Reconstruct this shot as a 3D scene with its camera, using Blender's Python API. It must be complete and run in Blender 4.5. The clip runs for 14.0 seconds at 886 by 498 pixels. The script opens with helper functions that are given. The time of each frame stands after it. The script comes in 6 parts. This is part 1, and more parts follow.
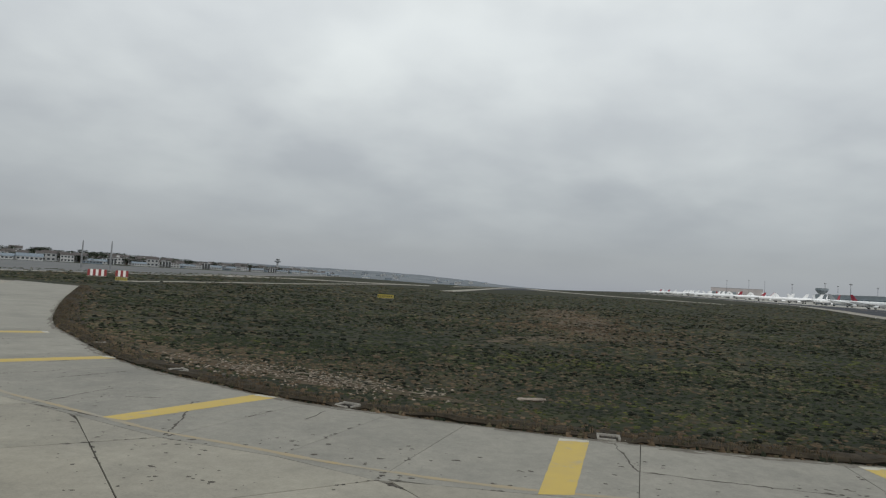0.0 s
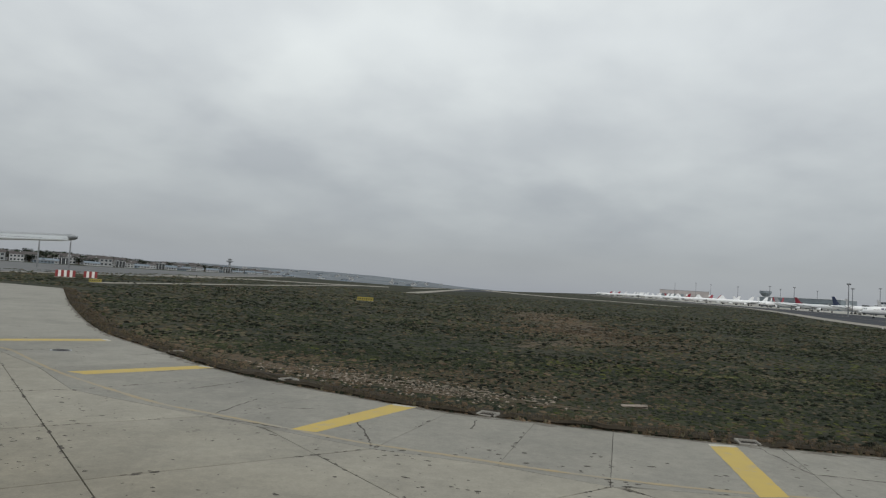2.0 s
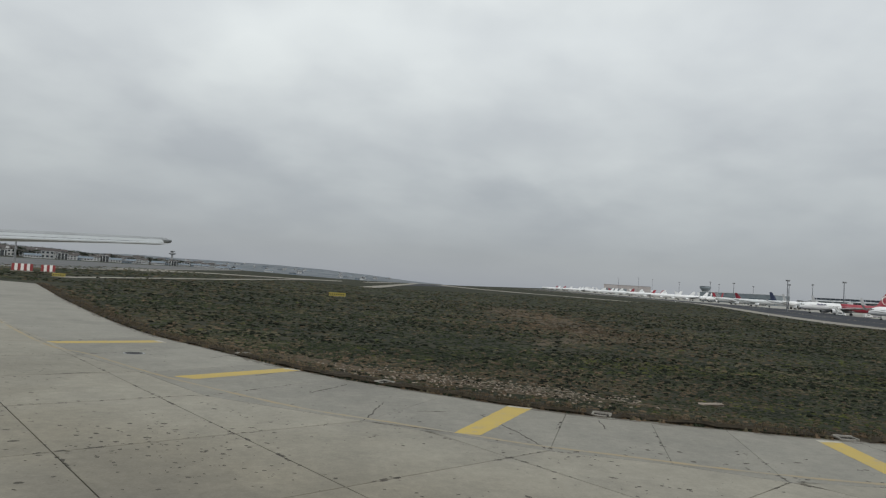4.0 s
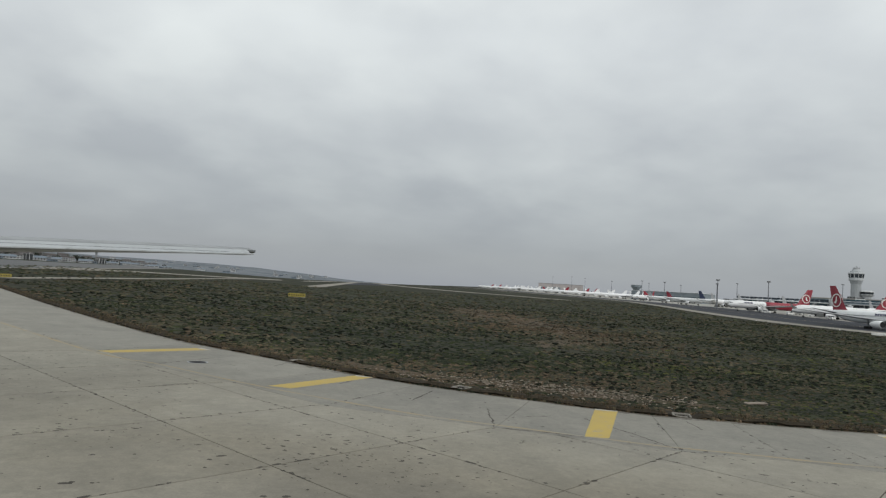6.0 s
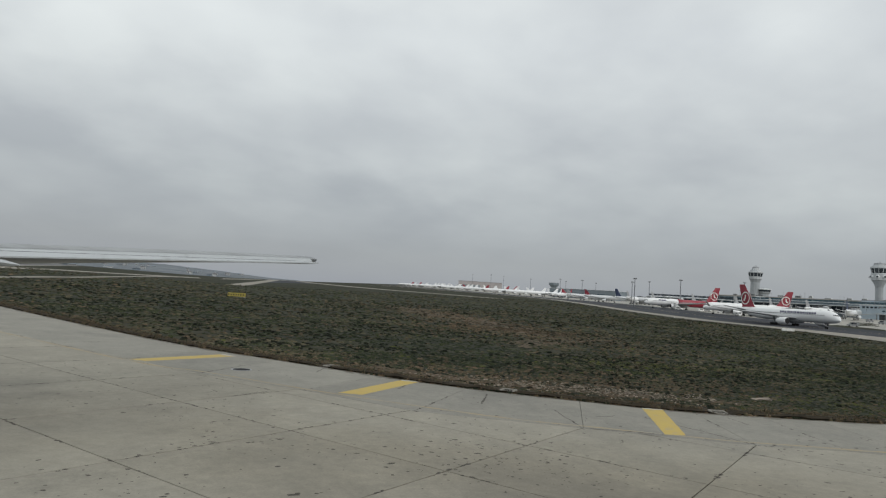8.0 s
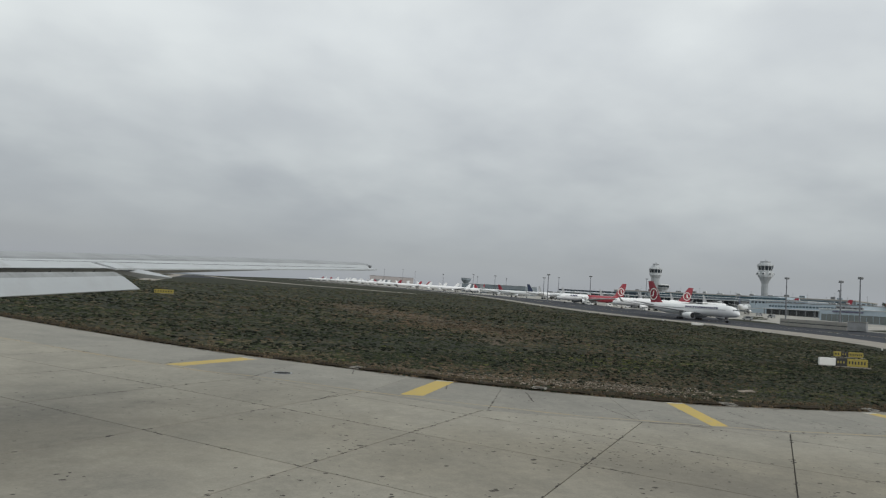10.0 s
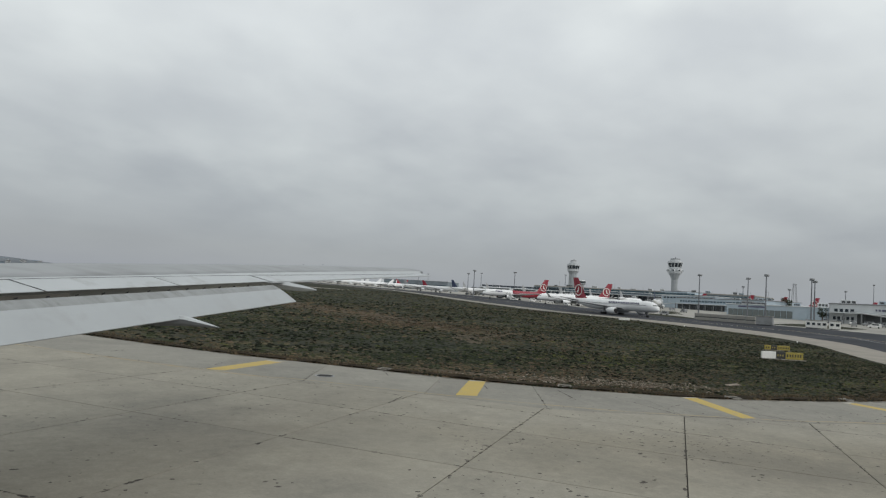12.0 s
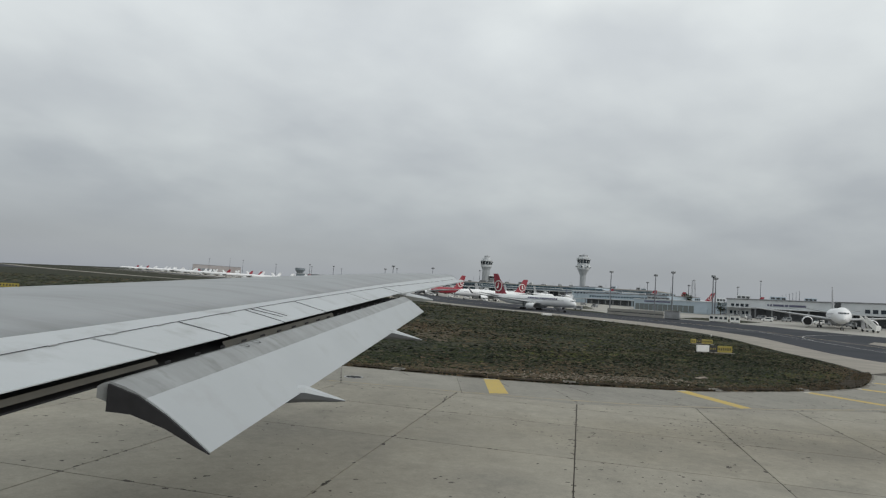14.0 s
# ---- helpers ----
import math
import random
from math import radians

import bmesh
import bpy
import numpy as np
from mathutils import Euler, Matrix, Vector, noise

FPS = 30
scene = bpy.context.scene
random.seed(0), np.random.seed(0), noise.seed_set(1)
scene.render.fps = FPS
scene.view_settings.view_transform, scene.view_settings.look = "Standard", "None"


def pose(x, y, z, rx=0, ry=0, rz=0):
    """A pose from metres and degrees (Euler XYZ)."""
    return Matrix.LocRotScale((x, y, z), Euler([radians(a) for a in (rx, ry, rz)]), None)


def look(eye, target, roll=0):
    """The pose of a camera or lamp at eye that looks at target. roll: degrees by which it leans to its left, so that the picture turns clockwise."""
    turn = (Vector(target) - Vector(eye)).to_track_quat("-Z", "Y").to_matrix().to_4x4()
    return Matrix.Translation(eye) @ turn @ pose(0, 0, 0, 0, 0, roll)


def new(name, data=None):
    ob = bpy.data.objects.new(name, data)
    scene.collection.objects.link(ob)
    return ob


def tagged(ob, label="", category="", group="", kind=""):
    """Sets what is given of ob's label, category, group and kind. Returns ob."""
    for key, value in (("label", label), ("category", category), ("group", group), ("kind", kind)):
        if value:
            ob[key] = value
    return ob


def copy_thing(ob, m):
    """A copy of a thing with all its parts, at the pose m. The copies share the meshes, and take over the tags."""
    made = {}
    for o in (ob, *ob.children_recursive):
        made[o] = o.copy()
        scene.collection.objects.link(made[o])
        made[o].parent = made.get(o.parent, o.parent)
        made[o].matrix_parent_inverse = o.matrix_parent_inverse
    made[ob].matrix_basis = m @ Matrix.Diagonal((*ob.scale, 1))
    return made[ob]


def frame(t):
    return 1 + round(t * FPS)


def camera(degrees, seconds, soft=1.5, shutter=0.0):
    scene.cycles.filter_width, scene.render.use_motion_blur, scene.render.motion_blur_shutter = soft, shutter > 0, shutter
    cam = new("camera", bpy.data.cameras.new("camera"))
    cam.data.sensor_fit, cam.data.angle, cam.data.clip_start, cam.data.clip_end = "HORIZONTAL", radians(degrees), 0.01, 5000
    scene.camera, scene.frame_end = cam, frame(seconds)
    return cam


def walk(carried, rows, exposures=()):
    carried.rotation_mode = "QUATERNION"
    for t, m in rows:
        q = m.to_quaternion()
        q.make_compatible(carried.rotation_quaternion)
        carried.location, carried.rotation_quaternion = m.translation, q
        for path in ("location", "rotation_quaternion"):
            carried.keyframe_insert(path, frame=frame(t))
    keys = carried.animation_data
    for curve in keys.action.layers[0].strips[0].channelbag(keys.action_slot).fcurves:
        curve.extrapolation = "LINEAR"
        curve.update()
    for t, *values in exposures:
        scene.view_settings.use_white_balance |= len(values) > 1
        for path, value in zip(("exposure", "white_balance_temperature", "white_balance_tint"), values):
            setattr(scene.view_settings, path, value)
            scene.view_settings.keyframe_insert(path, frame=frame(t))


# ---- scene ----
cam = camera(67.225, 14.0, soft=1.25)

# the walk
PATH = [
    (0.0, pose(0.000, 0.000, 5.000, 93.234, -3.363, -0.000)),
    (0.5, pose(-1.798, -0.277, 5.016, 93.435, -3.383, -0.960)),
    (1.0, pose(-3.673, -0.538, 5.032, 93.469, -3.451, -1.943)),
    (1.5, pose(-5.562, -0.749, 5.049, 93.523, -3.532, -3.003)),
    (2.0, pose(-7.445, -0.952, 5.066, 93.565, -3.589, -4.139)),
    (2.5, pose(-9.314, -1.093, 5.083, 93.474, -3.654, -5.294)),
    (3.0, pose(-11.136, -1.190, 5.100, 93.482, -3.705, -6.487)),
    (3.2, pose(-11.846, -1.231, 5.107, 93.405, -3.726, -6.971)),
    (5.3, pose(-19.441, -1.207, 5.180, 93.471, -3.823, -12.234)),
    (5.5, pose(-20.160, -1.177, 5.187, 93.495, -3.804, -12.872)),
    (6.0, pose(-21.949, -1.095, 5.204, 93.573, -3.753, -14.503)),
    (6.5, pose(-23.700, -0.983, 5.222, 93.714, -3.703, -16.242)),
    (7.0, pose(-25.429, -0.815, 5.239, 93.780, -3.690, -18.008)),
    (7.5, pose(-27.117, -0.614, 5.257, 93.780, -3.689, -19.767)),
    (8.0, pose(-28.892, -0.328, 5.275, 93.812, -3.693, -21.584)),
    (8.2, pose(-29.614, -0.206, 5.283, 93.852, -3.693, -22.312)),
    (10.3, pose(-37.092, 1.363, 5.364, 93.846, -3.724, -30.575)),
    (10.5, pose(-37.748, 1.564, 5.371, 93.841, -3.715, -31.286)),
    (11.0, pose(-39.395, 2.100, 5.390, 93.852, -3.692, -33.036)),
    (11.5, pose(-41.034, 2.727, 5.409, 93.869, -3.683, -34.789)),
    (12.0, pose(-42.649, 3.417, 5.428, 93.890, -3.701, -36.541)),
    (12.5, pose(-44.219, 4.100, 5.447, 93.887, -3.718, -38.421)),
    (13.0, pose(-45.785, 4.786, 5.466, 93.871, -3.717, -40.397)),
    (13.5, pose(-47.350, 5.503, 5.485, 93.915, -3.701, -42.380)),
    (14.0, pose(-48.926, 6.258, 5.505, 93.943, -3.668, -44.331)),
]
walk(cam, PATH)

# ---------------------------------------------------------------- light
world = bpy.data.worlds.new("overcast")
scene.world = world
world.use_nodes = True
wn = world.node_tree
wn.nodes.clear()


def link(tree, a, b):
    tree.links.new(a, b)


BANKS = ((-9, 18, 9, 3.2, 0.8), (14, 10.6, 7, 1.5, 0.9), (5, 18, 12, 4, 0.4), (28, 14, 9, 3.5, 0.5), (-33, 16, 9, 3, 0.4), (-13.3, 9.8, 7, 2, -0.8), (9, 22.5, 9, 1.8, -0.6), (-25, 4.5, 13, 2.2, -0.3),
         (21, 6.3, 14, 2, -0.4), (-2.6, 8, 7, 1.6, -0.4), (45, 16, 7, 3, 0.5), (31, 20, 14, 4.5, 0.4), (40, 12.5, 7, 2, -0.4), (60.6, 11.4, 7, 1.7, 0.7), (66.6, 15.7, 9, 3, 0.6), (75, 12.5, 6, 2, 0.4),
         (53, 14, 6, 2, -0.5), (37, 9.8, 10, 2, -0.4), (56, 22, 9, 2, -0.5))


def build_sky():
    t = wn
    out = t.nodes.new("ShaderNodeOutputWorld")
    bg = t.nodes.new("ShaderNodeBackground")
    co = t.nodes.new("ShaderNodeTexCoord")
    sep = t.nodes.new("ShaderNodeSeparateXYZ")
    link(t, co.outputs["Generated"], sep.inputs[0])

    def maths(op, a, b=None, clamp=False):
        n = t.nodes.new("ShaderNodeMath")
        n.operation = op
        n.use_clamp = clamp
        for i, v in enumerate((a, b)):
            if v is None:
                continue
            if isinstance(v, (int, float)):
                n.inputs[i].default_value = v
            else:
                link(t, v, n.inputs[i])
        return n.outputs[0]

    up = maths("MAXIMUM", sep.outputs["Z"], 0.0)
    den = maths("ADD", up, 0.30)
    px = maths("DIVIDE", sep.outputs["X"], den)
    py = maths("DIVIDE", sep.outputs["Y"], den)
    comb = t.nodes.new("ShaderNodeCombineXYZ")
    link(t, px, comb.inputs[0])
    link(t, py, comb.inputs[1])
    big = t.nodes.new("ShaderNodeTexNoise")
    big.inputs["Scale"].default_value = 1.15
    big.inputs["Detail"].default_value = 4
    big.inputs["Roughness"].default_value = 0.5
    big.inputs["Distortion"].default_value = 0.25
    link(t, comb.outputs[0], big.inputs["Vector"])
    small = t.nodes.new("ShaderNodeTexNoise")
    small.inputs["Scale"].default_value = 3.4
    small.inputs["Detail"].default_value = 5
    small.inputs["Roughness"].default_value = 0.48
    link(t, comb.outputs[0], small.inputs["Vector"])
    cloud = maths("ADD", maths("MULTIPLY", big.outputs[0], 0.66), maths("MULTIPLY", small.outputs[0], 0.34))
    # the larger lit and shaded banks: azimuth and elevation, their half widths in degrees, and strength
    azimuth = maths("ADD", maths("MULTIPLY", maths("ARCTAN2", sep.outputs["X"], sep.outputs["Y"]), 57.296), maths("MULTIPLY", maths("SUBTRACT", big.outputs[0], 0.5), 14.0))
    lift = maths("ADD", maths("MULTIPLY", maths("ARCSINE", sep.outputs["Z"]), 57.296), maths("MULTIPLY", maths("SUBTRACT", small.outputs[0], 0.5), 5.0))
    for az, el, wide, high, amount in BANKS:
        u = maths("DIVIDE", maths("SUBTRACT", azimuth, az), wide)
        v = maths("DIVIDE", maths("SUBTRACT", lift, el), high)
        bell = maths("POWER", 2.718, maths("MULTIPLY", maths("ADD", maths("MULTIPLY", u, u), maths("MULTIPLY", v, v)), -1.0))
        cloud = maths("ADD", cloud, maths("MULTIPLY", bell, amount * 0.085))
    ramp = t.nodes.new("ShaderNodeValToRGB")
    ramp.color_ramp.elements[0].position = 0.38
    ramp.color_ramp.elements[0].color = (0.875, 0.895, 0.912, 1)
    ramp.color_ramp.elements[1].position = 0.63
    ramp.color_ramp.elements[1].color = (1.165, 1.185, 1.165, 1)
    link(t, cloud, ramp.inputs[0])
    # a deep overcast is brighter overhead than at its foot
    grad = t.nodes.new("ShaderNodeValToRGB")
    e = grad.color_ramp.elements
    e[0].position, e[0].color = 0.0, (0.318, 0.341, 0.368, 1)
    e[1].position, e[1].color = 1.0, (0.82, 0.84, 0.83, 1)
    for pos, v in ((0.05, 0.355), (0.16, 0.47), (0.36, 0.70)):
        k = e.new(pos)
        tint = 0.03 * max(0.0, 1 - pos / 0.3)
        k.color = (v * (0.968 - 0.5 * tint), v, v * (1.012 + tint), 1)
    link(t, sep.outputs["Z"], grad.inputs[0])
    # clouds lose contrast in the haze at the foot of the sky
    fade = maths("MULTIPLY", sep.outputs["Z"], 7.0, True)
    flat = t.nodes.new("ShaderNodeMixRGB")
    link(t, fade, flat.inputs[0])
    flat.inputs[1].default_value = (0.932, 0.940, 0.978, 1)
    link(t, ramp.outputs[0], flat.inputs[2])
    mul = t.nodes.new("ShaderNodeMixRGB")
    mul.blend_type = "MULTIPLY"
    mul.inputs[0].default_value = 1
    link(t, grad.outputs[0], mul.inputs[1])
    link(t, flat.outputs[0], mul.inputs[2])
    sky = t.nodes.new("ShaderNodeTexSky")
    sky.sky_type = "NISHITA"
    sky.sun_disc = False
    sky.sun_elevation = radians(31)
    sky.sun_rotation = radians(200)
    add = t.nodes.new("ShaderNodeMixRGB")
    add.blend_type = "ADD"
    add.inputs[0].default_value = 0.006
    link(t, mul.outputs[0], add.inputs[1])
    link(t, sky.outputs[0], add.inputs[2])
    link(t, add.outputs[0], bg.inputs["Color"])
    bg.inputs["Strength"].default_value = 1.0
    link(t, bg.outputs[0], out.inputs[0])


build_sky()
sun = new("sun", bpy.data.lights.new("sun", "SUN"))
sun.data.energy = 1.25
sun.data.angle = radians(50)
sun.data.color = (1.0, 0.97, 0.92)
sun.matrix_world = look((0, 0, 60), (-30, 95, 0))

# ---------------------------------------------------------------- materials
def material(name, colour, rough=0.6, metal=0.0, second=None, scale=1.0, spread=0.12, bump=0.0, bump_scale=20.0,
             detail=6, rnd=0.0, spec=0.5, third=None, third_scale=0.1, third_amount=0.5, stretch=None):
    m = bpy.data.materials.new(name)
    m.use_nodes = True
    t = m.node_tree
    b = t.nodes["Principled BSDF"]
    b.inputs["Roughness"].default_value = rough
    b.inputs["Metallic"].default_value = metal
    b.inputs["Specular IOR Level"].default_value = spec
    co = t.nodes.new("ShaderNodeTexCoord")
    vec = co.outputs["Object"]
    if stretch:
        mp = t.nodes.new("ShaderNodeMapping")
        mp.inputs["Scale"].default_value = stretch
        link(t, vec, mp.inputs[0])
        vec = mp.outputs[0]
    second = second or tuple(c * (1 - spread) for c in colour)

    def noise_mix(sc, lo, hi, base, other, det=detail):
        n = t.nodes.new("ShaderNodeTexNoise")
        n.inputs["Scale"].default_value = sc
        n.inputs["Detail"].default_value = det
        n.inputs["Roughness"].default_value = 0.6
        link(t, vec, n.inputs["Vector"])
        r = t.nodes.new("ShaderNodeMapRange")
        r.inputs[1].default_value, r.inputs[2].default_value = lo, hi
        link(t, n.outputs[0], r.inputs[0])
        mx = t.nodes.new("ShaderNodeMixRGB")
        link(t, r.outputs[0], mx.inputs[0])
        for i, v in ((1, base), (2, other)):
            if isinstance(v, tuple):
                mx.inputs[i].default_value = (*v, 1)
            else:
                link(t, v, mx.inputs[i])
        return mx.outputs[0]

    c = noise_mix(scale, 0.35, 0.65, tuple(colour), tuple(second))
    if third:
        c = noise_mix(third_scale, 0.62 - 0.3 * third_amount, 0.75 - 0.2 * third_amount, c, tuple(third))
    if rnd:
        info = t.nodes.new("ShaderNodeObjectInfo")
        r = t.nodes.new("ShaderNodeMapRange")
        r.inputs[3].default_value, r.inputs[4].default_value = 1 - rnd, 1 + rnd
        link(t, info.outputs["Random"], r.inputs[0])
        hsv = t.nodes.new("ShaderNodeHueSaturation")
        link(t, r.outputs[0], hsv.inputs["Value"])
        link(t, c, hsv.inputs["Color"])
        c = hsv.outputs[0]
    link(t, c, b.inputs["Base Color"])
    if bump:
        n = t.nodes.new("ShaderNodeTexNoise")
        n.inputs["Scale"].default_value = bump_scale
        n.inputs["Detail"].default_value = 5
        link(t, vec, n.inputs["Vector"])
        bp = t.nodes.new("ShaderNodeBump")
        bp.inputs["Strength"].default_value = bump
        link(t, n.outputs[0], bp.inputs["Height"])
        link(t, bp.outputs[0], b.inputs["Normal"])
    return m


def rough_field():
    """Thin turf on soil: dark olive ground broken by straw streaks, mossy spots and drifts of withered brown."""
    m = material("dry_grass_soil", (0.023, 0.027, 0.0175), 0.95, second=(0.015, 0.018, 0.0118), scale=0.9, bump=0.7, bump_scale=5,
                 third=(0.042, 0.040, 0.027), third_scale=0.05, third_amount=0.40, spec=0.1, detail=8)
    t = m.node_tree
    b = t.nodes["Principled BSDF"]
    c = b.inputs["Base Color"].links[0].from_socket
    co = t.nodes.new("ShaderNodeTexCoord")
    for k, (sc, lo, hi, colour, top) in enumerate(((0.23, 0.50, 0.62, (0.060, 0.053, 0.034), 0.5), (0.30, 0.53, 0.66, (0.043, 0.050, 0.022), 0.7), (2.6, 0.55, 0.68, (0.072, 0.063, 0.042), 0.4), (1.1, 0.58, 0.68, (0.014, 0.016, 0.011), 0.7))):
        mp = t.nodes.new("ShaderNodeMapping")
        mp.inputs["Location"].default_value = (17 * k, 5 * k, 0)
        link(t, co.outputs["Object"], mp.inputs[0])
        n = t.nodes.new("ShaderNodeTexNoise")
        n.inputs["Scale"].default_value = sc
        n.inputs["Detail"].default_value = 7
        n.inputs["Roughness"].default_value = 0.65
        link(t, mp.outputs[0], n.inputs["Vector"])
        r = t.nodes.new("ShaderNodeMapRange")
        for i, q in enumerate((lo, hi, 0.0, top)):
            r.inputs[i + 1].default_value = q
        link(t, n.outputs[0], r.inputs[0])
        mx = t.nodes.new("ShaderNodeMixRGB")
        link(t, r.outputs[0], mx.inputs[0])
        link(t, c, mx.inputs[1])
        mx.inputs[2].default_value = (*colour, 1)
        c = mx.outputs[0]
    link(t, c, b.inputs["Base Color"])
    return m


SOIL = rough_field()


def worn_concrete(name, colour, second, third):
    """Old broom-finished concrete: mottled, streaked and blotched with dark stains."""
    m = material(name, colour, 0.85, second=second, scale=0.45, bump=0.25, bump_scale=22,
                 rnd=0.06, third=third, third_scale=0.12, third_amount=0.3, spec=0.25, detail=9)
    t = m.node_tree
    b = t.nodes["Principled BSDF"]
    base = b.inputs["Base Color"].links[0].from_socket
    co = t.nodes.new("ShaderNodeTexCoord")
    val = None
    for sc, lo, hi, v0, v1, st in ((3.2, 0.30, 0.70, 0.90, 1.09, (1, 1, 1)), (15.0, 0.3, 0.7, 0.90, 1.09, (1, 1, 1)), (0.55, 0.60, 0.74, 1.0, 0.88, (1, 0.45, 1)), (2.4, 0.64, 0.74, 1.0, 0.80, (1, 1, 1)), (0.9, 0.66, 0.78, 1.0, 1.22, (0.5, 1, 1))):
        mp = t.nodes.new("ShaderNodeMapping")
        mp.inputs["Scale"].default_value = st
        mp.inputs["Location"].default_value = (sc * 3, sc, 0)
        link(t, co.outputs["Object"], mp.inputs[0])
        n = t.nodes.new("ShaderNodeTexNoise")
        n.inputs["Scale"].default_value = sc
        n.inputs["Detail"].default_value = 6
        n.inputs["Roughness"].default_value = 0.65
        link(t, mp.outputs[0], n.inputs["Vector"])
        r = t.nodes.new("ShaderNodeMapRange")
        for i, q in enumerate((lo, hi, v0, v1)):
            r.inputs[i + 1].default_value = q
        link(t, n.outputs[0], r.inputs[0])
        if val is None:
            val = r.outputs[0]
        else:
            mu = t.nodes.new("ShaderNodeMath")
            mu.operation = "MULTIPLY"
            link(t, val, mu.inputs[0])
            link(t, r.outputs[0], mu.inputs[1])
            val = mu.outputs[0]
    hsv = t.nodes.new("ShaderNodeHueSaturation")
    link(t, val, hsv.inputs["Value"])
    link(t, base, hsv.inputs["Color"])
    # a broad brownish film of rubber and oil where the wheels run
    mp = t.nodes.new("ShaderNodeMapping")
    mp.vector_type = "TEXTURE"
    mp.inputs["Location"].default_value = (-17, 14.5, 0)
    mp.inputs["Rotation"].default_value = (0, 0, radians(-32))
    mp.inputs["Scale"].default_value = (19, 6.5, 50)
    link(t, co.outputs["Object"], mp.inputs[0])
    far = t.nodes.new("ShaderNodeVectorMath")
    far.operation = "LENGTH"
    link(t, mp.outputs[0], far.inputs[0])
    n = t.nodes.new("ShaderNodeTexNoise")
    n.inputs["Scale"].default_value = 0.28
    n.inputs["Detail"].default_value = 7
    link(t, co.outputs["Object"], n.inputs["Vector"])
    add = t.nodes.new("ShaderNodeMath")
    link(t, far.outputs["Value"], add.inputs[0])
    link(t, n.outputs[0], add.inputs[1])
    r = t.nodes.new("ShaderNodeMapRange")
    for i, q in enumerate((0.75, 1.6, 0.8, 0.0)):
        r.inputs[i + 1].default_value = q
    link(t, add.outputs[0], r.inputs[0])
    film = t.nodes.new("ShaderNodeMixRGB")
    film.blend_type = "MULTIPLY"
    link(t, r.outputs[0], film.inputs[0])
    link(t, hsv.outputs[0], film.inputs[1])
    film.inputs[2].default_value = (0.79, 0.765, 0.72, 1)
    link(t, film.outputs[0], b.inputs["Base Color"])
    return m


CONCRETE = worn_concrete("taxiway_concrete", (0.280, 0.263, 0.219), (0.232, 0.219, 0.185), (0.193, 0.183, 0.158))
EDGE_CONCRETE = worn_concrete("edge_concrete", (0.243, 0.233, 0.203), (0.206, 0.199, 0.176), (0.172, 0.166, 0.149))
APRON = material("apron_concrete", (0.34, 0.33, 0.30), 0.85, second=(0.28, 0.27, 0.25), scale=0.05, spec=0.2)
ASPHALT = material("asphalt", (0.040, 0.043, 0.051), 0.9, second=(0.031, 0.034, 0.041), scale=0.08, bump=0.1, bump_scale=5,
                   third=(0.056, 0.059, 0.067), third_scale=0.03, third_amount=0.4, spec=0.12)
RUNWAY = material("worn_runway_asphalt", (0.128, 0.131, 0.134), 0.85, second=(0.105, 0.108, 0.111), scale=0.06, third=(0.085, 0.087, 0.09), third_scale=0.02, third_amount=0.3, spec=0.2)
SHOULDER = material("pale_shoulder", (0.285, 0.262, 0.228), 0.9, second=(0.22, 0.205, 0.18), scale=0.15, spec=0.2)
JOINT = material("joint_tar", (0.058, 0.050, 0.040), 0.9, spread=0.3, scale=3)
YELLOW = material("taxiway_yellow", (0.43, 0.315, 0.07), 0.75, second=(0.40, 0.295, 0.08), scale=1.2, third=(0.33, 0.27, 0.15), third_scale=2.5, third_amount=0.2)
PALE_KERB = material("pale_kerb_concrete", (0.27, 0.258, 0.23), 0.85, second=(0.20, 0.19, 0.17), scale=4, spec=0.2)
VERGE_SOIL = material("drain_silt", (0.075, 0.066, 0.052), 0.95, second=(0.04, 0.035, 0.028), scale=5, spec=0.1)
WORN_WHITE = material("worn_pale_paint", (0.43, 0.41, 0.35), 0.8, second=(0.33, 0.31, 0.26), scale=2.5)
DIRT = material("verge_dirt", (0.105, 0.096, 0.082), 0.95, second=(0.165, 0.153, 0.132), scale=1.6, spec=0.15)
FADED = material("worn_yellow", (0.292, 0.226, 0.118), 0.8, second=(0.262, 0.226, 0.160), scale=1.1, third=(0.24, 0.222, 0.182), third_scale=0.4, third_amount=0.45)
WHITE_LINE = material("line_white", (0.34, 0.34, 0.33), 0.7, second=(0.45, 0.45, 0.44), scale=0.6)
WING_GREY = material("wing_grey_paint", (0.235, 0.248, 0.258), 0.42, second=(0.198, 0.210, 0.219), scale=0.5, third=(0.165, 0.173, 0.178), third_scale=1.1, third_amount=0.45, stretch=(0.3, 1.1, 1))
WING_WHITE = material("wing_pale_paint", (0.372, 0.395, 0.412), 0.42, second=(0.345, 0.366, 0.380), scale=0.7, third=(0.275, 0.287, 0.292), third_scale=1.6, third_amount=0.25)
FLAP_PAINT = material("flap_pale_paint", (0.322, 0.343, 0.358), 0.42, second=(0.302, 0.322, 0.336), scale=0.7, third=(0.285, 0.30, 0.308), third_scale=1.2, third_amount=0.3)
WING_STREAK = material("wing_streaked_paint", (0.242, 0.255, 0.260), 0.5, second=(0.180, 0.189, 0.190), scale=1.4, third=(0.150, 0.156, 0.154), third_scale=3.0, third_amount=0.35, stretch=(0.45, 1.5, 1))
# Dark grey that puts the shade on the fairings' lower sides into the colour.
FAIRING_SHADE = material("fairing_shaded_paint", (0.125, 0.133, 0.142), 0.5, spread=0.12, scale=2)
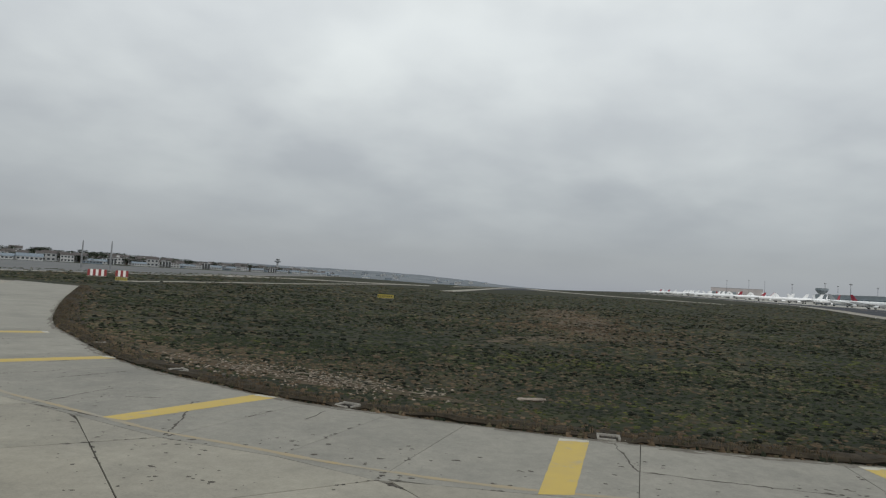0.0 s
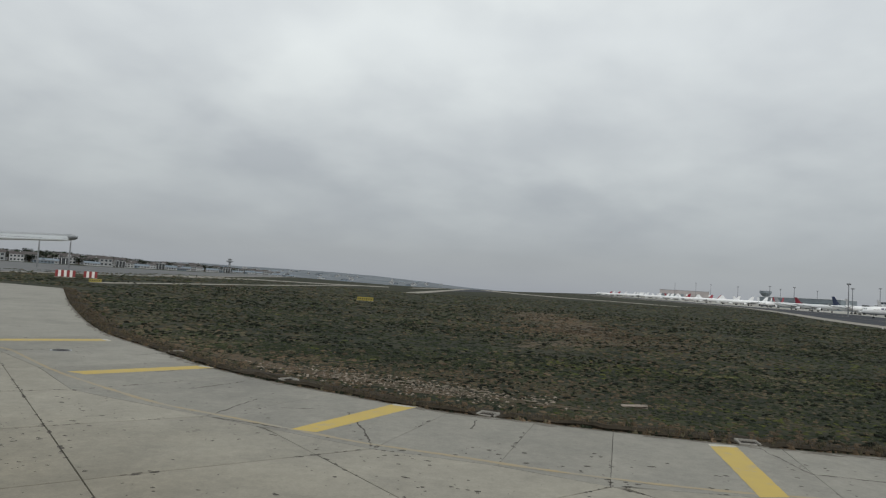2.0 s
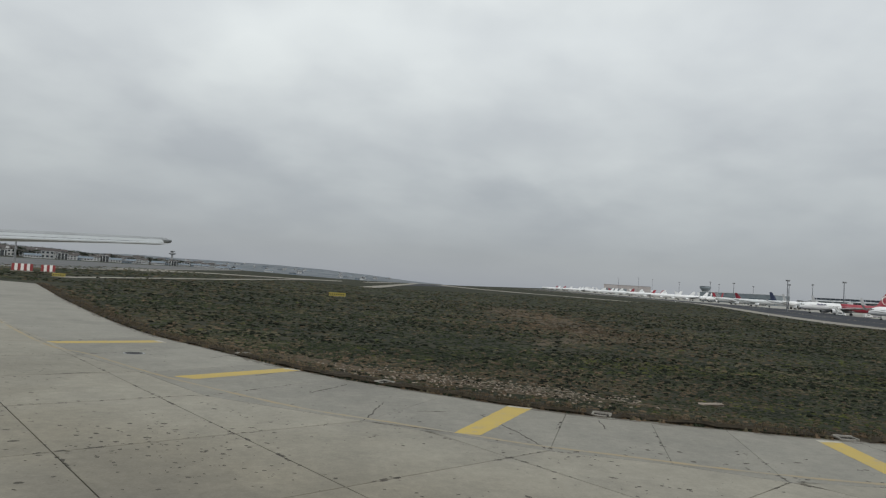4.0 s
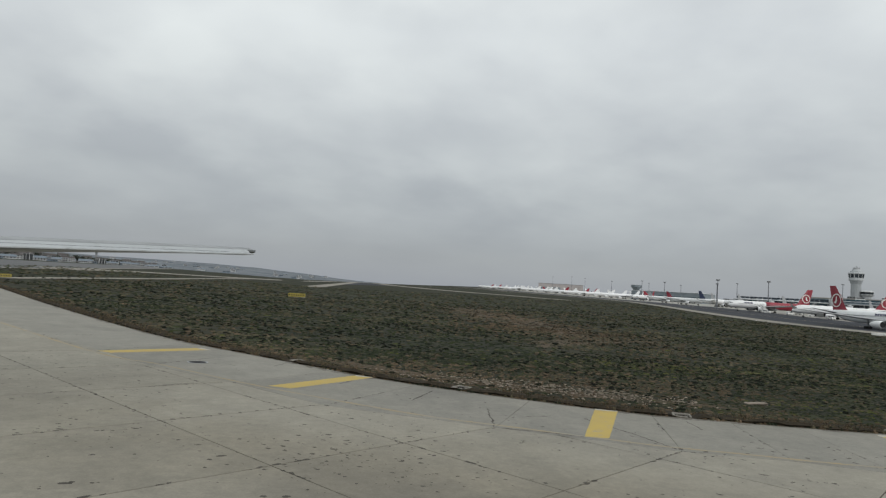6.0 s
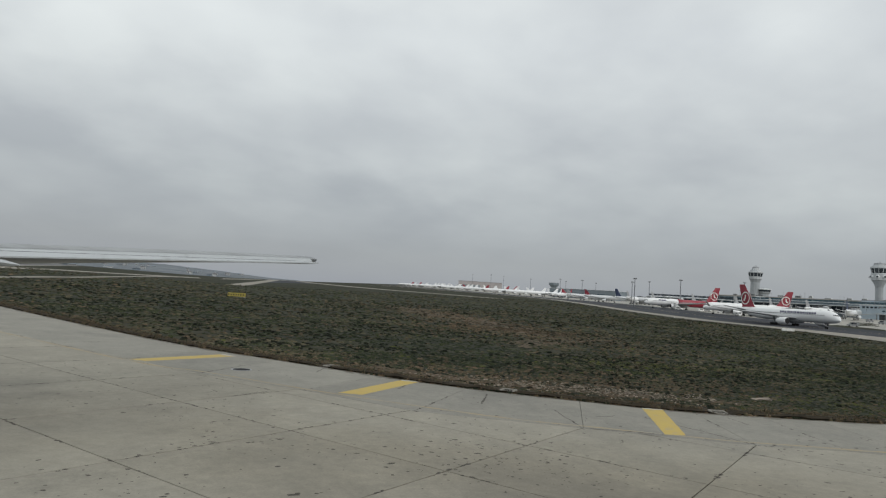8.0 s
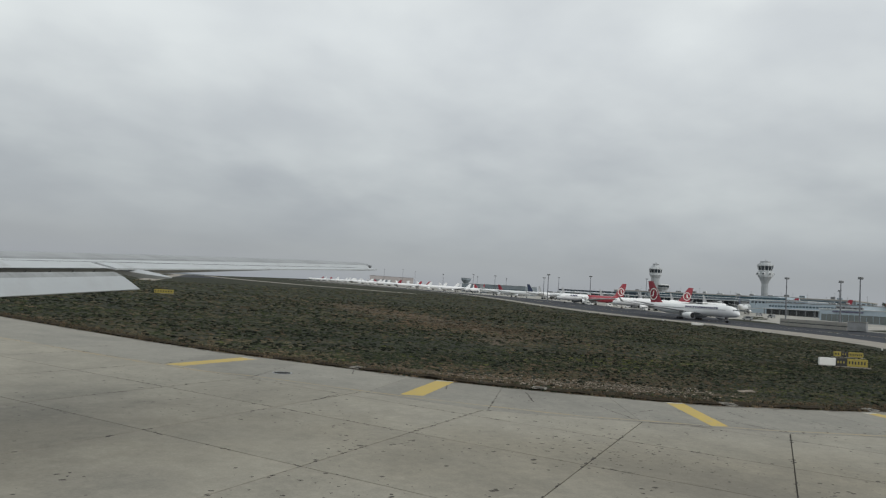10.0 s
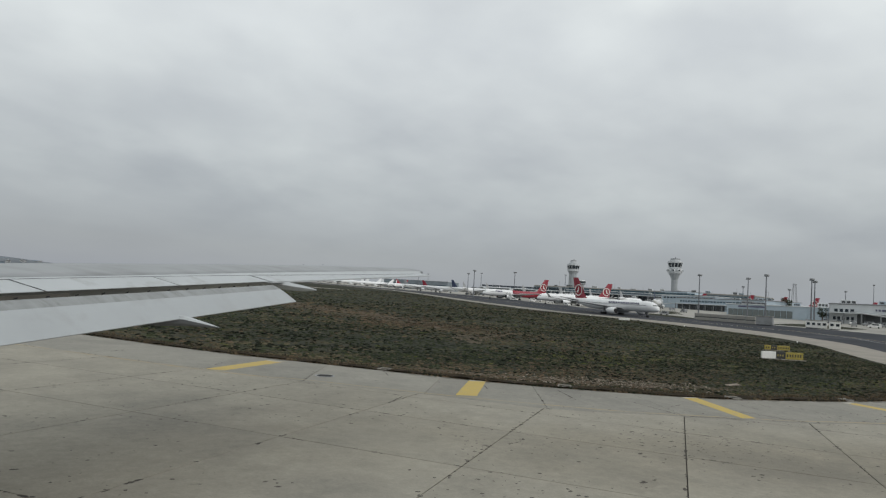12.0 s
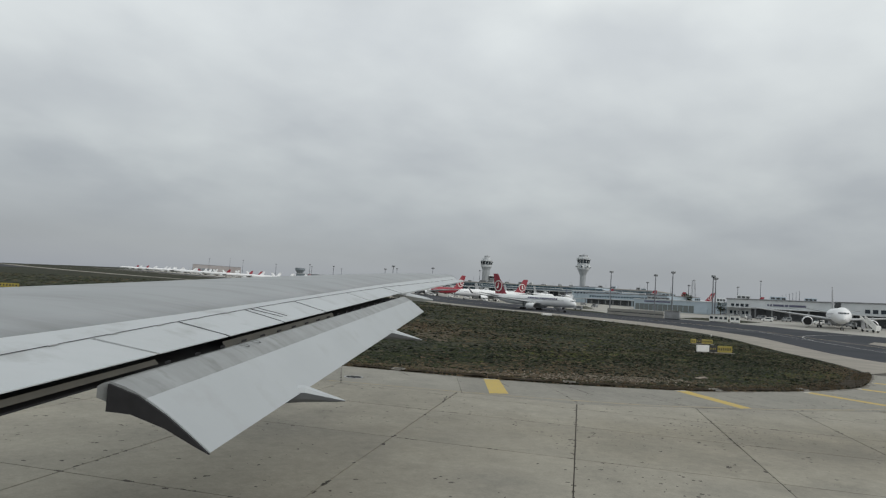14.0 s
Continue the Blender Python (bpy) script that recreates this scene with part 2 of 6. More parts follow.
# Near-black for dark fittings, and for shade painted into the flap gap.
DARK_METAL_AND_SHADE = material("dark_metal_and_gap_shade", (0.028, 0.028, 0.030), 0.8, spread=0.3, scale=4, spec=0.15)
AIR_WHITE = material("aircraft_white", (0.74, 0.75, 0.76), 0.35, spread=0.06, scale=0.3)
AIR_RED = material("aircraft_red", (0.27, 0.02, 0.038), 0.4, spread=0.12, scale=0.4)
AIR_GREY = material("aircraft_grey", (0.32, 0.33, 0.34), 0.45, spread=0.15, scale=0.5)
AIR_BLUE = material("aircraft_navy", (0.03, 0.045, 0.10), 0.4, spread=0.15, scale=0.4)
GLASS = material("dark_glazing", (0.03, 0.04, 0.05), 0.12, spread=0.4, scale=0.2)
BLUEGLASS = material("blue_green_glazing", (0.055, 0.10, 0.125), 0.12, second=(0.03, 0.055, 0.07), scale=0.3)
RUBBER = material("tyre_rubber", (0.02, 0.02, 0.021), 0.85, spread=0.3, scale=3)
STEEL = material("galvanised_steel", (0.30, 0.31, 0.32), 0.5, 0.6, spread=0.2, scale=2)
MAST_STEEL = material("weathered_mast_steel", (0.175, 0.185, 0.205), 0.6, 0.3, second=(0.13, 0.138, 0.15), scale=0.6)
PALE_WALL = material("pale_cladding", (0.58, 0.60, 0.61), 0.75, second=(0.50, 0.52, 0.53), scale=0.12)
BLUE_WALL = material("pale_blue_cladding", (0.40, 0.47, 0.53), 0.7, second=(0.34, 0.41, 0.46), scale=0.12)
GREY_WALL = material("grey_concrete_wall", (0.262, 0.272, 0.278), 0.85, second=(0.21, 0.218, 0.224), scale=0.3, third=(0.16, 0.166, 0.17), third_scale=0.5, third_amount=0.3)
# Near-black for dark parts; in bays and arcades it stands for their shade.
DARK_WALL = material("dark_recess", (0.07, 0.075, 0.08), 0.8, spread=0.35, scale=0.3)
ROOF = material("grey_roof", (0.24, 0.245, 0.25), 0.8, spread=0.2, scale=0.2)
TERMINAL_WALL = material("blue_grey_cladding", (0.20, 0.235, 0.26), 0.6, second=(0.15, 0.18, 0.20), scale=0.15)
TILE_ROOF = material("weathered_roof", (0.075, 0.066, 0.064), 0.85, spread=0.3, scale=0.4)
RED_PAINT = material("red_paint", (0.24, 0.028, 0.03), 0.6, spread=0.2, scale=1)
WHITE_PAINT = material("white_paint", (0.72, 0.72, 0.70), 0.6, spread=0.1, scale=1)
BLACK_PAINT = material("black_paint", (0.02, 0.02, 0.02), 0.6, spread=0.2, scale=1)
SIGN_YELLOW = material("sign_yellow", (0.29, 0.235, 0.035), 0.5, spread=0.12, scale=2)
LEAF = material("dark_foliage", (0.035, 0.05, 0.024), 0.9, second=(0.02, 0.03, 0.016), scale=0.8)
BARK = material("bark", (0.09, 0.07, 0.055), 0.9, spread=0.3, scale=3)


def turf(name, stops, patch=0.07):
    """Grass whose shade differs from tuft to tuft and drifts over the field."""
    m = bpy.data.materials.new(name)
    m.use_nodes = True
    t = m.node_tree
    b = t.nodes["Principled BSDF"]
    b.inputs["Roughness"].default_value = 0.95
    b.inputs["Specular IOR Level"].default_value = 0.1
    geo = t.nodes.new("ShaderNodeNewGeometry")
    ramp = t.nodes.new("ShaderNodeValToRGB")
    e = ramp.color_ramp.elements
    e[0].position, e[0].color = 0.0, (*stops[0], 1)
    e[1].position, e[1].color = 1.0, (*stops[-1], 1)
    for i, c in enumerate(stops[1:-1]):
        k = e.new((i + 1) / (len(stops) - 1))
        k.color = (*c, 1)
    link(t, geo.outputs["Random Per Island"], ramp.inputs[0])
    co = t.nodes.new("ShaderNodeTexCoord")
    n = t.nodes.new("ShaderNodeTexNoise")
    n.inputs["Scale"].default_value = patch
    n.inputs["Detail"].default_value = 5
    link(t, co.outputs["Object"], n.inputs["Vector"])
    r = t.nodes.new("ShaderNodeMapRange")
    r.inputs[1].default_value, r.inputs[2].default_value = 0.3, 0.7
    r.inputs[3].default_value, r.inputs[4].default_value = 0.66, 1.34
    link(t, n.outputs[0], r.inputs[0])
    mx = t.nodes.new("ShaderNodeHueSaturation")
    link(t, r.outputs[0], mx.inputs["Value"])
    link(t, ramp.outputs[0], mx.inputs["Color"])
    link(t, mx.outputs[0], b.inputs["Base Color"])
    return m


GRASS_A = turf("charcoal_tuft", ((0.012, 0.0155, 0.0105), (0.016, 0.020, 0.013), (0.021, 0.026, 0.016), (0.018, 0.022, 0.0145)))
GRASS_B = turf("straw_tuft", ((0.046, 0.041, 0.026), (0.066, 0.058, 0.037), (0.100, 0.088, 0.058), (0.056, 0.050, 0.032)))
GRASS_C = turf("olive_tuft", ((0.018, 0.024, 0.012), (0.025, 0.032, 0.015), (0.037, 0.045, 0.019), (0.022, 0.028, 0.0135)))
GRASS_F = turf("heather_tussock", ((0.006, 0.0072, 0.0052), (0.009, 0.0105, 0.007), (0.012, 0.0145, 0.009), (0.009, 0.0105, 0.007)))
GRASS_D = turf("brown_tuft", ((0.050, 0.038, 0.025), (0.084, 0.062, 0.041), (0.120, 0.087, 0.058), (0.058, 0.045, 0.030)))
GRASS_E = turf("yellow_green_tuft", ((0.042, 0.050, 0.014), (0.062, 0.069, 0.018), (0.090, 0.092, 0.025), (0.050, 0.056, 0.018)))


# ---------------------------------------------------------------- helpers
def part(name, bm, mat, parent=None, label="", smooth=False):
    me = bpy.data.meshes.new(name)
    bm.normal_update()
    bm.to_mesh(me)
    bm.free()
    if smooth:
        for p in me.polygons:
            p.use_smooth = True
    me.materials.append(mat)
    ob = new(name, me)
    if parent:
        ob.parent = parent
    if label:
        ob["label"] = label
    return ob


def empty(name, m=None):
    ob = new(name)
    ob.empty_display_size = 0.5
    if m is not None:
        ob.matrix_basis = m
    return ob


def add_box(bm, x0, x1, y0, y1, z0, z1, bevel=0.0):
    vs = [bm.verts.new((x, y, z)) for z in (z0, z1) for y in (y0, y1) for x in (x0, x1)]
    fs = [bm.faces.new([vs[i] for i in q]) for q in ((0, 2, 3, 1), (4, 5, 7, 6), (0, 1, 5, 4), (2, 6, 7, 3), (0, 4, 6, 2), (1, 3, 7, 5))]
    if bevel:
        es = {e for f in fs for e in f.edges}
        bmesh.ops.bevel(bm, geom=list(es), offset=bevel, segments=1, affect="EDGES")
    return bm


def box(x0, x1, y0, y1, z0, z1, bevel=0.0):
    return add_box(bmesh.new(), x0, x1, y0, y1, z0, z1, bevel)


def loft(rings, close=True, caps=True, bm=None):
    """Skin through rings of points of equal count."""
    bm = bm or bmesh.new()
    vv = [[bm.verts.new(p) for p in r] for r in rings]
    n = len(rings[0])
    for a, b in zip(vv, vv[1:]):
        for i in range(n if close else n - 1):
            j = (i + 1) % n
            bm.faces.new((a[i], a[j], b[j], b[i]))
    if caps and close:
        bm.faces.new(vv[0][::-1])
        bm.faces.new(vv[-1])
    bmesh.ops.recalc_face_normals(bm, faces=bm.faces)
    return bm


def ring(cx, cy, cz, rx, rz, n=12, axis="x"):
    pts = []
    for i in range(n):
        a = 2 * math.pi * i / n
        u, v = math.cos(a), math.sin(a)
        if axis == "x":
            pts.append((cx, cy + rx * u, cz + rz * v))
        elif axis == "y":
            pts.append((cx + rx * u, cy, cz + rz * v))
        else:
            pts.append((cx + rx * u, cy + rz * v, cz))
    return pts


def lathe(profile, n=16, axis="z", at=(0, 0, 0), bm=None):
    """profile: (radius, height) pairs along the axis."""
    x, y, z = at
    rings = []
    for r, h in profile:
        if axis == "z":
            rings.append(ring(x, y, z + h, r, r, n, "z"))
        elif axis == "x":
            rings.append(ring(x + h, y, z, r, r, n, "x"))
        else:
            rings.append(ring(x, y + h, z, r, r, n, "y"))
    return loft(rings, bm=bm)


def smoothstep(a, b, v):
    t = min(1.0, max(0.0, (v - a) / (b - a)))
    return t * t * (3 - 2 * t)


def height(x, y):
    """The lie of the land: a gentle crossfall near the taxiway, rising slowly towards the aprons and the town."""
    near = -0.0096 * x + 0.0056 * y
    r = math.hypot(x + 20, y)
    north = smoothstep(68, 84, math.degrees(math.atan2(y - 20, x + 20)))
    rise = 0.0115 * (r - 300) if r > 300 else 0.004 * (r - 300)
    level = rise if r < 800 else 5.75 + 0.0035 * (r - 800)
    far = 1.0 + rise * (1 - north) + level * north + 0.02 * min(200, max(0, -x))
    far += 0.0085 * min(250, max(0, r - 290)) * smoothstep(0, 150, x) + min(2.0, max(0, 0.02 * (x - y - 60)))
    far += 6.8 * smoothstep(215, 420, -x) * (1 - smoothstep(700, 1300, r))
    # a low ridge beyond the runway
    az = math.degrees(math.atan2(x + 20, y))
    if r > 1000 and -40 < az < 12 and y > 0:
        far += 22 * smoothstep(1000, 2100, r) * smoothstep(-34, -16, az) * (1 - smoothstep(-2, 9, az))
    w = smoothstep(70, 260, r)
    return near * (1 - w) + far * w


def on_ground(x, y, lift=0.0):
    return (x, y, height(x, y) + lift)


def resample(pts, step):
    out = []
    for a, b in zip(pts, pts[1:]):
        n = max(1, int(math.ceil((Vector(b) - Vector(a)).length / step)))
        out += [tuple(Vector(a).lerp(Vector(b), i / n)) for i in range(n)]
    return out + [tuple(pts[-1])]


def curve_through(pts, step):
    """A smooth line through the given plan points."""
    P = [Vector(p) for p in pts]
    P = [2 * P[0] - P[1]] + P + [2 * P[-1] - P[-2]]
    out = []
    for i in range(1, len(P) - 2):
        n = max(1, int((P[i + 1] - P[i]).length / step))
        for k in range(n):
            t = k / n
            out.append(tuple(0.5 * (2 * P[i] + (P[i + 1] - P[i - 1]) * t + (2 * P[i - 1] - 5 * P[i] + 4 * P[i + 1] - P[i + 2]) * t * t
                                    + (3 * P[i] - P[i - 1] - 3 * P[i + 1] + P[i + 2]) * t ** 3)))
    return out + [tuple(P[-2])]


def ribbon(pts, width, lift, thick=0.0, bm=None, offset=0.0):
    """A strip of the given width draped on the land along plan points."""
    bm = bm or bmesh.new()
    prev = None
    for i, p in enumerate(pts):
        a, b = Vector(pts[max(0, i - 1)]), Vector(pts[min(len(pts) - 1, i + 1)])
        d = (b - a).normalized()
        nrm = Vector((-d.y, d.x))
        l, r = Vector(p) + nrm * (offset + width / 2), Vector(p) + nrm * (offset - width / 2)
        cur = (bm.verts.new(on_ground(l.x, l.y, lift)), bm.verts.new(on_ground(r.x, r.y, lift)))
        if prev:
            bm.faces.new((prev[0], prev[1], cur[1], cur[0]))
        prev = cur
    return bm


def between(a, b, lift, rows=6, bm=None):
    """A sheet draped between two plan lines of equal count."""
    bm = bm or bmesh.new()
    grid = []
    for p, q in zip(a, b):
        grid.append([bm.verts.new(on_ground(p[0] + (q[0] - p[0]) * k / rows, p[1] + (q[1] - p[1]) * k / rows, lift)) for k in range(rows + 1)])
    for u, v in zip(grid, grid[1:]):
        for k in range(rows):
            bm.faces.new((u[k], v[k], v[k + 1], u[k + 1]))
    bmesh.ops.recalc_face_normals(bm, faces=bm.faces)
    for f in bm.faces:
        if f.normal.z < 0:
            f.normal_flip()
    return bm


# ---------------------------------------------------------------- land
def build_ground():
    bm = bmesh.new()
    rad = [0.0] + [4 + 4 * i for i in range(75)] + [320 + 20 * i for i in range(20)] + [760, 850, 960, 1100, 1300, 1600, 2000, 2500, 3100, 3800, 4700]
    n = 120
    centre = bm.verts.new(on_ground(-20, 20))
    last = None
    for r in rad[1:]:
        cur = [bm.verts.new(on_ground(-20 + r * math.cos(2 * math.pi * i / n), 20 + r * math.sin(2 * math.pi * i / n))) for i in range(n)]
        for i in range(n):
            j = (i + 1) % n
            if last:
                bm.faces.new((last[i], cur[i], cur[j], last[j]))
            else:
                bm.faces.new((centre, cur[i], cur[j]))
        last = cur
    return tagged(part("ground", bm, SOIL, smooth=True), "rough grass and bare soil of the airfield", "ground", kind="structure")


build_ground()

# plan line of the grass island's edge along the near taxiway
EDGE = curve_through([(-64, 118), (-44, 78), (-30, 52), (-22.9, 42.2), (-15.5, 33.3), (-9.4, 28.6), (-5.0, 26.0), (-1.3, 24.8), (4.5, 23.2), (9.5, 22.4),
                      (15.5, 22.0), (22.0, 22.9), (29.0, 24.3), (33.1, 25.2), (36.4, 26.1)], 1.0)

def build_hillside():
    """The far slope behind the runway, haze painted grey, with an uneven crest."""
    bm = bmesh.new()
    prev = None
    for i in range(91):
        az = math.radians(-36 + 0.5 * i)
        cur = []
        for k in range(9):
            r = 1060 + 135 * k
            x, y = -20 + r * math.sin(az), r * math.cos(az)
            crest = 1.6 * noise.noise(Vector((i * 0.16, k * 0.2, 2))) + 0.8 * noise.noise(Vector((i * 0.6, k, 5)))
            cur.append(bm.verts.new(on_ground(x, y, (2.2 + crest) * smoothstep(0, 2, k))))
        if prev:
            for k in range(8):
                bm.faces.new((prev[k], cur[k], cur[k + 1], prev[k + 1]))
        prev = cur
    for f in bm.faces:
        f.normal_update()
        if f.normal.z < 0:
            f.normal_flip()
    tagged(part("hillside_backdrop", bm, HILLSIDE), "distant hillside beyond the runway, haze put into its grey colour", "hillside", kind="structure")


# Blue-grey tones carry the haze of distance in the hill's own colour.
HILLSIDE = material("hazed_hillside", (0.165, 0.182, 0.20), 0.95, second=(0.115, 0.13, 0.145), scale=0.012, third=(0.22, 0.235, 0.25), third_scale=0.03, third_amount=0.35, spec=0.05)
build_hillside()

# ---------------------------------------------------------------- near taxiway: concrete slabs
U = Vector((-0.829, -0.559))          # along the radial joints, away from the grass
N = Vector((0.559, -0.829))           # across them
KINK = [(-78, 122), (-60, 86), (-45, 62), (-36, 47.5), (-31, 40.5), (-27.6, 35.4), (-23.2, 30.7), (-19.5, 25.8), (-13.5, 22.5), (-7.8, 19.3), (-4.2, 18.2),
        (-1.4, 16.7), (5, 16.3), (12, 15.6), (20, 15.6), (29, 17.0), (36, 19.5)]
LANE = [(-78, 122), (-65, 117.5), (-60, 86), (-49.5, 88), (-36, 47.5), (-29.5, 51.5), (-31, 40.5), (-26.4, 47.0), (-27.6, 35.4), (-22.8, 42.0), (-23.2, 30.7), (-18.0, 36.2),
        (-19.5, 25.8), (-14.4, 32.1), (-13.5, 22.5), (-9.7, 28.7), (-7.8, 19.3), (-5.0, 26.0), (-4.2, 18.2), (-1.8, 24.9), (-1.4, 16.7), (1.0, 24.1),
        (5, 16.3), (6.8, 22.8), (12, 15.6), (13, 22.0), (20, 15.6), (20.4, 22.6), (29, 17.0), (27.6, 24.0), (36, 19.5), (35.6, 25.8)]


def plan_slab(poly, gap=0.021):
    """Shrinks a plan polygon by the joint's half width."""
    c = Vector((sum(p[0] for p in poly) / len(poly), sum(p[1] for p in poly) / len(poly)))
    out = []
    for p in poly:
        d = Vector(p) - c
        out.append(c + d * max(0.5, 1 - gap / max(0.4, d.length) * 1.3))
    return out


def slab_mesh(poly, top=0.05, deep=0.045, bm=None):
    bm = bm or bmesh.new()
    area = sum(a[0] * b[1] - b[0] * a[1] for a, b in zip(poly, poly[1:] + poly[:1]))
    if area < 0:
        poly = poly[::-1]
    up = [bm.verts.new(on_ground(p[0], p[1], top)) for p in poly]
    lo = [bm.verts.new(on_ground(p[0], p[1], top - deep)) for p in poly]
    bm.faces.new(up)
    for i in range(len(poly)):
        j = (i + 1) % len(poly)
        bm.faces.new((up[j], up[i], lo[i], lo[j]))
    return bm


def kink_u(n):
    for a, b in zip(KINK, KINK[1:]):
        na, nb = Vector(a).dot(N), Vector(b).dot(N)
        if min(na, nb) <= n <= max(na, nb) and na != nb:
            p = Vector(a).lerp(Vector(b), (n - na) / (nb - na))
            return p.dot(U)
    return -62.0


JOINTS = []


def build_taxiway():
    base = bmesh.new()
    pts = [(-92, 125), (-64, 119), (-44, 78), (-30, 52), (-15, 34), (-4, 26.2), (8, 22.9), (22, 22.1), (34, 26), (60, 36), (95, 45), (95, -45), (-95, -45), (-95, 60)]
    # the bed under the slabs follows the lie of the land in small squares
    def within(x, y):
        inside = False
        for (xa, ya), (xb, yb) in zip(pts, pts[1:] + pts[:1]):
            if (ya > y) != (yb > y) and x < xa + (xb - xa) * (y - ya) / (yb - ya):
                inside = not inside
        return inside

    step, corner = 2.0, {}

    def vert(i, j):
        if (i, j) not in corner:
            corner[i, j] = base.verts.new(on_ground(i * step, j * step, 0.004))
        return corner[i, j]

    for i in range(-48, 48):
        for j in range(-23, 63):
            if within((i + 0.5) * step, (j + 0.5) * step):
                base.faces.new((vert(i, j), vert(i + 1, j), vert(i + 1, j + 1), vert(i, j + 1)))
    taxi = tagged(part("taxiway", base, JOINT), "pale jointed concrete taxiway, stained and cracked", "taxiway", kind="structure")
    ns = [-142, -136, -130, -124, -118, -112, -106, -100, -94, -88, -82, -76, -70, -64, -57.4, -51, -44.8, -38.7, -32.5, -26.25, -20.4, -14.6, -8.6, -2.6, 3.4, 9.4, 15.4, 21.4, 27.4, 33.4, 39.4, 45.4, 51.4, 57.4, 63.4, 69.4]
    us = [-62, -56, -50, -44, -38, -32, -26, -20.5, -14.5, -8.5, -2.5, 3.4, 8.3, 14.4, 22.6, 28.6, 34.6, 40.6, 46.6, 52.6, 58.6]
    slabs = []
    for n0, n1 in zip(ns, ns[1:]):
        for u0, u1 in zip(us, us[1:]):
            # keep the side of the kink line away from the grass
            steps = [n0 + (n1 - n0) * k / 6 for k in range(7)]
            lows = [min(u1, max(u0, kink_u(n))) for n in steps]
            if min(lows) >= u1 - 0.05:
                continue
            if max(lows) <= u0 + 0.01:
                out = [(u0, n0), (u1, n0), (u1, n1), (u0, n1)]
            else:
                edge = [(lo, n) for lo, n in zip(lows, steps) if lo < u1 - 0.02]
                first = max(0, lows.index(edge[0][0]) - 1)
                out = edge + [(u1, edge[-1][1]), (u1, edge[0][1])]
                if edge[0][1] > n0:
                    out.append((u1, steps[first]))
            poly = [U * q[0] + N * q[1] for q in out]
            c = sum(poly, Vector((0, 0))) / len(poly)
            if math.hypot(c.x + 25, c.y - 10) > 122 or c.x > 92 or c.y < -43:
                continue
            size = max((p - c).length for p in poly)
            if size < 0.9:
                continue
            slabs.append([tuple(p) for p in plan_slab(poly)])
            JOINTS.append((poly[0], poly[1]))
            JOINTS.append((poly[-1], poly[0]))
    pairs = list(zip(LANE[::2], LANE[1::2]))
    lane = []
    for (ka, ea), (kb, eb) in zip(pairs, pairs[1:]):
        ia = min(range(len(EDGE)), key=lambda i: (Vector(EDGE[i]) - Vector(ea)).length)
        ib = min(range(len(EDGE)), key=lambda i: (Vector(EDGE[i]) - Vector(eb)).length)
        mids = [Vector(EDGE[i]) + Vector((0.25, 0.3)) for i in range(ia + 1, ib)]
        poly = [Vector(ka), Vector(ea) + Vector((0.25, 0.3))] + mids[::2] + [Vector(eb) + Vector((0.25, 0.3)), Vector(kb)]
        lane.append([tuple(p) for p in plan_slab(poly, 0.013)])
        JOINTS.append((Vector(ka), Vector(ea)))
    # the slabs along the grass are pieces of their own, the rest of the wide pavement is joined
    middle = lambda q: math.hypot(sum(p[0] for p in q) / len(q) + 14, sum(p[1] for p in q) / len(q) - 24)
    slabs.sort(key=middle)
    for q in slabs[:270]:
        part("slab", slab_mesh(q), CONCRETE, taxi)
    for q in lane:
        part("slab", slab_mesh(q), EDGE_CONCRETE, taxi)
    rest = bmesh.new()
    for q in slabs[270:]:
        slab_mesh(q, bm=rest)
    outer = part("outer_slabs", rest, CONCRETE, taxi, "outer slabs of the pavement")
    outer["kind"] = "stuff"
    return taxi


def plan_patch(pts, lift, bm=None):
    bm = bm or bmesh.new()
    bm.faces.new([bm.verts.new(on_ground(x, y, lift)) for x, y in pts])
    for f in bm.faces:
        f.normal_update()
        if f.normal.z < 0:
            f.normal_flip()
    return bm


# yellow shoulder stripes: near end pair, far end pair
STRIPES = [((4.2, 22.75), (5.2, 22.7), (3.5, 16.6), (2.6, 16.45)), ((-7.15, 27.0), (-6.15, 26.7), (-9.65, 21.05), (-10.5, 21.3)),
           ((-17.1, 34.7), (-16.2, 34.2), (-20.7, 29.6), (-21.7, 30.1)), ((-25.9, 44.2), (-25.2, 43.3), (-30.2, 39.6), (-31.1, 40.2)),
           ((13.6, 21.7), (14.7, 21.7), (14.6, 15.7), (13.6, 15.7)), ((22.6, 22.8), (23.6, 22.9), (24.6, 17.0), (23.6, 16.9))]
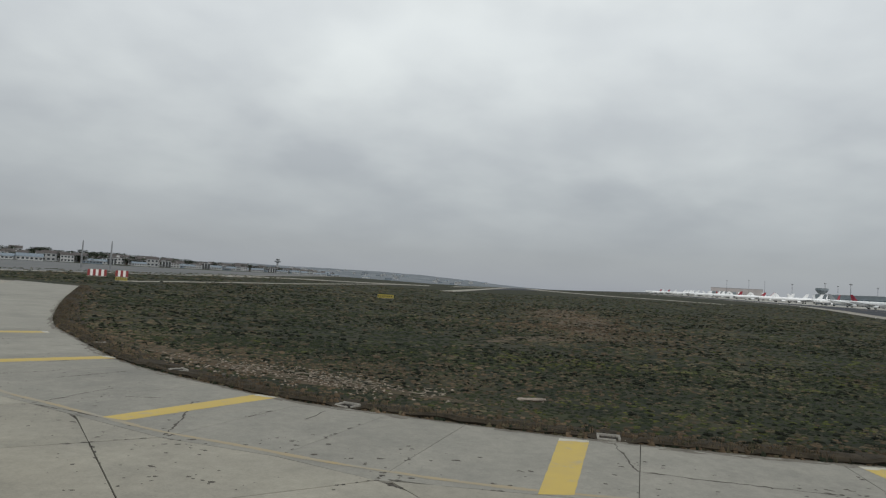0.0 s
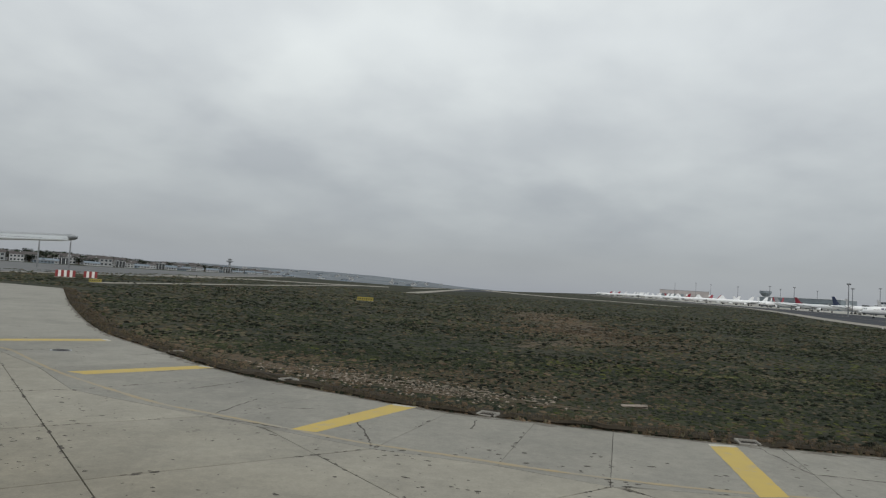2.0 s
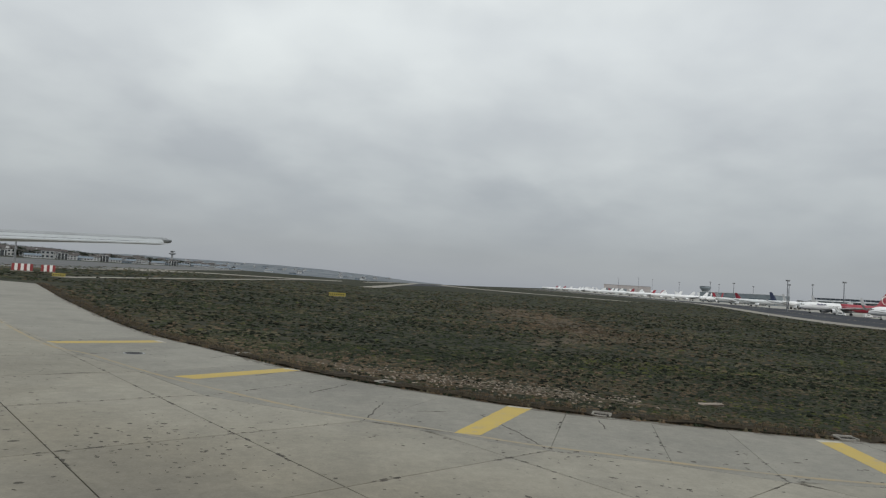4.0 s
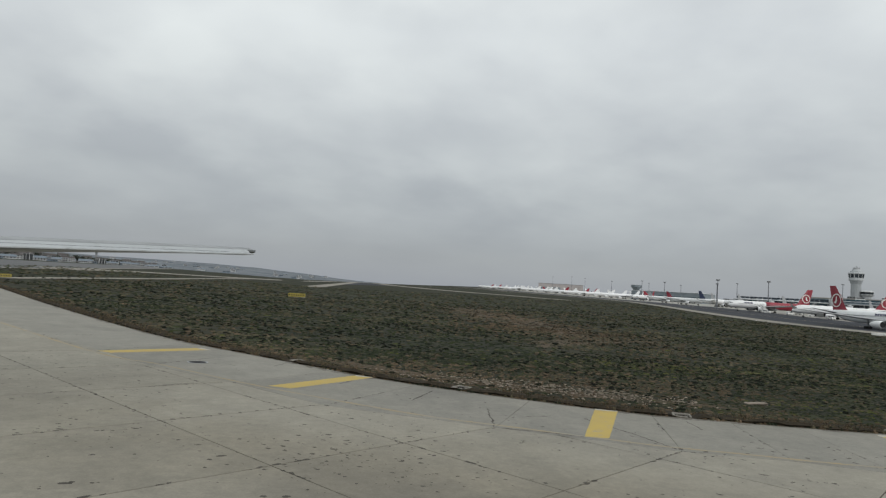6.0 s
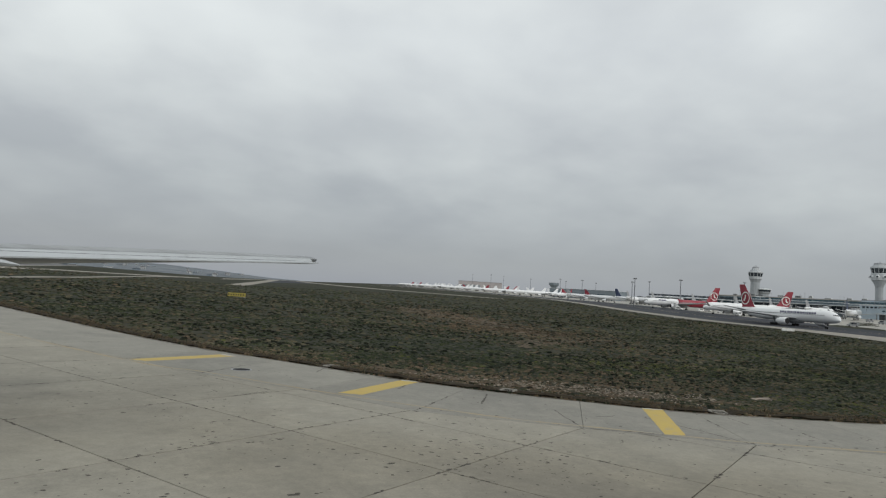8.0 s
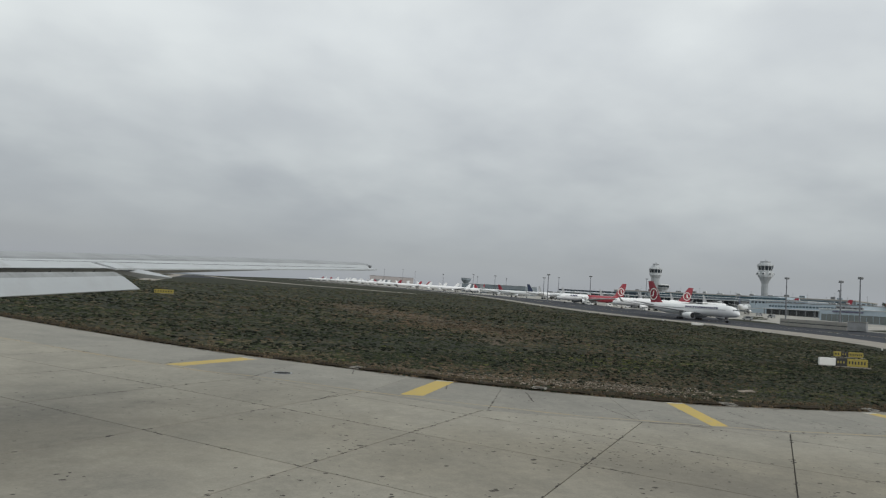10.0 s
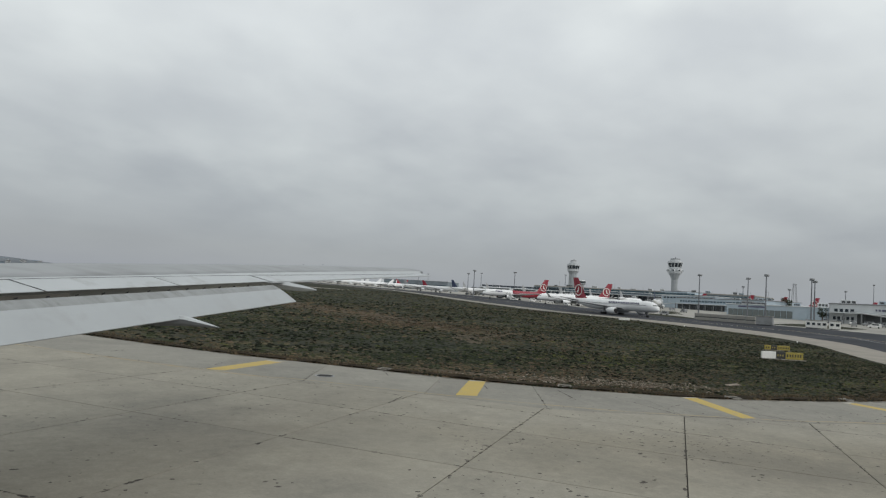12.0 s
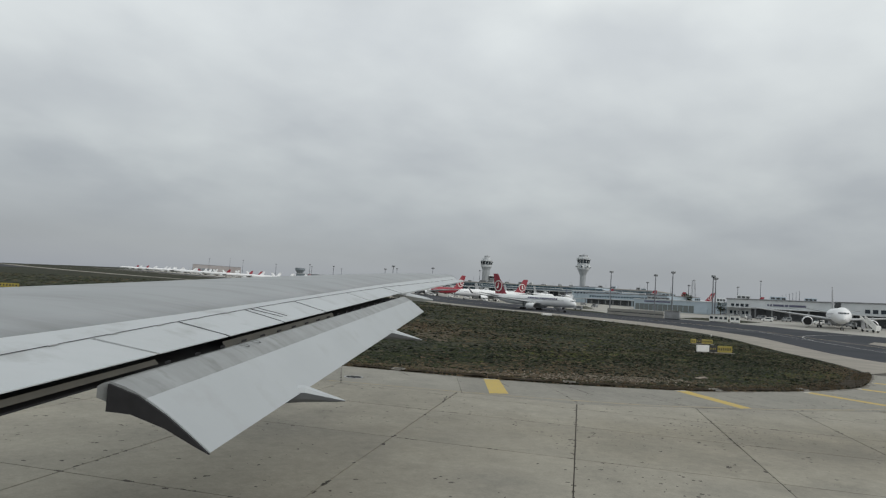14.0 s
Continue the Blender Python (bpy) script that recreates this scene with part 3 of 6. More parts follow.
for quad in STRIPES:
    rows = []
    n = 14
    for i in range(n + 1):
        t = i / n
        wob = lambda: random.uniform(-0.012, 0.012)
        l = Vector(quad[0]).lerp(Vector(quad[3]), t)
        r = Vector(quad[1]).lerp(Vector(quad[2]), t)
        rows.append(((l.x + wob(), l.y + wob()), (r.x + wob(), r.y + wob())))
    bm = bmesh.new()
    vv = [[bm.verts.new(on_ground(p[0], p[1], 0.055)) for p in row] for row in rows]
    for a, b in zip(vv, vv[1:]):
        bm.faces.new((a[0], a[1], b[1], b[0]))
    for f in bm.faces:
        f.normal_update()
        if f.normal.z < 0:
            f.normal_flip()
    stripe = tagged(part("yellow_stripe", bm, YELLOW), "yellow painted stripe on the concrete shoulder", "ground marking", group="shoulder stripes", kind="structure")
    a, b, c, d = (Vector(q) for q in quad)
    ragged = [a.lerp(d, random.uniform(0.035, 0.065)).lerp(b.lerp(c, random.uniform(0.035, 0.065)), k / 5) for k in range(6)]
    end = plan_patch([tuple(v) for v in [a, b] + [p + Vector((random.uniform(-.03, .03), random.uniform(-.05, .05))) for p in reversed(ragged)]], 0.0585)
    part("worn_end", end, WORN_WHITE, stripe, "worn whitish end of the stripe")

edge_line = curve_through([(-45, 61), (-31.5, 40.2), (-27.2, 35.8), (-22.3, 30.2), (-17.6, 25.8), (-15.2, 23.9), (-13.5, 23.0), (-10.1, 21.1), (-8.1, 20.0), (-5.6, 19.1), (-2.5, 17.9), (1.5, 16.9),
                           (6.0, 16.5), (13, 15.6), (24, 15.9)], 0.8)
bm = bmesh.new()
for i in range(0, len(edge_line) - 2):
    if random.random() < 0.96:
        a, b = Vector(edge_line[i]), Vector(edge_line[i + 1])
        d = (b - a).normalized()
        s = Vector((-d.y, d.x))
        w0, w1 = random.uniform(0.06, 0.13), random.uniform(0.06, 0.13)
        plan_patch([tuple(v) for v in (a - s * w0, b - s * w1, b + s * w0, a + s * w1)], 0.0545, bm)
tagged(part("worn_edge_line", bm, FADED), "worn pale yellow edge line", "ground marking", kind="structure")


def build_cracks():
    """Ragged tar-filled cracks where the slabs have broken."""
    runs = [((-12.6, 26.2), (-13.5, 22.6)), ((-10.2, 25.0), (-11.4, 24.7)), ((-8.9, 24.6), (-8.2, 22.0), (-7.8, 19.6)), ((-14.0, 30.4), (-15.6, 27.6)),
            ((-4.0, 24.6), (-4.4, 23.0)), ((-20.5, 39.0), (-21.4, 37.0)), ((-13.3, 22.4), (-11.2, 21.6), (-9.6, 20.9)), ((6.0, 22.6), (5.8, 19.2), (7.0, 18.9), (11.0, 18.2)),
            ((-16.8, 33.9), (-18.3, 31.6)), ((-24.8, 30.2), (-26.5, 28.8))]
    bm = bmesh.new()
    for run in runs:
        pts = resample(run, 0.22)
        prev = None
        for i, p in enumerate(pts):
            d = (Vector(pts[min(i + 1, len(pts) - 1)]) - Vector(pts[max(0, i - 1)])).normalized()
            s = Vector((-d.y, d.x))
            w = random.choice((0.015, 0.02, 0.03, 0.055))
            c = Vector(p) + s * random.uniform(-0.05, 0.05)
            cur = [bm.verts.new(on_ground(*(c + s * w), 0.0535)), bm.verts.new(on_ground(*(c - s * w), 0.0535))]
            if prev:
                bm.faces.new((prev[0], prev[1], cur[1], cur[0]))
            prev = cur
    for f in bm.faces:
        f.normal_update()
        if f.normal.z < 0:
            f.normal_flip()
    tagged(part("pavement_cracks", bm, JOINT), "ragged dark cracks in the concrete", "cracks", kind="stuff")
    # chips and tar spots, in swarms, and crumbled joint edges
    bm = bmesh.new()

    def chip(x, y, r, el, turn=None):
        a0 = random.uniform(0, 6.28)
        t0 = random.uniform(-0.6, 0.6) if turn is None else turn
        pts = []
        for i in range(7):
            a = a0 + i * 0.8976
            rr = r * random.uniform(0.55, 1.3)
            u, v = rr * math.cos(a) * el, rr * math.sin(a)
            pts.append((x + u * math.cos(t0) - v * math.sin(t0), y + u * math.sin(t0) + v * math.cos(t0)))
        plan_patch(pts, 0.0532, bm)

    def on_slabs(x, y):
        e = min(EDGE, key=lambda q: (q[0] - x) ** 2 + (q[1] - y) ** 2)
        return not (y > e[1] - 0.6 or (x < e[0] + 0.3 and y > e[1] - 2))

    swarm = [(-23.3, 19.6), (-21.9, 17.6), (-19.9, 18.0), (-19.5, 16.3), (-18.6, 15.6), (-19.1, 20.1), (-30.5, 16.0), (-36.0, 14.0), (-12.0, 14.5)]
    for k in range(7000):
        if k % 24 == 0:
            cx, cy = swarm[(k // 24) % len(swarm)]
            x, y = random.gauss(cx, 1.5), random.gauss(cy, 1.0)
        else:
            x, y = random.uniform(-64, 32), random.uniform(2, 40)
            if noise.noise(Vector((x * 0.16, y * 0.16, 3))) + random.uniform(-0.28, 0.28) < -0.02:
                continue
        if not on_slabs(x, y):
            continue
        chip(x, y, random.choice((0.015, 0.02, 0.025, 0.03, 0.035, 0.045, 0.06)), random.uniform(0.7, 1.7))
    # small clusters where the surface has flaked
    for k in range(80):
        cx, cy = random.uniform(-48, 12), random.uniform(4, 21)
        for j in range(random.randint(3, 9)):
            x, y = random.gauss(cx, 0.55), random.gauss(cy, 0.35)
            if on_slabs(x, y):
                chip(x, y, random.choice((0.025, 0.035, 0.045, 0.06, 0.075)), random.uniform(1.0, 2.2))
    for a, b in JOINTS:
        d = b - a
        if d.length < 1:
            continue
        turn = math.atan2(d.y, d.x)
        for k in range(int(d.length * 2.6)):
            p = a + d * random.random()
            if noise.noise(Vector((p.x * 0.5, p.y * 0.5, 8))) > -0.05 and on_slabs(p.x, p.y):
                chip(p.x + random.gauss(0, 0.03), p.y + random.gauss(0, 0.03), random.choice((0.03, 0.035, 0.045, 0.06)), random.uniform(1.0, 3.0), turn)
    tagged(part("tar_spots", bm, JOINT), "dark chips and tar spots on the concrete", "stains", kind="stuff")


DRAINS = ((-12.2, 31.6, -49), (-3.4, 25.85, -28), (6.0, 23.3, -12), (-20.0, 39.6, -55))


def near_drain(x, y):
    return any(math.hypot(x - q[0], y - q[1]) < 0.85 for q in DRAINS)


def build_dirt():
    """Washed-out soil lying on the concrete along the turf."""
    bm = bmesh.new()
    for i in range(len(EDGE) - 1):
        a, b = Vector(EDGE[i]), Vector(EDGE[i + 1])
        d = b - a
        s = Vector((-d.y, d.x)).normalized()
        turn = math.atan2(d.y, d.x)
        thick = 0.5 + 0.9 * noise.noise(Vector((a.x * 0.2, a.y * 0.2, 21)))
        for k in range(9):
            p = a + d * random.random() - s * abs(random.gauss(0.08, 0.30 * max(0.3, thick)))
            r, el = random.uniform(0.05, 0.14), random.uniform(2.0, 5.0)
            pts = []
            for q in range(8):
                an = q * 0.7854
                rr = r * random.uniform(0.6, 1.25)
                u, v = rr * math.cos(an) * el, rr * math.sin(an)
                pts.append((p.x + u * math.cos(turn) - v * math.sin(turn), p.y + u * math.sin(turn) + v * math.cos(turn)))
            plan_patch(pts, 0.0524 + 0.00002 * k, bm)
    tagged(part("verge_dirt", bm, DIRT), "dark washed-out dirt on the concrete along the turf", "dirt", kind="stuff")


build_dirt()


def build_drain(x, y, rz):
    d = tagged(empty("storm_drain", pose(x, y, height(x, y), 0, 0, rz) @ Matrix.Diagonal((0.8, 0.8, 1, 1))), "concrete storm drain inlet with a dark slot at the grass verge", "drain", group="verge drains")
    part("kerb", box(-0.50, 0.30, -0.42, -0.33, 0.0, 0.10, 0.015), PALE_KERB, d)
    part("back_kerb", box(-0.50, 0.50, 0.33, 0.44, 0.0, 0.14, 0.015), PALE_KERB, d)
    for x0 in (-0.50, 0.40):
        part("end_block", box(x0, x0 + 0.10, -0.33, 0.33, 0.0, 0.12, 0.015), PALE_KERB, d)
    part("slot", box(-0.40, 0.40, -0.33, 0.33, 0.02, 0.058), VERGE_SOIL, d)
    for i in range(5):
        part("grate_bar", box(-0.32 + 0.15 * i, -0.29 + 0.15 * i, -0.33, 0.33, 0.06, 0.075), DARK_METAL_AND_SHADE, d)
    return d


build_taxiway()
build_cracks()
for x, y, rz in DRAINS:
    build_drain(x, y, rz)
hole = tagged(empty("manhole", pose(-25.4, 37.2, height(-25.4, 37.2) + 0.05)), "dark round manhole cover set in the concrete", "manhole")
part("cover", lathe([(0.02, 0.0), (0.46, 0.0), (0.46, 0.012), (0.02, 0.018)], 20), DARK_METAL_AND_SHADE, hole)
part("frame", lathe([(0.47, 0.0), (0.55, 0.0), (0.55, 0.01), (0.47, 0.01)], 20), STEEL, hole)

# ---------------------------------------------------------------- far taxiway, shoulder and aprons
FAR_EDGE = curve_through([(36.4, 26.1), (40.5, 27.9), (47, 31.2), (53, 34.9), (59, 38.7), (69.2, 45.9), (86, 56.8), (107, 71.2), (127, 91.5), (140, 120), (160, 175), (190, 290), (235, 420), (268, 560), (290, 800), (330, 1100), (420, 1600)], 5.0)
# line between pale shoulder and asphalt
ASPHALT_IN = curve_through([(64, 24), (68, 30), (80, 41), (100, 53.5), (129, 73), (148, 96), (162, 122), (176, 176), (200, 287), (244, 417), (276, 558), (297, 798), (343, 1100), (430, 1600)], 5.0)
ASPHALT_OUT = curve_through([(150, 10), (168, 30), (180, 54), (189, 76), (206, 101), (221, 128), (238, 158), (247, 185), (262, 275), (300, 400), (330, 545), (352, 790), (390, 1090), (470, 1600)], 5.0)


def even(pts, n):
    acc = [0.0]
    for a, b in zip(pts, pts[1:]):
        acc.append(acc[-1] + (Vector(b) - Vector(a)).length)
    out = []
    for i in range(n):
        s = acc[-1] * i / (n - 1)
        k = max(j for j in range(len(acc)) if acc[j] <= s + 1e-9)
        k = min(k, len(pts) - 2)
        t = (s - acc[k]) / max(1e-9, acc[k + 1] - acc[k])
        out.append(tuple(Vector(pts[k]).lerp(Vector(pts[k + 1]), t)))
    return out


FE, AI, AO = even(FAR_EDGE, 260), even(ASPHALT_IN, 260), even(ASPHALT_OUT, 260)
tagged(part("shoulder", between(FE, AI, 0.056, 4), SHOULDER), "pale dusty concrete shoulder of the far taxiway", "shoulder", kind="structure")
tagged(part("asphalt_taxiway", between(AI, AO, 0.06, 8), ASPHALT), "dark asphalt taxiway with thin worn lines", "taxiway", kind="structure")
# apron: pale concrete behind the taxiway as far as the terminals
tagged(part("apron", between(AO, [(p[0] * 1.0 + 420, p[1] * 0.92 + 30) for p in AO], 0.05, 24), APRON), "wide pale concrete apron", "apron", kind="structure")
mid = [((a[0] * 0.55 + b[0] * 0.45), (a[1] * 0.55 + b[1] * 0.45)) for a, b in zip(AI, AO)]
tagged(part("centre_line", ribbon(mid, 0.5, 0.075), FADED), "thin pale taxiway centre line", "ground marking", kind="structure")
tagged(part("turn_line", ribbon(curve_through([(92, 22), (110.5, 40.5), (125.8, 53.6), (139.4, 65.1), (149.1, 74.0), (160.6, 84.1), (172, 99), (184, 122), (197, 155)], 3), 0.28, 0.078), WHITE_LINE), "curved pale lead-in line", "ground marking", kind="structure")
tagged(part("turn_line", ribbon(curve_through([(135.6, 61.3), (143.2, 65.8), (151.4, 68.8), (161.6, 69.8), (173.6, 66.5), (184, 60)], 3), 0.3, 0.078), WHITE_LINE), "curved pale lead-in line", "ground marking", kind="structure")
tagged(part("pale_patch", plan_patch([(136, 45.5), (150, 47), (152, 52), (141, 50.8)], 0.082), SHOULDER), "pale concrete patch in the asphalt", "pavement", kind="structure")

# ---------------------------------------------------------------- grass island
def edge_side(x, y):
    """Distance inside the island from its edge along the near taxiway (negative on the concrete)."""
    best, bi = 1e9, 0
    for i in range(0, len(EDGE), 2):
        d = (EDGE[i][0] - x) ** 2 + (EDGE[i][1] - y) ** 2
        if d < best:
            best, bi = d, i
    i = min(max(bi, 1), len(EDGE) - 2)
    a, b = Vector(EDGE[i - 1]), Vector(EDGE[i + 1])
    d = b - a
    side = d.x * (y - a.y) - d.y * (x - a.x)
    return math.copysign(math.sqrt(best), side)


def inside_far(x, y):
    for a, b in zip(FAR_EDGE, FAR_EDGE[1:]):
        if min(a[1], b[1]) <= y <= max(a[1], b[1]) and a[1] != b[1]:
            fx = a[0] + (b[0] - a[0]) * (y - a[1]) / (b[1] - a[1])
            return x < fx - 1.0
    return y > 21


def tufts(name, mat, spots, label, blades=5):
    """spots: x, y, radius, height of each tuft; low spiky cushions joined into one mesh."""
    rng = np.random.default_rng(len(spots))
    verts, faces = [], []
    for x, y, r, h in spots:
        z = height(x, y)
        base = len(verts)
        n = 6
        a0 = rng.uniform(0, 6.28)
        verts.append((x + rng.uniform(-.2, .2) * r, y + rng.uniform(-.2, .2) * r, z + h * 0.8))
        for i in range(n):
            a = a0 + i * 6.283 / n
            rr = r * rng.uniform(0.65, 1.2)
            verts.append((x + rr * math.cos(a), y + rr * math.sin(a), z - 0.02))
            rr2 = r * rng.uniform(0.45, 0.8)
            verts.append((x + rr2 * math.cos(a + .5), y + rr2 * math.sin(a + .5), z + h * rng.uniform(0.35, 0.8)))
        for i in range(n):
            j = (i + 1) % n
            o, m, o2, m2 = base + 1 + 2 * i, base + 2 + 2 * i, base + 1 + 2 * j, base + 2 + 2 * j
            faces += [(o, o2, m), (m, o2, m2), (base, m, m2)]
        for k in range(blades):
            a = rng.uniform(0, 6.28)
            rr = r * rng.uniform(0.1, 0.8)
            bx, by = x + rr * math.cos(a), y + rr * math.sin(a)
            w = r * 0.16
            lean = rng.uniform(-0.35, 0.35, 2) * h
            b = len(verts)
            verts += [(bx - w * math.sin(a), by + w * math.cos(a), z), (bx + w * math.sin(a), by - w * math.cos(a), z),
                      (bx + lean[0], by + lean[1], z + h * rng.uniform(0.9, 1.5))]
            faces.append((b, b + 1, b + 2))
    me = bpy.data.meshes.new(name)
    me.from_pydata(verts, [], faces)
    me.materials.append(mat)
    return tagged(new(name, me), label, "grass", kind="stuff")


def pick_spots():
    rng = random.Random(7)
    dark, straw, green, brown, moss, heather = [], [], [], [], [], []
    # rings of growing size away from the taxiway
    for (y0, y1, x0, x1, count, size) in ((20, 50, -50, 66, 52000, 0.5), (40, 95, -75, 105, 26000, 0.9), (85, 190, -110, 150, 15000, 1.5), (180, 420, -130, 225, 7000, 2.8)):
        for k in range(count):
            x, y = rng.uniform(x0, x1), rng.uniform(y0, y1)
            if not inside_far(x, y):
                continue
            s = edge_side(x, y) if (x < 45 and y < 120) else 9
            if s < 0.25 or (s < 3 and near_drain(x, y)) or (x < -60 and y < 130) or (y > 150 and abs(x - (-76 + max(0, y - 200) * 0.09)) < 6):
                continue
            # drifts tens of metres wide, patches of a few metres, and clumps
            wide = noise.noise(Vector((x * 0.05, y * 0.035, 1.7)))
            patch = noise.noise(Vector((x * 0.21 / size ** 0.5, y * 0.21 / size ** 0.5, 3.1))) + 0.5 * noise.noise(Vector((x * 0.5, y * 0.5, 7.7)))
            clump = noise.noise(Vector((x * 0.33 / size ** 0.4, y * 0.33 / size ** 0.4, 15.0)))
            yellow = math.exp(-((x - 9) / 6) ** 2 - ((y - 47) / 2.6) ** 2) + 0.6 * math.exp(-((x - 9) / 4) ** 2 - ((y - 28) / 4) ** 2) + 0.4 * math.exp(-((x - 29) / 7) ** 2 - ((y - 51) / 3.5) ** 2)
            yellow += 0.55 * smoothstep(0.18, 0.45, noise.noise(Vector((x * 0.09, y * 0.16, 21)))) * smoothstep(-5, 12, x) * (1 - smoothstep(60, 95, y))
            bare = math.exp(-((x - 12 - 0.11 * y) / 9) ** 2 - ((y - 125) / 42) ** 2) + 0.8 * math.exp(-((x + 10) / 13) ** 2 - ((y - 35.5) / 4.5) ** 2) + 0.5 * math.exp(-((s - 1.5) / 1.6) ** 2)
            bare = min(1.0, bare + 0.6 * math.exp(-((x - 40) / 9) ** 2 - ((y - 29.5) / 3.5) ** 2) + 0.7 * math.exp(-((x - 17 + 0.3 * (y - 87)) / 11) ** 2 - ((y - 87) / 11) ** 2))
            v = rng.random()
            r = size * rng.uniform(0.12, 0.32)
            h = size * rng.uniform(0.06, 0.16)
            if s < 2.2:
                (brown if v < 0.42 else straw if v < 0.58 else green if v < 0.78 else dark).append((x, y, r * 0.9, h * 1.3))
                continue
            shade = 0.5 * math.exp(-((x + 6 - 0.25 * (y - 48)) / 13) ** 2 - ((y - 50) / 13) ** 2) + 0.45 * math.exp(-((x - 22) / 12) ** 2 - ((y - 36) / 8) ** 2) + 0.4 * math.exp(-((x - 38) / 12) ** 2 - ((y - 75) / 16) ** 2)
            pale = smoothstep(0.02, 0.30, patch + 0.35 * wide - 0.5 * shade) * (1 - 0.6 * bare)
            gloom = smoothstep(0.0, 0.42, clump - 0.25 * wide + 0.6 * shade) * (1 - 0.9 * bare)
            weights = (0.10 + 0.9 * gloom, 0.36, 0.02 + 1.3 * bare + 0.10 * pale, 0.01 + (0.55 + 0.55 * smoothstep(50, 80, y)) * pale * (1 - 0.7 * gloom), max(0.0, 1.0 * yellow * (0.5 + patch)) + 0.008)
            kind = rng.choices((dark, green, brown, straw, moss), weights)[0]
            kind.append((x, y, r * 1.2, h * (0.9 if kind in (straw, brown) else 0.6)))
    # lone dark tussocks, each with a skirt of dead blades
    for (y0, y1, x0, x1, count, size) in ((21, 55, -45, 60, 6500, 1.0), (50, 110, -60, 110, 7000, 1.35), (105, 230, -90, 165, 5000, 2.2)):
        for k in range(count):
            x, y = rng.uniform(x0, x1), rng.uniform(y0, y1)
            if not inside_far(x, y) or (x < 45 and y < 120 and edge_side(x, y) < 1.3) or (x < -60 and y < 130):
                continue
            if noise.noise(Vector((x * 0.07, y * 0.06, 30))) + rng.uniform(-0.3, 0.3) < -0.1:
                continue
            r = size * rng.choice((0.08, 0.11, 0.13, 0.16, 0.21))
            heather.append((x, y, r * 1.15, r * rng.uniform(0.45, 0.75)))
            if rng.random() < 0.32:
                straw.append((x + rng.uniform(-1.2, 1.2) * r, y - r * rng.uniform(0.8, 1.6), r * rng.uniform(0.8, 1.3), r * 0.35))
    # the thick fringe along the concrete
    for i in range(len(EDGE) - 1):
        a, b = Vector(EDGE[i]), Vector(EDGE[i + 1])
        d = b - a
        s = Vector((-d.y, d.x)).normalized()
        shaggy = noise.noise(Vector((a.x * 0.12, a.y * 0.12, 2.0))) > -0.1
        for k in range(84):
            p = a + d * rng.random() + s * abs(rng.gauss(0.12, 0.55 if shaggy else 0.3))
            if near_drain(p.x, p.y):
                continue
            kind = rng.choice((straw, brown, brown, dark)) if shaggy else rng.choice((dark, brown, dark))
            kind.append((p.x, p.y, rng.uniform(0.08, 0.18), rng.uniform(0.10, 0.27 if shaggy else 0.2)))
    return dark, straw, green, brown, moss, heather


dark_spots, straw_spots, green_spots, brown_spots, moss_spots, heather_spots = pick_spots()
tufts("charcoal_tufts", GRASS_A, dark_spots, "low charcoal-green turf on the verge", 3)
tufts("heather_tussocks", GRASS_F, heather_spots, "scattered dark heather-like tussocks", 2)
tufts("straw_tufts", GRASS_B, straw_spots, "dry straw-coloured grass tufts", 7)
tufts("green_tufts", GRASS_C, green_spots, "dull olive grass tufts", 4)
tufts("yellow_green_tufts", GRASS_E, moss_spots, "fresh yellow-green grass tufts")
tufts("brown_tufts", GRASS_D, brown_spots, "withered brown grass tufts over bare soil")


def build_verge_bank():
    """The turf stands a hand's height over the concrete, with a ragged lip."""
    bm = bmesh.new()
    prof = ((0.10, -0.03), (0.04, 0.05), (-0.06, 0.13), (0.16, 0.21), (0.7, 0.15), (1.6, 0.04), (2.2, -0.03))
    prev = None
    pts = resample(EDGE, 0.5)
    for i, p in enumerate(pts):
        d = (Vector(pts[min(i + 1, len(pts) - 1)]) - Vector(pts[max(0, i - 1)])).normalized()
        s = Vector((-d.y, d.x))
        wob = 0.16 * noise.noise(Vector((p[0] * 0.9, p[1] * 0.9, 0))) + random.uniform(-0.04, 0.04)
        cur = []
        for o, z in prof:
            q = Vector(p) + s * (o + wob)
            if near_drain(q.x, q.y):
                z *= 0.2
            cur.append(bm.verts.new(on_ground(q.x, q.y, max(-0.03, z * (1 + 0.7 * noise.noise(Vector((q.x * 1.3, q.y * 1.3, 4))))) + 0.02)))
        if prev:
            for k in range(len(prof) - 1):
                bm.faces.new((prev[k], cur[k], cur[k + 1], prev[k + 1]))
        prev = cur
    for f in bm.faces:
        f.normal_update()
        if f.normal.z < 0:
            f.normal_flip()
    tagged(part("verge_bank", bm, VERGE), "ragged raised lip of dry turf beside the concrete", "verge", kind="structure")


VERGE = material("verge_turf", (0.050, 0.040, 0.028), 0.95, second=(0.022, 0.019, 0.014), scale=2.2, bump=0.7, bump_scale=9, spec=0.1)
CHALK = material("chalky_soil", (0.20, 0.172, 0.135), 0.95, second=(0.11, 0.095, 0.072), scale=3, spec=0.1)
RUBBLE = material("pale_rubble", (0.27, 0.225, 0.185), 0.9, second=(0.15, 0.125, 0.10), scale=3)
build_verge_bank()


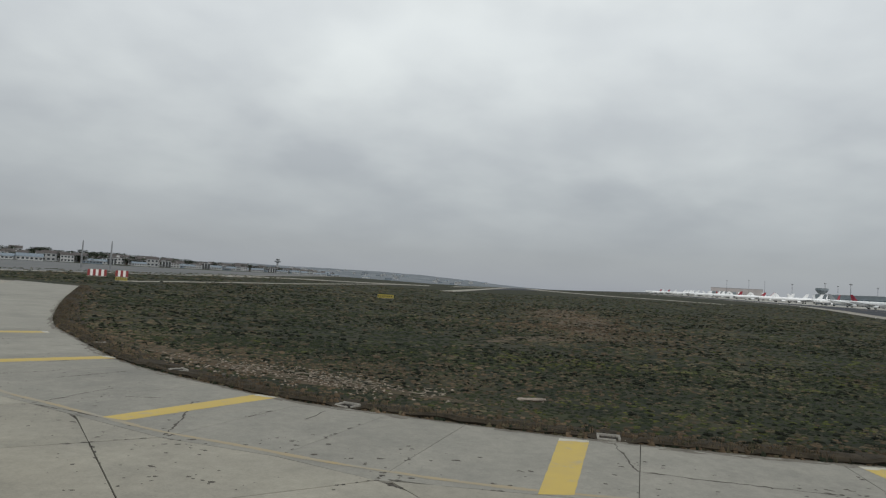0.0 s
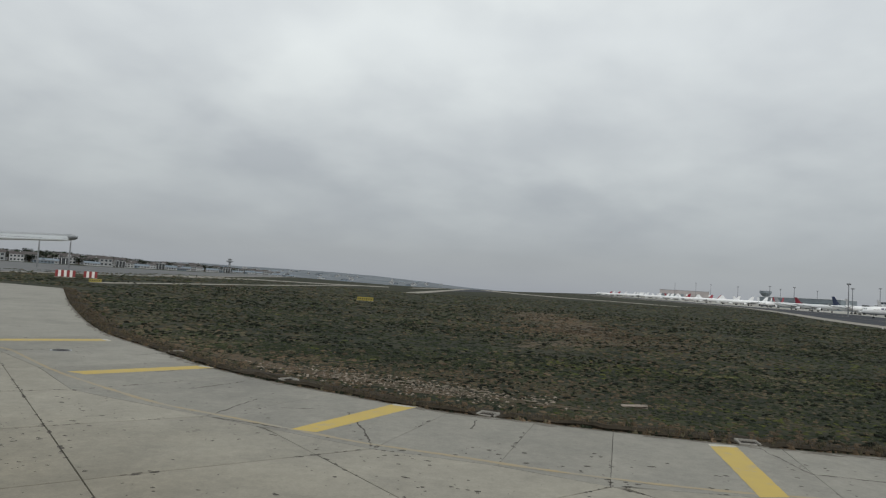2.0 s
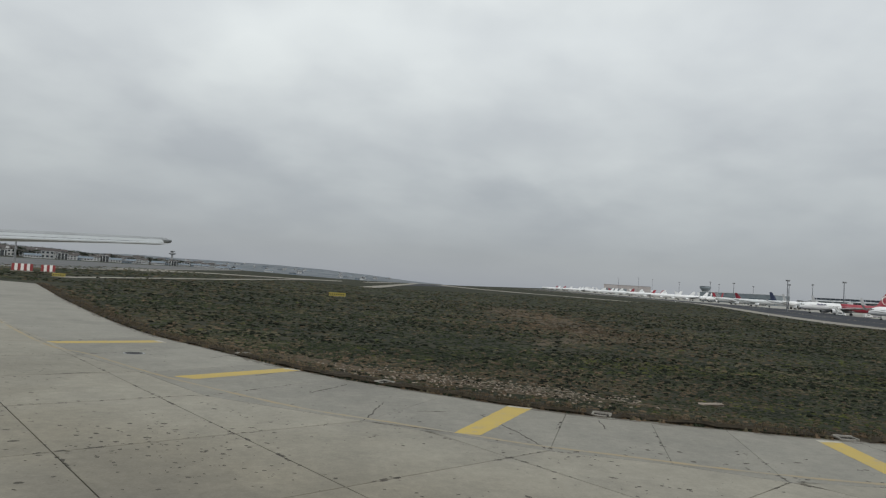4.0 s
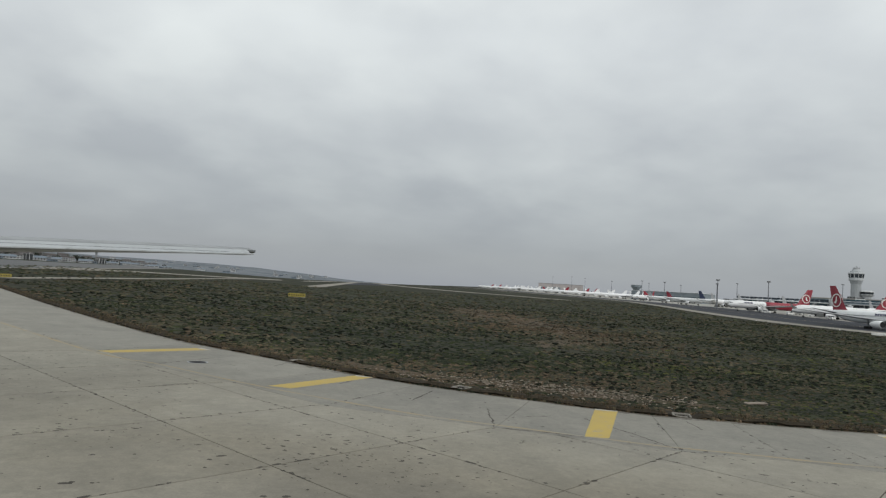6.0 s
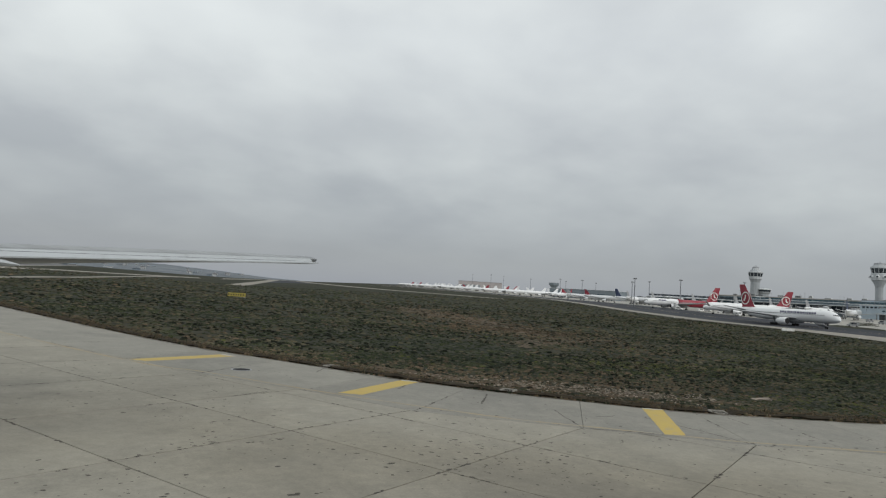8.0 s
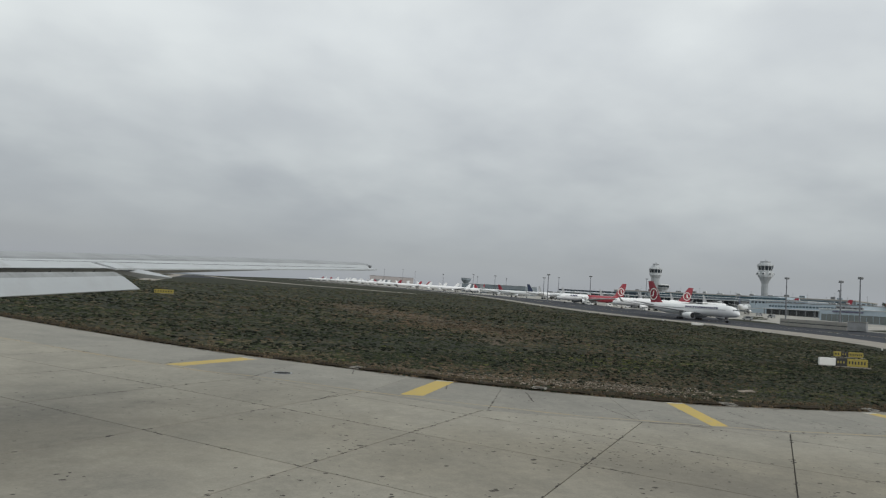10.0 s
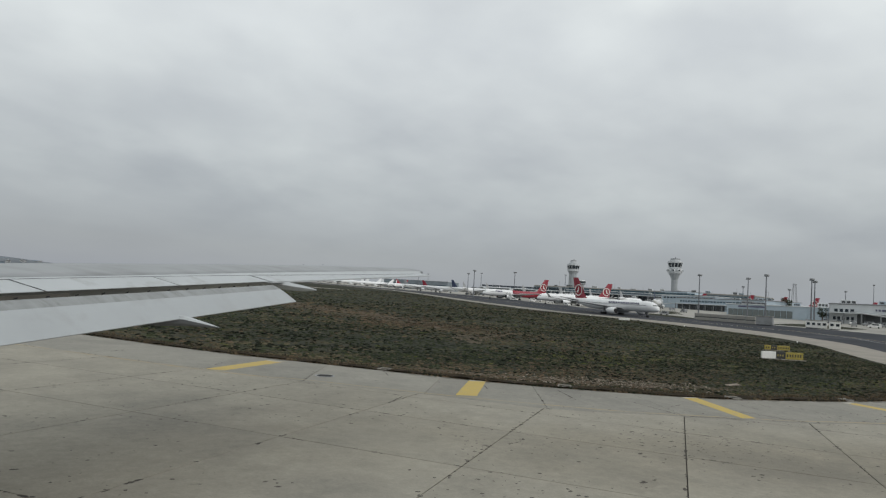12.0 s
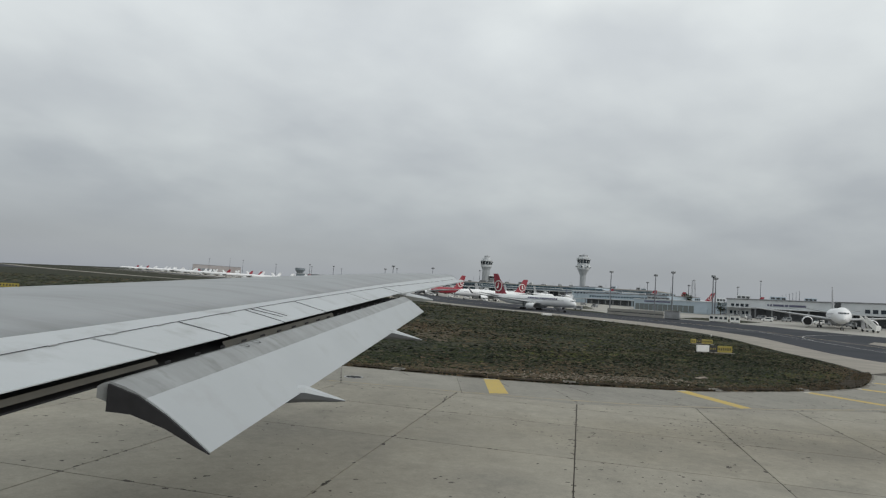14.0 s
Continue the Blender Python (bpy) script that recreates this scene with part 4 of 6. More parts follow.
def build_rubble():
    rng = random.Random(3)
    bm = bmesh.new()
    for k in range(460):
        a = rng.gauss(0, 1)
        x, y = -6.5 + 4.6 * a + rng.gauss(0, 0.6), 32.6 - 1.9 * a + rng.gauss(0, 1.3)
        if edge_side(x, y) < 1.2 or x > 1.0 + rng.gauss(0, 0.8):
            continue
        r = rng.uniform(0.03, 0.11)
        z = height(x, y) + 0.045
        top = bm.verts.new((x, y, z + r * 0.3))
        n = 6
        a0 = rng.uniform(0, 6)
        low = [bm.verts.new((x + r * rng.uniform(.6, 1.3) * math.cos(a0 + i * 1.047), y + 0.7 * r * rng.uniform(.6, 1.3) * math.sin(a0 + i * 1.047), z - 0.03)) for i in range(n)]
        for i in range(n):
            bm.faces.new((top, low[i], low[(i + 1) % n]))
    tagged(part("pale_stones", bm, RUBBLE), "scatter of pale stones in bare soil", "stones", kind="stuff")


build_rubble()


def build_pale_soil():
    """Small ragged scraps of bare chalky soil among the stones."""
    rng = random.Random(8)
    bm = bmesh.new()
    for k in range(240):
        a = rng.gauss(0, 1)
        x, y = -6.2 + 4.2 * a + rng.gauss(0, 0.5), 33.0 - 2.0 * a + rng.gauss(0, 0.8)
        if edge_side(x, y) < 1.6 or x > 1.0 + rng.gauss(0, 0.8):
            continue
        r = rng.uniform(0.04, 0.13)
        pts = []
        for i in range(9):
            an = i * 0.698
            rr = r * rng.uniform(0.5, 1.3)
            pts.append((x + 1.3 * rr * math.cos(an), y + 1.3 * rr * math.sin(an)))
        plan_patch(pts, 0.06 + 0.0001 * k, bm)
    tagged(part("pale_soil", bm, CHALK), "scraps of bare pale soil in the turf", "soil", kind="stuff")


build_pale_soil()
stone = tagged(empty("stone_slab", pose(4.25, 30.3, height(4.25, 30.3), 2, -3, -12)), "flat pale pinkish stone lying in the grass", "stone")
bm = box(-0.6, 0.6, -0.26, 0.26, -0.05, 0.08)
bmesh.ops.subdivide_edges(bm, edges=bm.edges, cuts=2, use_grid_fill=True)
for v in bm.verts:
    v.co += Vector((random.uniform(-.08, .08), random.uniform(-.08, .08), random.uniform(-.02, .03)))
part("slab_block", bm, RUBBLE, stone)

BARE = material("bare_reddish_soil", (0.104, 0.080, 0.058), 0.95, second=(0.062, 0.050, 0.034), scale=0.35, bump=0.5, bump_scale=4, third=(0.045, 0.042, 0.028), third_scale=0.12, third_amount=0.45, spec=0.1)


def bare_patch(spine, half, n=44):
    """A ragged patch of thinly grown soil along a plan line, thinning out at both ends."""
    left, right = [], []
    pts = even(curve_through(spine, 2), n)
    for i, p in enumerate(pts):
        d = (Vector(pts[min(i + 1, n - 1)]) - Vector(pts[max(0, i - 1)])).normalized()
        s = Vector((-d.y, d.x))
        w = half * math.sin(math.pi * (i + 0.5) / n) ** 0.6
        a = w * (1 + 0.7 * noise.noise(Vector((p[0] * 0.21, p[1] * 0.21, 6))) + random.uniform(-0.15, 0.15))
        b = w * (1 + 0.7 * noise.noise(Vector((p[0] * 0.23, p[1] * 0.23, 13))) + random.uniform(-0.15, 0.15))
        left.append(tuple(Vector(p) + s * a))
        right.append(tuple(Vector(p) - s * b))
    tagged(part("bare_soil", between(left, right, 0.018, 5), BARE), "patch of thinly grown reddish soil in the grass", "soil", kind="structure")


bare_patch([(17, 78), (21, 100), (24, 127), (29, 165), (34, 200)], 7.0)
bare_patch([(4, 60), (14, 72), (30, 80)], 2.6)
bare_patch([(-22, 44.5), (-14, 36.8), (-6, 31.6), (2, 28.4)], 0.9)

# ---------------------------------------------------------------- aircraft
TITLE = material("title_dark_blue", (0.12, 0.12, 0.19), 0.5, spread=0.2)


def wing_panel(root_x, root_y, root_z, chord0, tip_x, tip_y, tip_z, chord1, thick=0.11):
    """A tapered aerofoil from root to tip, nose towards +x."""
    rings = []
    prof = ((0.0, 0.0), (0.04, 0.3), (0.2, 0.5), (0.5, 0.42), (1.0, 0.03), (0.5, -0.3), (0.2, -0.42), (0.04, -0.25))
    for k in range(5):
        t = k / 4
        c = chord0 + (chord1 - chord0) * t
        x, y, z = root_x + (tip_x - root_x) * t, root_y + (tip_y - root_y) * t, root_z + (tip_z - root_z) * t
        rings.append([(x - u * c, y, z + v * thick * c) for u, v in prof])
    return loft(rings)


def fuselage(length, r, cz, nose, fine=16):
    """Body from the nose tip at x = nose back to the tail cone."""
    prof = ((0.0, 0.04, -0.45), (0.008, 0.30, -0.38), (0.02, 0.52, -0.28), (0.04, 0.74, -0.16), (0.07, 0.92, -0.05), (0.11, 1.0, 0.0), (0.3, 1.0, 0.0), (0.5, 1.0, 0.0),
            (0.68, 1.0, 0.0), (0.76, 0.94, 0.06), (0.84, 0.76, 0.22), (0.91, 0.53, 0.42), (0.97, 0.28, 0.58), (1.0, 0.10, 0.66))
    return loft([ring(nose - f * length, 0, cz + o * r, k * r, k * r, fine, "x") for f, k, o in prof])


def wheel(x, y, z, r, w):
    return lathe([(r * 0.4, -w / 2), (r * 0.93, -w / 2), (r, -w * 0.3), (r, w * 0.3), (r * 0.93, w / 2), (r * 0.4, w / 2)], 12, "y", (x, y, z))


def airliner(label, length=58.8, r=2.82, span=60.3, fin=17.2, nacelle=1.45, body=AIR_WHITE, rear=None, fin_mat=AIR_RED, detail=2, group="", emblem=True, title=None, winglet=AIR_GREY):
    """A twin-jet on its wheels; the nose wheel stands at the origin, the nose points along +x."""
    k = length / 58.8
    cz = 2.2 + r
    nose = 6.7 * k
    a = tagged(empty("airliner"), label, "aircraft", group=group)
    part("fuselage", fuselage(length, r, cz, nose, 18 if detail > 1 else 10), body, a, smooth=True)
    wz = cz - r * 0.55
    wx = nose - 0.335 * length
    tipx = nose - 0.62 * length
    for s in (1, -1):
        part("main_wing", wing_panel(wx, s * r * 0.55, wz, 0.185 * length, tipx, s * span / 2, wz + 2.9 * k, 0.035 * length), AIR_GREY, a, "grey wing")
        ex, ey = nose - 0.335 * length, s * 9.4 * k * (1.0 if r > 2.4 else 0.62)
        ez = max(nacelle + 0.7, wz - nacelle * 1.05)
        eng = part("engine", lathe([(nacelle * 0.82, 0.0), (nacelle * 0.97, -0.25 * nacelle), (nacelle, -1.0 * nacelle), (nacelle * 0.94, -2.4 * nacelle), (nacelle * 0.66, -3.6 * nacelle),
                                    (nacelle * 0.4, -4.1 * nacelle)], 18 if detail > 1 else 10, "x", (ex + 2.2 * nacelle, ey, ez)), AIR_WHITE, a, "white engine nacelle", smooth=True)
        part("intake", lathe([(nacelle * 0.02, 0.02), (nacelle * 0.8, 0.02), (nacelle * 0.8, -0.05), (nacelle * 0.02, -0.05)], 16 if detail > 1 else 8, "x", (ex + 2.2 * nacelle, ey, ez)), DARK_METAL_AND_SHADE, eng, "dark intake")
        if detail > 1:
            part("pylon", box(ex - 1.6 * nacelle, ex + 0.9 * nacelle, ey - 0.2, ey + 0.2, ez + nacelle * 0.7, wz + 0.4, 0.08), AIR_GREY, a)
        part("tailplane", wing_panel(nose - 0.865 * length, s * r * 0.4, cz + r * 0.42, 0.085 * length, nose - 0.94 * length, s * 0.16 * length, cz + r * 0.42 + 1.4 * k, 0.03 * length), AIR_GREY if detail > 1 else body, a)
        gx = nose - 0.49 * length
        leg = part("main_gear", box(gx - 0.25, gx + 0.25, s * 5.3 * k - 0.22, s * 5.3 * k + 0.22, 0.6, wz + 0.2), STEEL, a)
        for dx in ((-0.75, 0.75) if r > 2.4 else (0,)):
            for dy in (-0.55, 0.55):
                part("tyre", wheel(gx + dx, s * 5.3 * k + dy, 0.62, 0.62, 0.42), RUBBER, leg, "black tyre")
        if winglet:
            part("winglet", loft([[(tipx, s * span / 2, wz + 2.9 * k), (tipx - 0.03 * length, s * span / 2, wz + 2.9 * k), (tipx - 0.03 * length, s * (span / 2 + 0.1), wz + 2.9 * k)],
                                  [(tipx - 0.03 * length, s * (span / 2 + 0.8), wz + 2.9 * k + 2.0), (tipx - 0.045 * length, s * (span / 2 + 0.8), wz + 2.9 * k + 2.0),
                                   (tipx - 0.045 * length, s * (span / 2 + 0.9), wz + 2.9 * k + 2.0)]]), winglet, a)
    # fin
    fz, f0, f1 = cz + r * 0.7, nose - 0.80 * length, nose - 0.945 * length
    h = fin
    rings = []
    for t, xa, xb in ((0.0, f0 + 0.02 * length, f1), (0.12, f0 - 0.012 * length, f1 - 0.004 * length), (1.0, nose - 0.925 * length, nose - 0.988 * length)):
        z = fz + (h - fz) * t
        w = 0.42 * k * (1 - 0.55 * t)
        rings.append([(xa, 0, z), (xa - 0.25 * (xa - xb), w, z), (xb, 0.03, z), (xb, -0.03, z), (xa - 0.25 * (xa - xb), -w, z)])
    tail = part("fin", loft(rings), fin_mat, a, "swept tail fin")
    if emblem:
        ec = (nose - 0.905 * length, fz + (h - fz) * 0.42)
        er = (h - fz) * 0.27
        for s in (1, -1):
            bm = bmesh.new()
            n = 24
            inner, outer = [], []
            for i in range(n):
                c, q = math.cos(2 * math.pi * i / n), math.sin(2 * math.pi * i / n)
                inner.append(bm.verts.new((ec[0] + 0.82 * er * c, s * 0.46 * k, ec[1] + 0.82 * er * q)))
                outer.append(bm.verts.new((ec[0] + er * c, s * 0.46 * k, ec[1] + er * q)))
            for i in range(n):
                j = (i + 1) % n
                bm.faces.new((inner[i], inner[j], outer[j], outer[i]))
            part("emblem_ring", bm, WHITE_PAINT, tail, "plain white ring")
            bm = bmesh.new()
            bm.faces.new([bm.verts.new((ec[0] + er * u, s * 0.47 * k, ec[1] + er * v)) for u, v in ((-0.55, -0.35), (-0.1, -0.45), (0.1, -0.1), (0.12, 0.62), (-0.12, 0.45), (-0.2, -0.05))])
            part("emblem_mark", bm, WHITE_PAINT, tail, "plain white mark")
    # nose gear
    leg = part("nose_gear", box(-0.15, 0.15, -0.15, 0.15, 0.5, cz - r * 0.7), STEEL, a)
    for dy in (-0.32, 0.32):
        part("tyre", wheel(0, dy, 0.52, 0.52, 0.32), RUBBER, leg, "black tyre")
    if detail > 1:
        for s in (1, -1):
            bm = bmesh.new()
            # three panes wrapped round each side of the nose
            for f0, f1, y0, y1 in ((0.0205, 0.0235, 0.02, 0.23), (0.0245, 0.0305, 0.25, 0.42), (0.0320, 0.0400, 0.44, 0.56)):
                pane = []
                for f, y, up in ((f0, y0, 0), (f1, y1, 0), (f1 + 0.006, y1, 1), (f0 + 0.006, y0, 1)):
                    z = 0.20 + 0.17 * up
                    pane.append(bm.verts.new((nose - f * length + 0.30, s * y * r, cz + z * r)))
                bm.faces.new(pane)
            part("cockpit_window", bm, GLASS, a, "dark cockpit glazing")
            part("window_band", box(nose - 0.80 * length, nose - 0.09 * length, s * (r * 0.985) - 0.06, s * (r * 0.985) + 0.06, cz + 0.42, cz + 0.62), AIR_GREY, a, "thin row of cabin windows")
        fair = fuselage(length * 0.33, r * 0.78, cz - r * 0.55, nose - 0.31 * length, 12)
        part("belly_fairing", fair, AIR_GREY, a, smooth=True)
        if title:
            for s in (1, -1):
                x = nose - 0.165 * length
                for w in title:
                    part("title_bar", box(x - w, x, s * (r * 0.93) - 0.08, s * (r * 0.93) + 0.10, cz + 0.75, cz + 1.55), TITLE, a, "dark plain lettering block")
                    x -= w + 0.42
    if rear:
        rings = []
        for f, q, o in ((0.42, 1.0, 0.0), (0.5, 1.0, 0.0), (0.68, 1.0, 0.0), (0.76, 0.94, 0.06), (0.84, 0.76, 0.22), (0.91, 0.53, 0.42), (0.97, 0.28, 0.58)):
            rings.append(ring(nose - f * length, 0, cz + o * r, q * r + 0.03, q * r + 0.03, 18, "x"))
        part("rear_livery", loft(rings), rear, a, "red painted rear body", smooth=True)
    return a


def stand(ob, x, y, heading, pitch=0.0):
    """Sets a thing on the land, nose towards the heading in degrees from +x."""
    ob.matrix_basis = pose(x, y, height(x, y) + 0.06, 0, 0, heading)
    return ob


stand(airliner("white twin-engine airliner with a red fin taxiing on the asphalt", r=2.5, title=(0.85, 0.9, 0.85, 0.9, 0.4, 0.85, 0.9, 1.3, 0.9, 0.4, 0.85, 0.9, 0.4, 0.9, 0.85, 0.85)), 205, 186, 262)
stand(airliner("white airliner with a red painted rear body parked on the apron", r=2.4, fin=16.8, rear=AIR_RED, title=(1.6, 1.6, 1.5)), 273, 372, 171)
stand(airliner("white airliner with a red fin parked behind the taxiing one", length=54, r=2.4, fin=15.8), 262, 305, 160)
stand(airliner("large plain white twin-jet parked nose out on the apron", length=62.0, r=2.8, span=60, fin=16.8, nacelle=1.75, fin_mat=AIR_GREY, emblem=False, winglet=None), 207, 74, 199)
stand(airliner("white airliner with a dark navy fin on the far apron", length=44, r=2.1, span=36, fin=13.0, nacelle=1.2, fin_mat=AIR_BLUE, emblem=False, detail=1), 346, 467, -77)
stand(airliner("narrow white airliner with a red fin on the far apron", length=39, r=2.0, span=34, fin=11.0, nacelle=1.1, emblem=False, detail=1, winglet=None), 343, 512, -70)
stand(airliner("narrow white airliner with a grey fin on the far apron", length=39, r=2.0, span=34, fin=11.0, nacelle=1.1, fin_mat=AIR_GREY, winglet=None, emblem=False, detail=1), 362, 570, -62)

proto = airliner("white red-finned airliner in a long row of parked jets", length=42, r=2.1, span=40, fin=11.6, nacelle=1.15, emblem=False, detail=1, group="row of parked jets")
stand(proto, 372, 655, 215)
plain = airliner("all white airliner in a long row of parked jets", length=40, r=2.1, span=38, fin=11.0, nacelle=1.15, emblem=False, detail=1, fin_mat=AIR_WHITE, group="row of parked jets", winglet=None)
stand(plain, 392, 702, 222)
rng = random.Random(11)
for i in range(2, 25):
    t = i / 24
    x, y = 365 + 150 * t, 645 + 1020 * t
    src = proto if rng.random() < 0.12 else plain
    copy_thing(src, pose(x + rng.uniform(-9, 9), y, height(x, y) + 0.06, 0, 0, 158 + rng.uniform(-16, 16)))
for i in range(13):
    t = i / 12
    x, y = 480 + 150 * t, 760 + 800 * t
    src = proto if rng.random() < 0.18 else plain
    copy_thing(src, pose(x + rng.uniform(-8, 8), y, height(x, y) + 0.06, 0, 0, 335 + rng.uniform(-18, 18)))
for x, y, hd in ((470, 610, 200), (520, 560, 190), (455, 545, 205), (640, 360, 200), (610, 300, 190), (575, 262, 195), (540, 225, 200), (505, 190, 198)):
    copy_thing(plain, pose(x, y, height(x, y) + 0.06, 0, 0, hd))
behind = airliner("white airliner with a tall red fin parked behind the hangar", length=40, r=2.0, span=34, fin=12.6, nacelle=1.1, detail=1, group="jets behind the hangar", winglet=None)
for i, (x, y, hd) in enumerate(((447.5, 269.5, 118), (497, 269, 126), (478, 236, 122), (560, 228, 124), (433, 300, 116))):
    q = Vector((x, y)) + 35 * Vector((math.cos(math.radians(hd)), math.sin(math.radians(hd))))
    m = pose(q.x, q.y, height(*q) + 0.06, 0, 0, hd)
    if i == 0:
        behind.matrix_basis = m
    else:
        copy_thing(behind, m)

# ---------------------------------------------------------------- buildings round the apron
PINK_WALL = material("faded_pink_cladding", (0.37, 0.345, 0.34), 0.8, spread=0.15, scale=0.1)
TOWER_WALL = material("tower_concrete", (0.315, 0.335, 0.35), 0.8, second=(0.27, 0.288, 0.30), scale=0.15)
TOWER_PALE = material("tower_pale_cladding", (0.44, 0.46, 0.475), 0.75, second=(0.38, 0.40, 0.415), scale=0.2)
BAY_DOOR = material("grey_green_bay_door", (0.15, 0.172, 0.168), 0.45, second=(0.10, 0.118, 0.118), scale=0.15)
BAY_GLASS = material("grey_green_bay_glass", (0.085, 0.10, 0.10), 0.25, second=(0.05, 0.06, 0.062), scale=0.3)


def facade(name, label, a, b, depth, top, mat=PALE_WALL, roof_mat=ROOF, rows=(), fascia=None, cat="building", parapet=0.5, canopy=()):
    """A long block whose front runs in plan from a to b. rows: (count, from, to, sill, head, material, margin) of openings along the front,
    from and to as shares of its length, sill and head in metres above the land."""
    A, B = Vector(a), Vector(b)
    d = B - A
    L = d.length
    ang = math.degrees(math.atan2(d.y, d.x))
    z0 = min(height(*a), height(*b)) - 0.5
    m = pose(a[0], a[1], z0, 0, 0, ang)
    h = top - z0
    ob = tagged(empty(name, m), label, cat)
    # the back lies away from the taxiways, on the left of a to b when that is so
    back = depth if (Vector((-d.y, d.x)).dot(A - Vector((-40, 0)))) > 0 else -depth
    y0, y1 = (0, back) if back > 0 else (back, 0)
    part("wall", box(0, L, y0, y1, 0, h), mat, ob)
    part("roof", box(-0.4, L + 0.4, y0 - 0.4, y1 + 0.4, h, h + parapet, 0.1), roof_mat, ob)
    front = -1 if back > 0 else 1
    for count, f0, f1, sill, head, wm, gap in rows:
        w = L * (f1 - f0) / count
        base = z0
        me = None
        for i in range(count):
            x = L * f0 + w * i
            if me is None:
                win = part("window", box(0, w * (1 - gap), -0.12, 0.12, 0, head - sill), wm, ob)
                me = win.data
            else:
                win = new("window", me)
                win.parent = ob
            win.location = (x + w * gap / 2, front * 0.05, sill + 0.5)
    if canopy:
        for z, reach in canopy:
            part("canopy", box(0.5, L - 0.5, min(0, front * reach), max(0, front * reach), z, z + 0.45, 0.05), PALE_WALL, ob, "pale projecting canopy")
            n = max(3, int(L / 9))
            for i in range(n + 1):
                x = 0.8 + (L - 1.6) * i / n
                part("pillar", box(x - 0.25, x + 0.25, front * reach * 0.85 - 0.25, front * reach * 0.85 + 0.25, 0, z), GREY_WALL, ob)
    if fascia:
        f0, f1, lo, hi, fm = fascia
        rg = random.Random(int(L))
        x = L * f0
        while x < L * f1:
            w = rg.choice((0.5, 0.7, 0.8, 0.9))
            part("letter_bar", box(x, x + w, min(0.1 * front, 0.3 * front), max(0.1 * front, 0.3 * front), lo, hi), fm, ob, "dark blue plain lettering bar")
            x += w + (0.8 if rg.random() < 0.14 else 0.15)
    return ob


facade("terminal", "long glazed airport terminal with a pale flat roof", (395, 531), (430, 445), 60, 15.5, TERMINAL_WALL, PALE_WALL, ((16, 0.02, 0.98, 3.0, 8.6, BLUEGLASS, 0.06), (22, 0.02, 0.98, 9.6, 11.2, GLASS, 0.1)), canopy=((8.8, 4.0),))
facade("terminal", "long glazed airport terminal with a pale flat roof", (430, 444), (448, 363), 60, 17.5, TERMINAL_WALL, PALE_WALL, ((14, 0.02, 0.98, 3.0, 8.5, GLASS, 0.06), (20, 0.02, 0.98, 9.8, 12.6, BLUEGLASS, 0.1)), canopy=((8.8, 4.5),))
facade("terminal", "glazed terminal pier with grey cladding", (448, 362), (446, 318), 50, 17.0, TERMINAL_WALL, PALE_WALL, ((9, 0.02, 0.98, 2.5, 8.5, GLASS, 0.06), (12, 0.02, 0.98, 10.0, 12.2, BLUEGLASS, 0.1)), canopy=((8.8, 5.0),))
facade("terminal_hall", "high terminal hall with a light canopy roof behind the pier", (500, 560), (560, 330), 70, 22.0, TERMINAL_WALL, APRON, ((40, 0.02, 0.98, 8.0, 12.5, BLUEGLASS, 0.06),), parapet=1.0)
facade("office_block", "pale blue block at the foot of the control tower", (494, 385), (486, 352), 22, 21.5, BLUE_WALL, ROOF, ((8, 0.05, 0.95, 4, 6, GLASS, 0.4), (8, 0.05, 0.95, 9, 11, GLASS, 0.4)))
facade("office_building", "pale two-storey airport building with rows of small windows", (404, 306), (362, 217), 26, 14.2, BLUE_WALL, ROOF,
       ((26, 0.03, 0.97, 6.0, 7.1, BLUEGLASS, 0.3), (12, 0.0, 0.6, 0.5, 4.2, DARK_WALL, 0.08), (9, 0.62, 1.0, 0.5, 4.0, BAY_GLASS, 0.2)), canopy=((4.9, 2.5),))
facade("upper_storey", "stepped-back upper storey with a flat roof", (418, 330), (392, 268), 20, 15.8, BLUE_WALL, PALE_WALL, ((14, 0.03, 0.97, 7.8, 9.0, GLASS, 0.35),))
facade("hangar", "pale blue cladded hangar with a row of grey roller doors", (336, 226), (301, 153), 34, 10.7, BLUE_WALL, PALE_WALL,
       ((12, 0.02, 0.70, 0.5, 4.3, BAY_DOOR, 0.12), (2, 0.74, 0.96, 0.5, 3.8, BLUE_WALL, 0.3)), (0.14, 0.44, 5.9, 6.7, TITLE))
# The bays' dark panels imitate the shaded depth under the canopy.
facade("cargo_terminal", "long pale cargo terminal with a dark loading bay under its canopy", (300, 152), (279, 96), 40, 12.9, PALE_WALL, ROOF,
       ((10, 0.26, 0.97, 0.5, 5.4, DARK_WALL, 0.03), (5, 0.03, 0.24, 2.2, 3.8, GLASS, 0.4), (4, 0.04, 0.24, 6.0, 7.4, GLASS, 0.4)), (0.42, 0.76, 7.4, 8.3, TITLE), canopy=((5.8, 3.0),))
facade("cargo_terminal", "long pale cargo terminal with a dark loading bay under its canopy", (279, 95.5), (252, 36), 40, 13.1, PALE_WALL, ROOF,
       ((12, 0.03, 0.97, 0.5, 5.0, DARK_WALL, 0.03), (3, 0.2, 0.36, 6.2, 7.8, GLASS, 0.35)), canopy=((5.6, 3.0),))
facade("far_hangar", "large pale maintenance hangar far across the field", (555, 1385), (645, 1347), 60, 36.5, PINK_WALL, ROOF, ((6, 0.02, 0.5, 2, 12, TERMINAL_WALL, 0.15),))


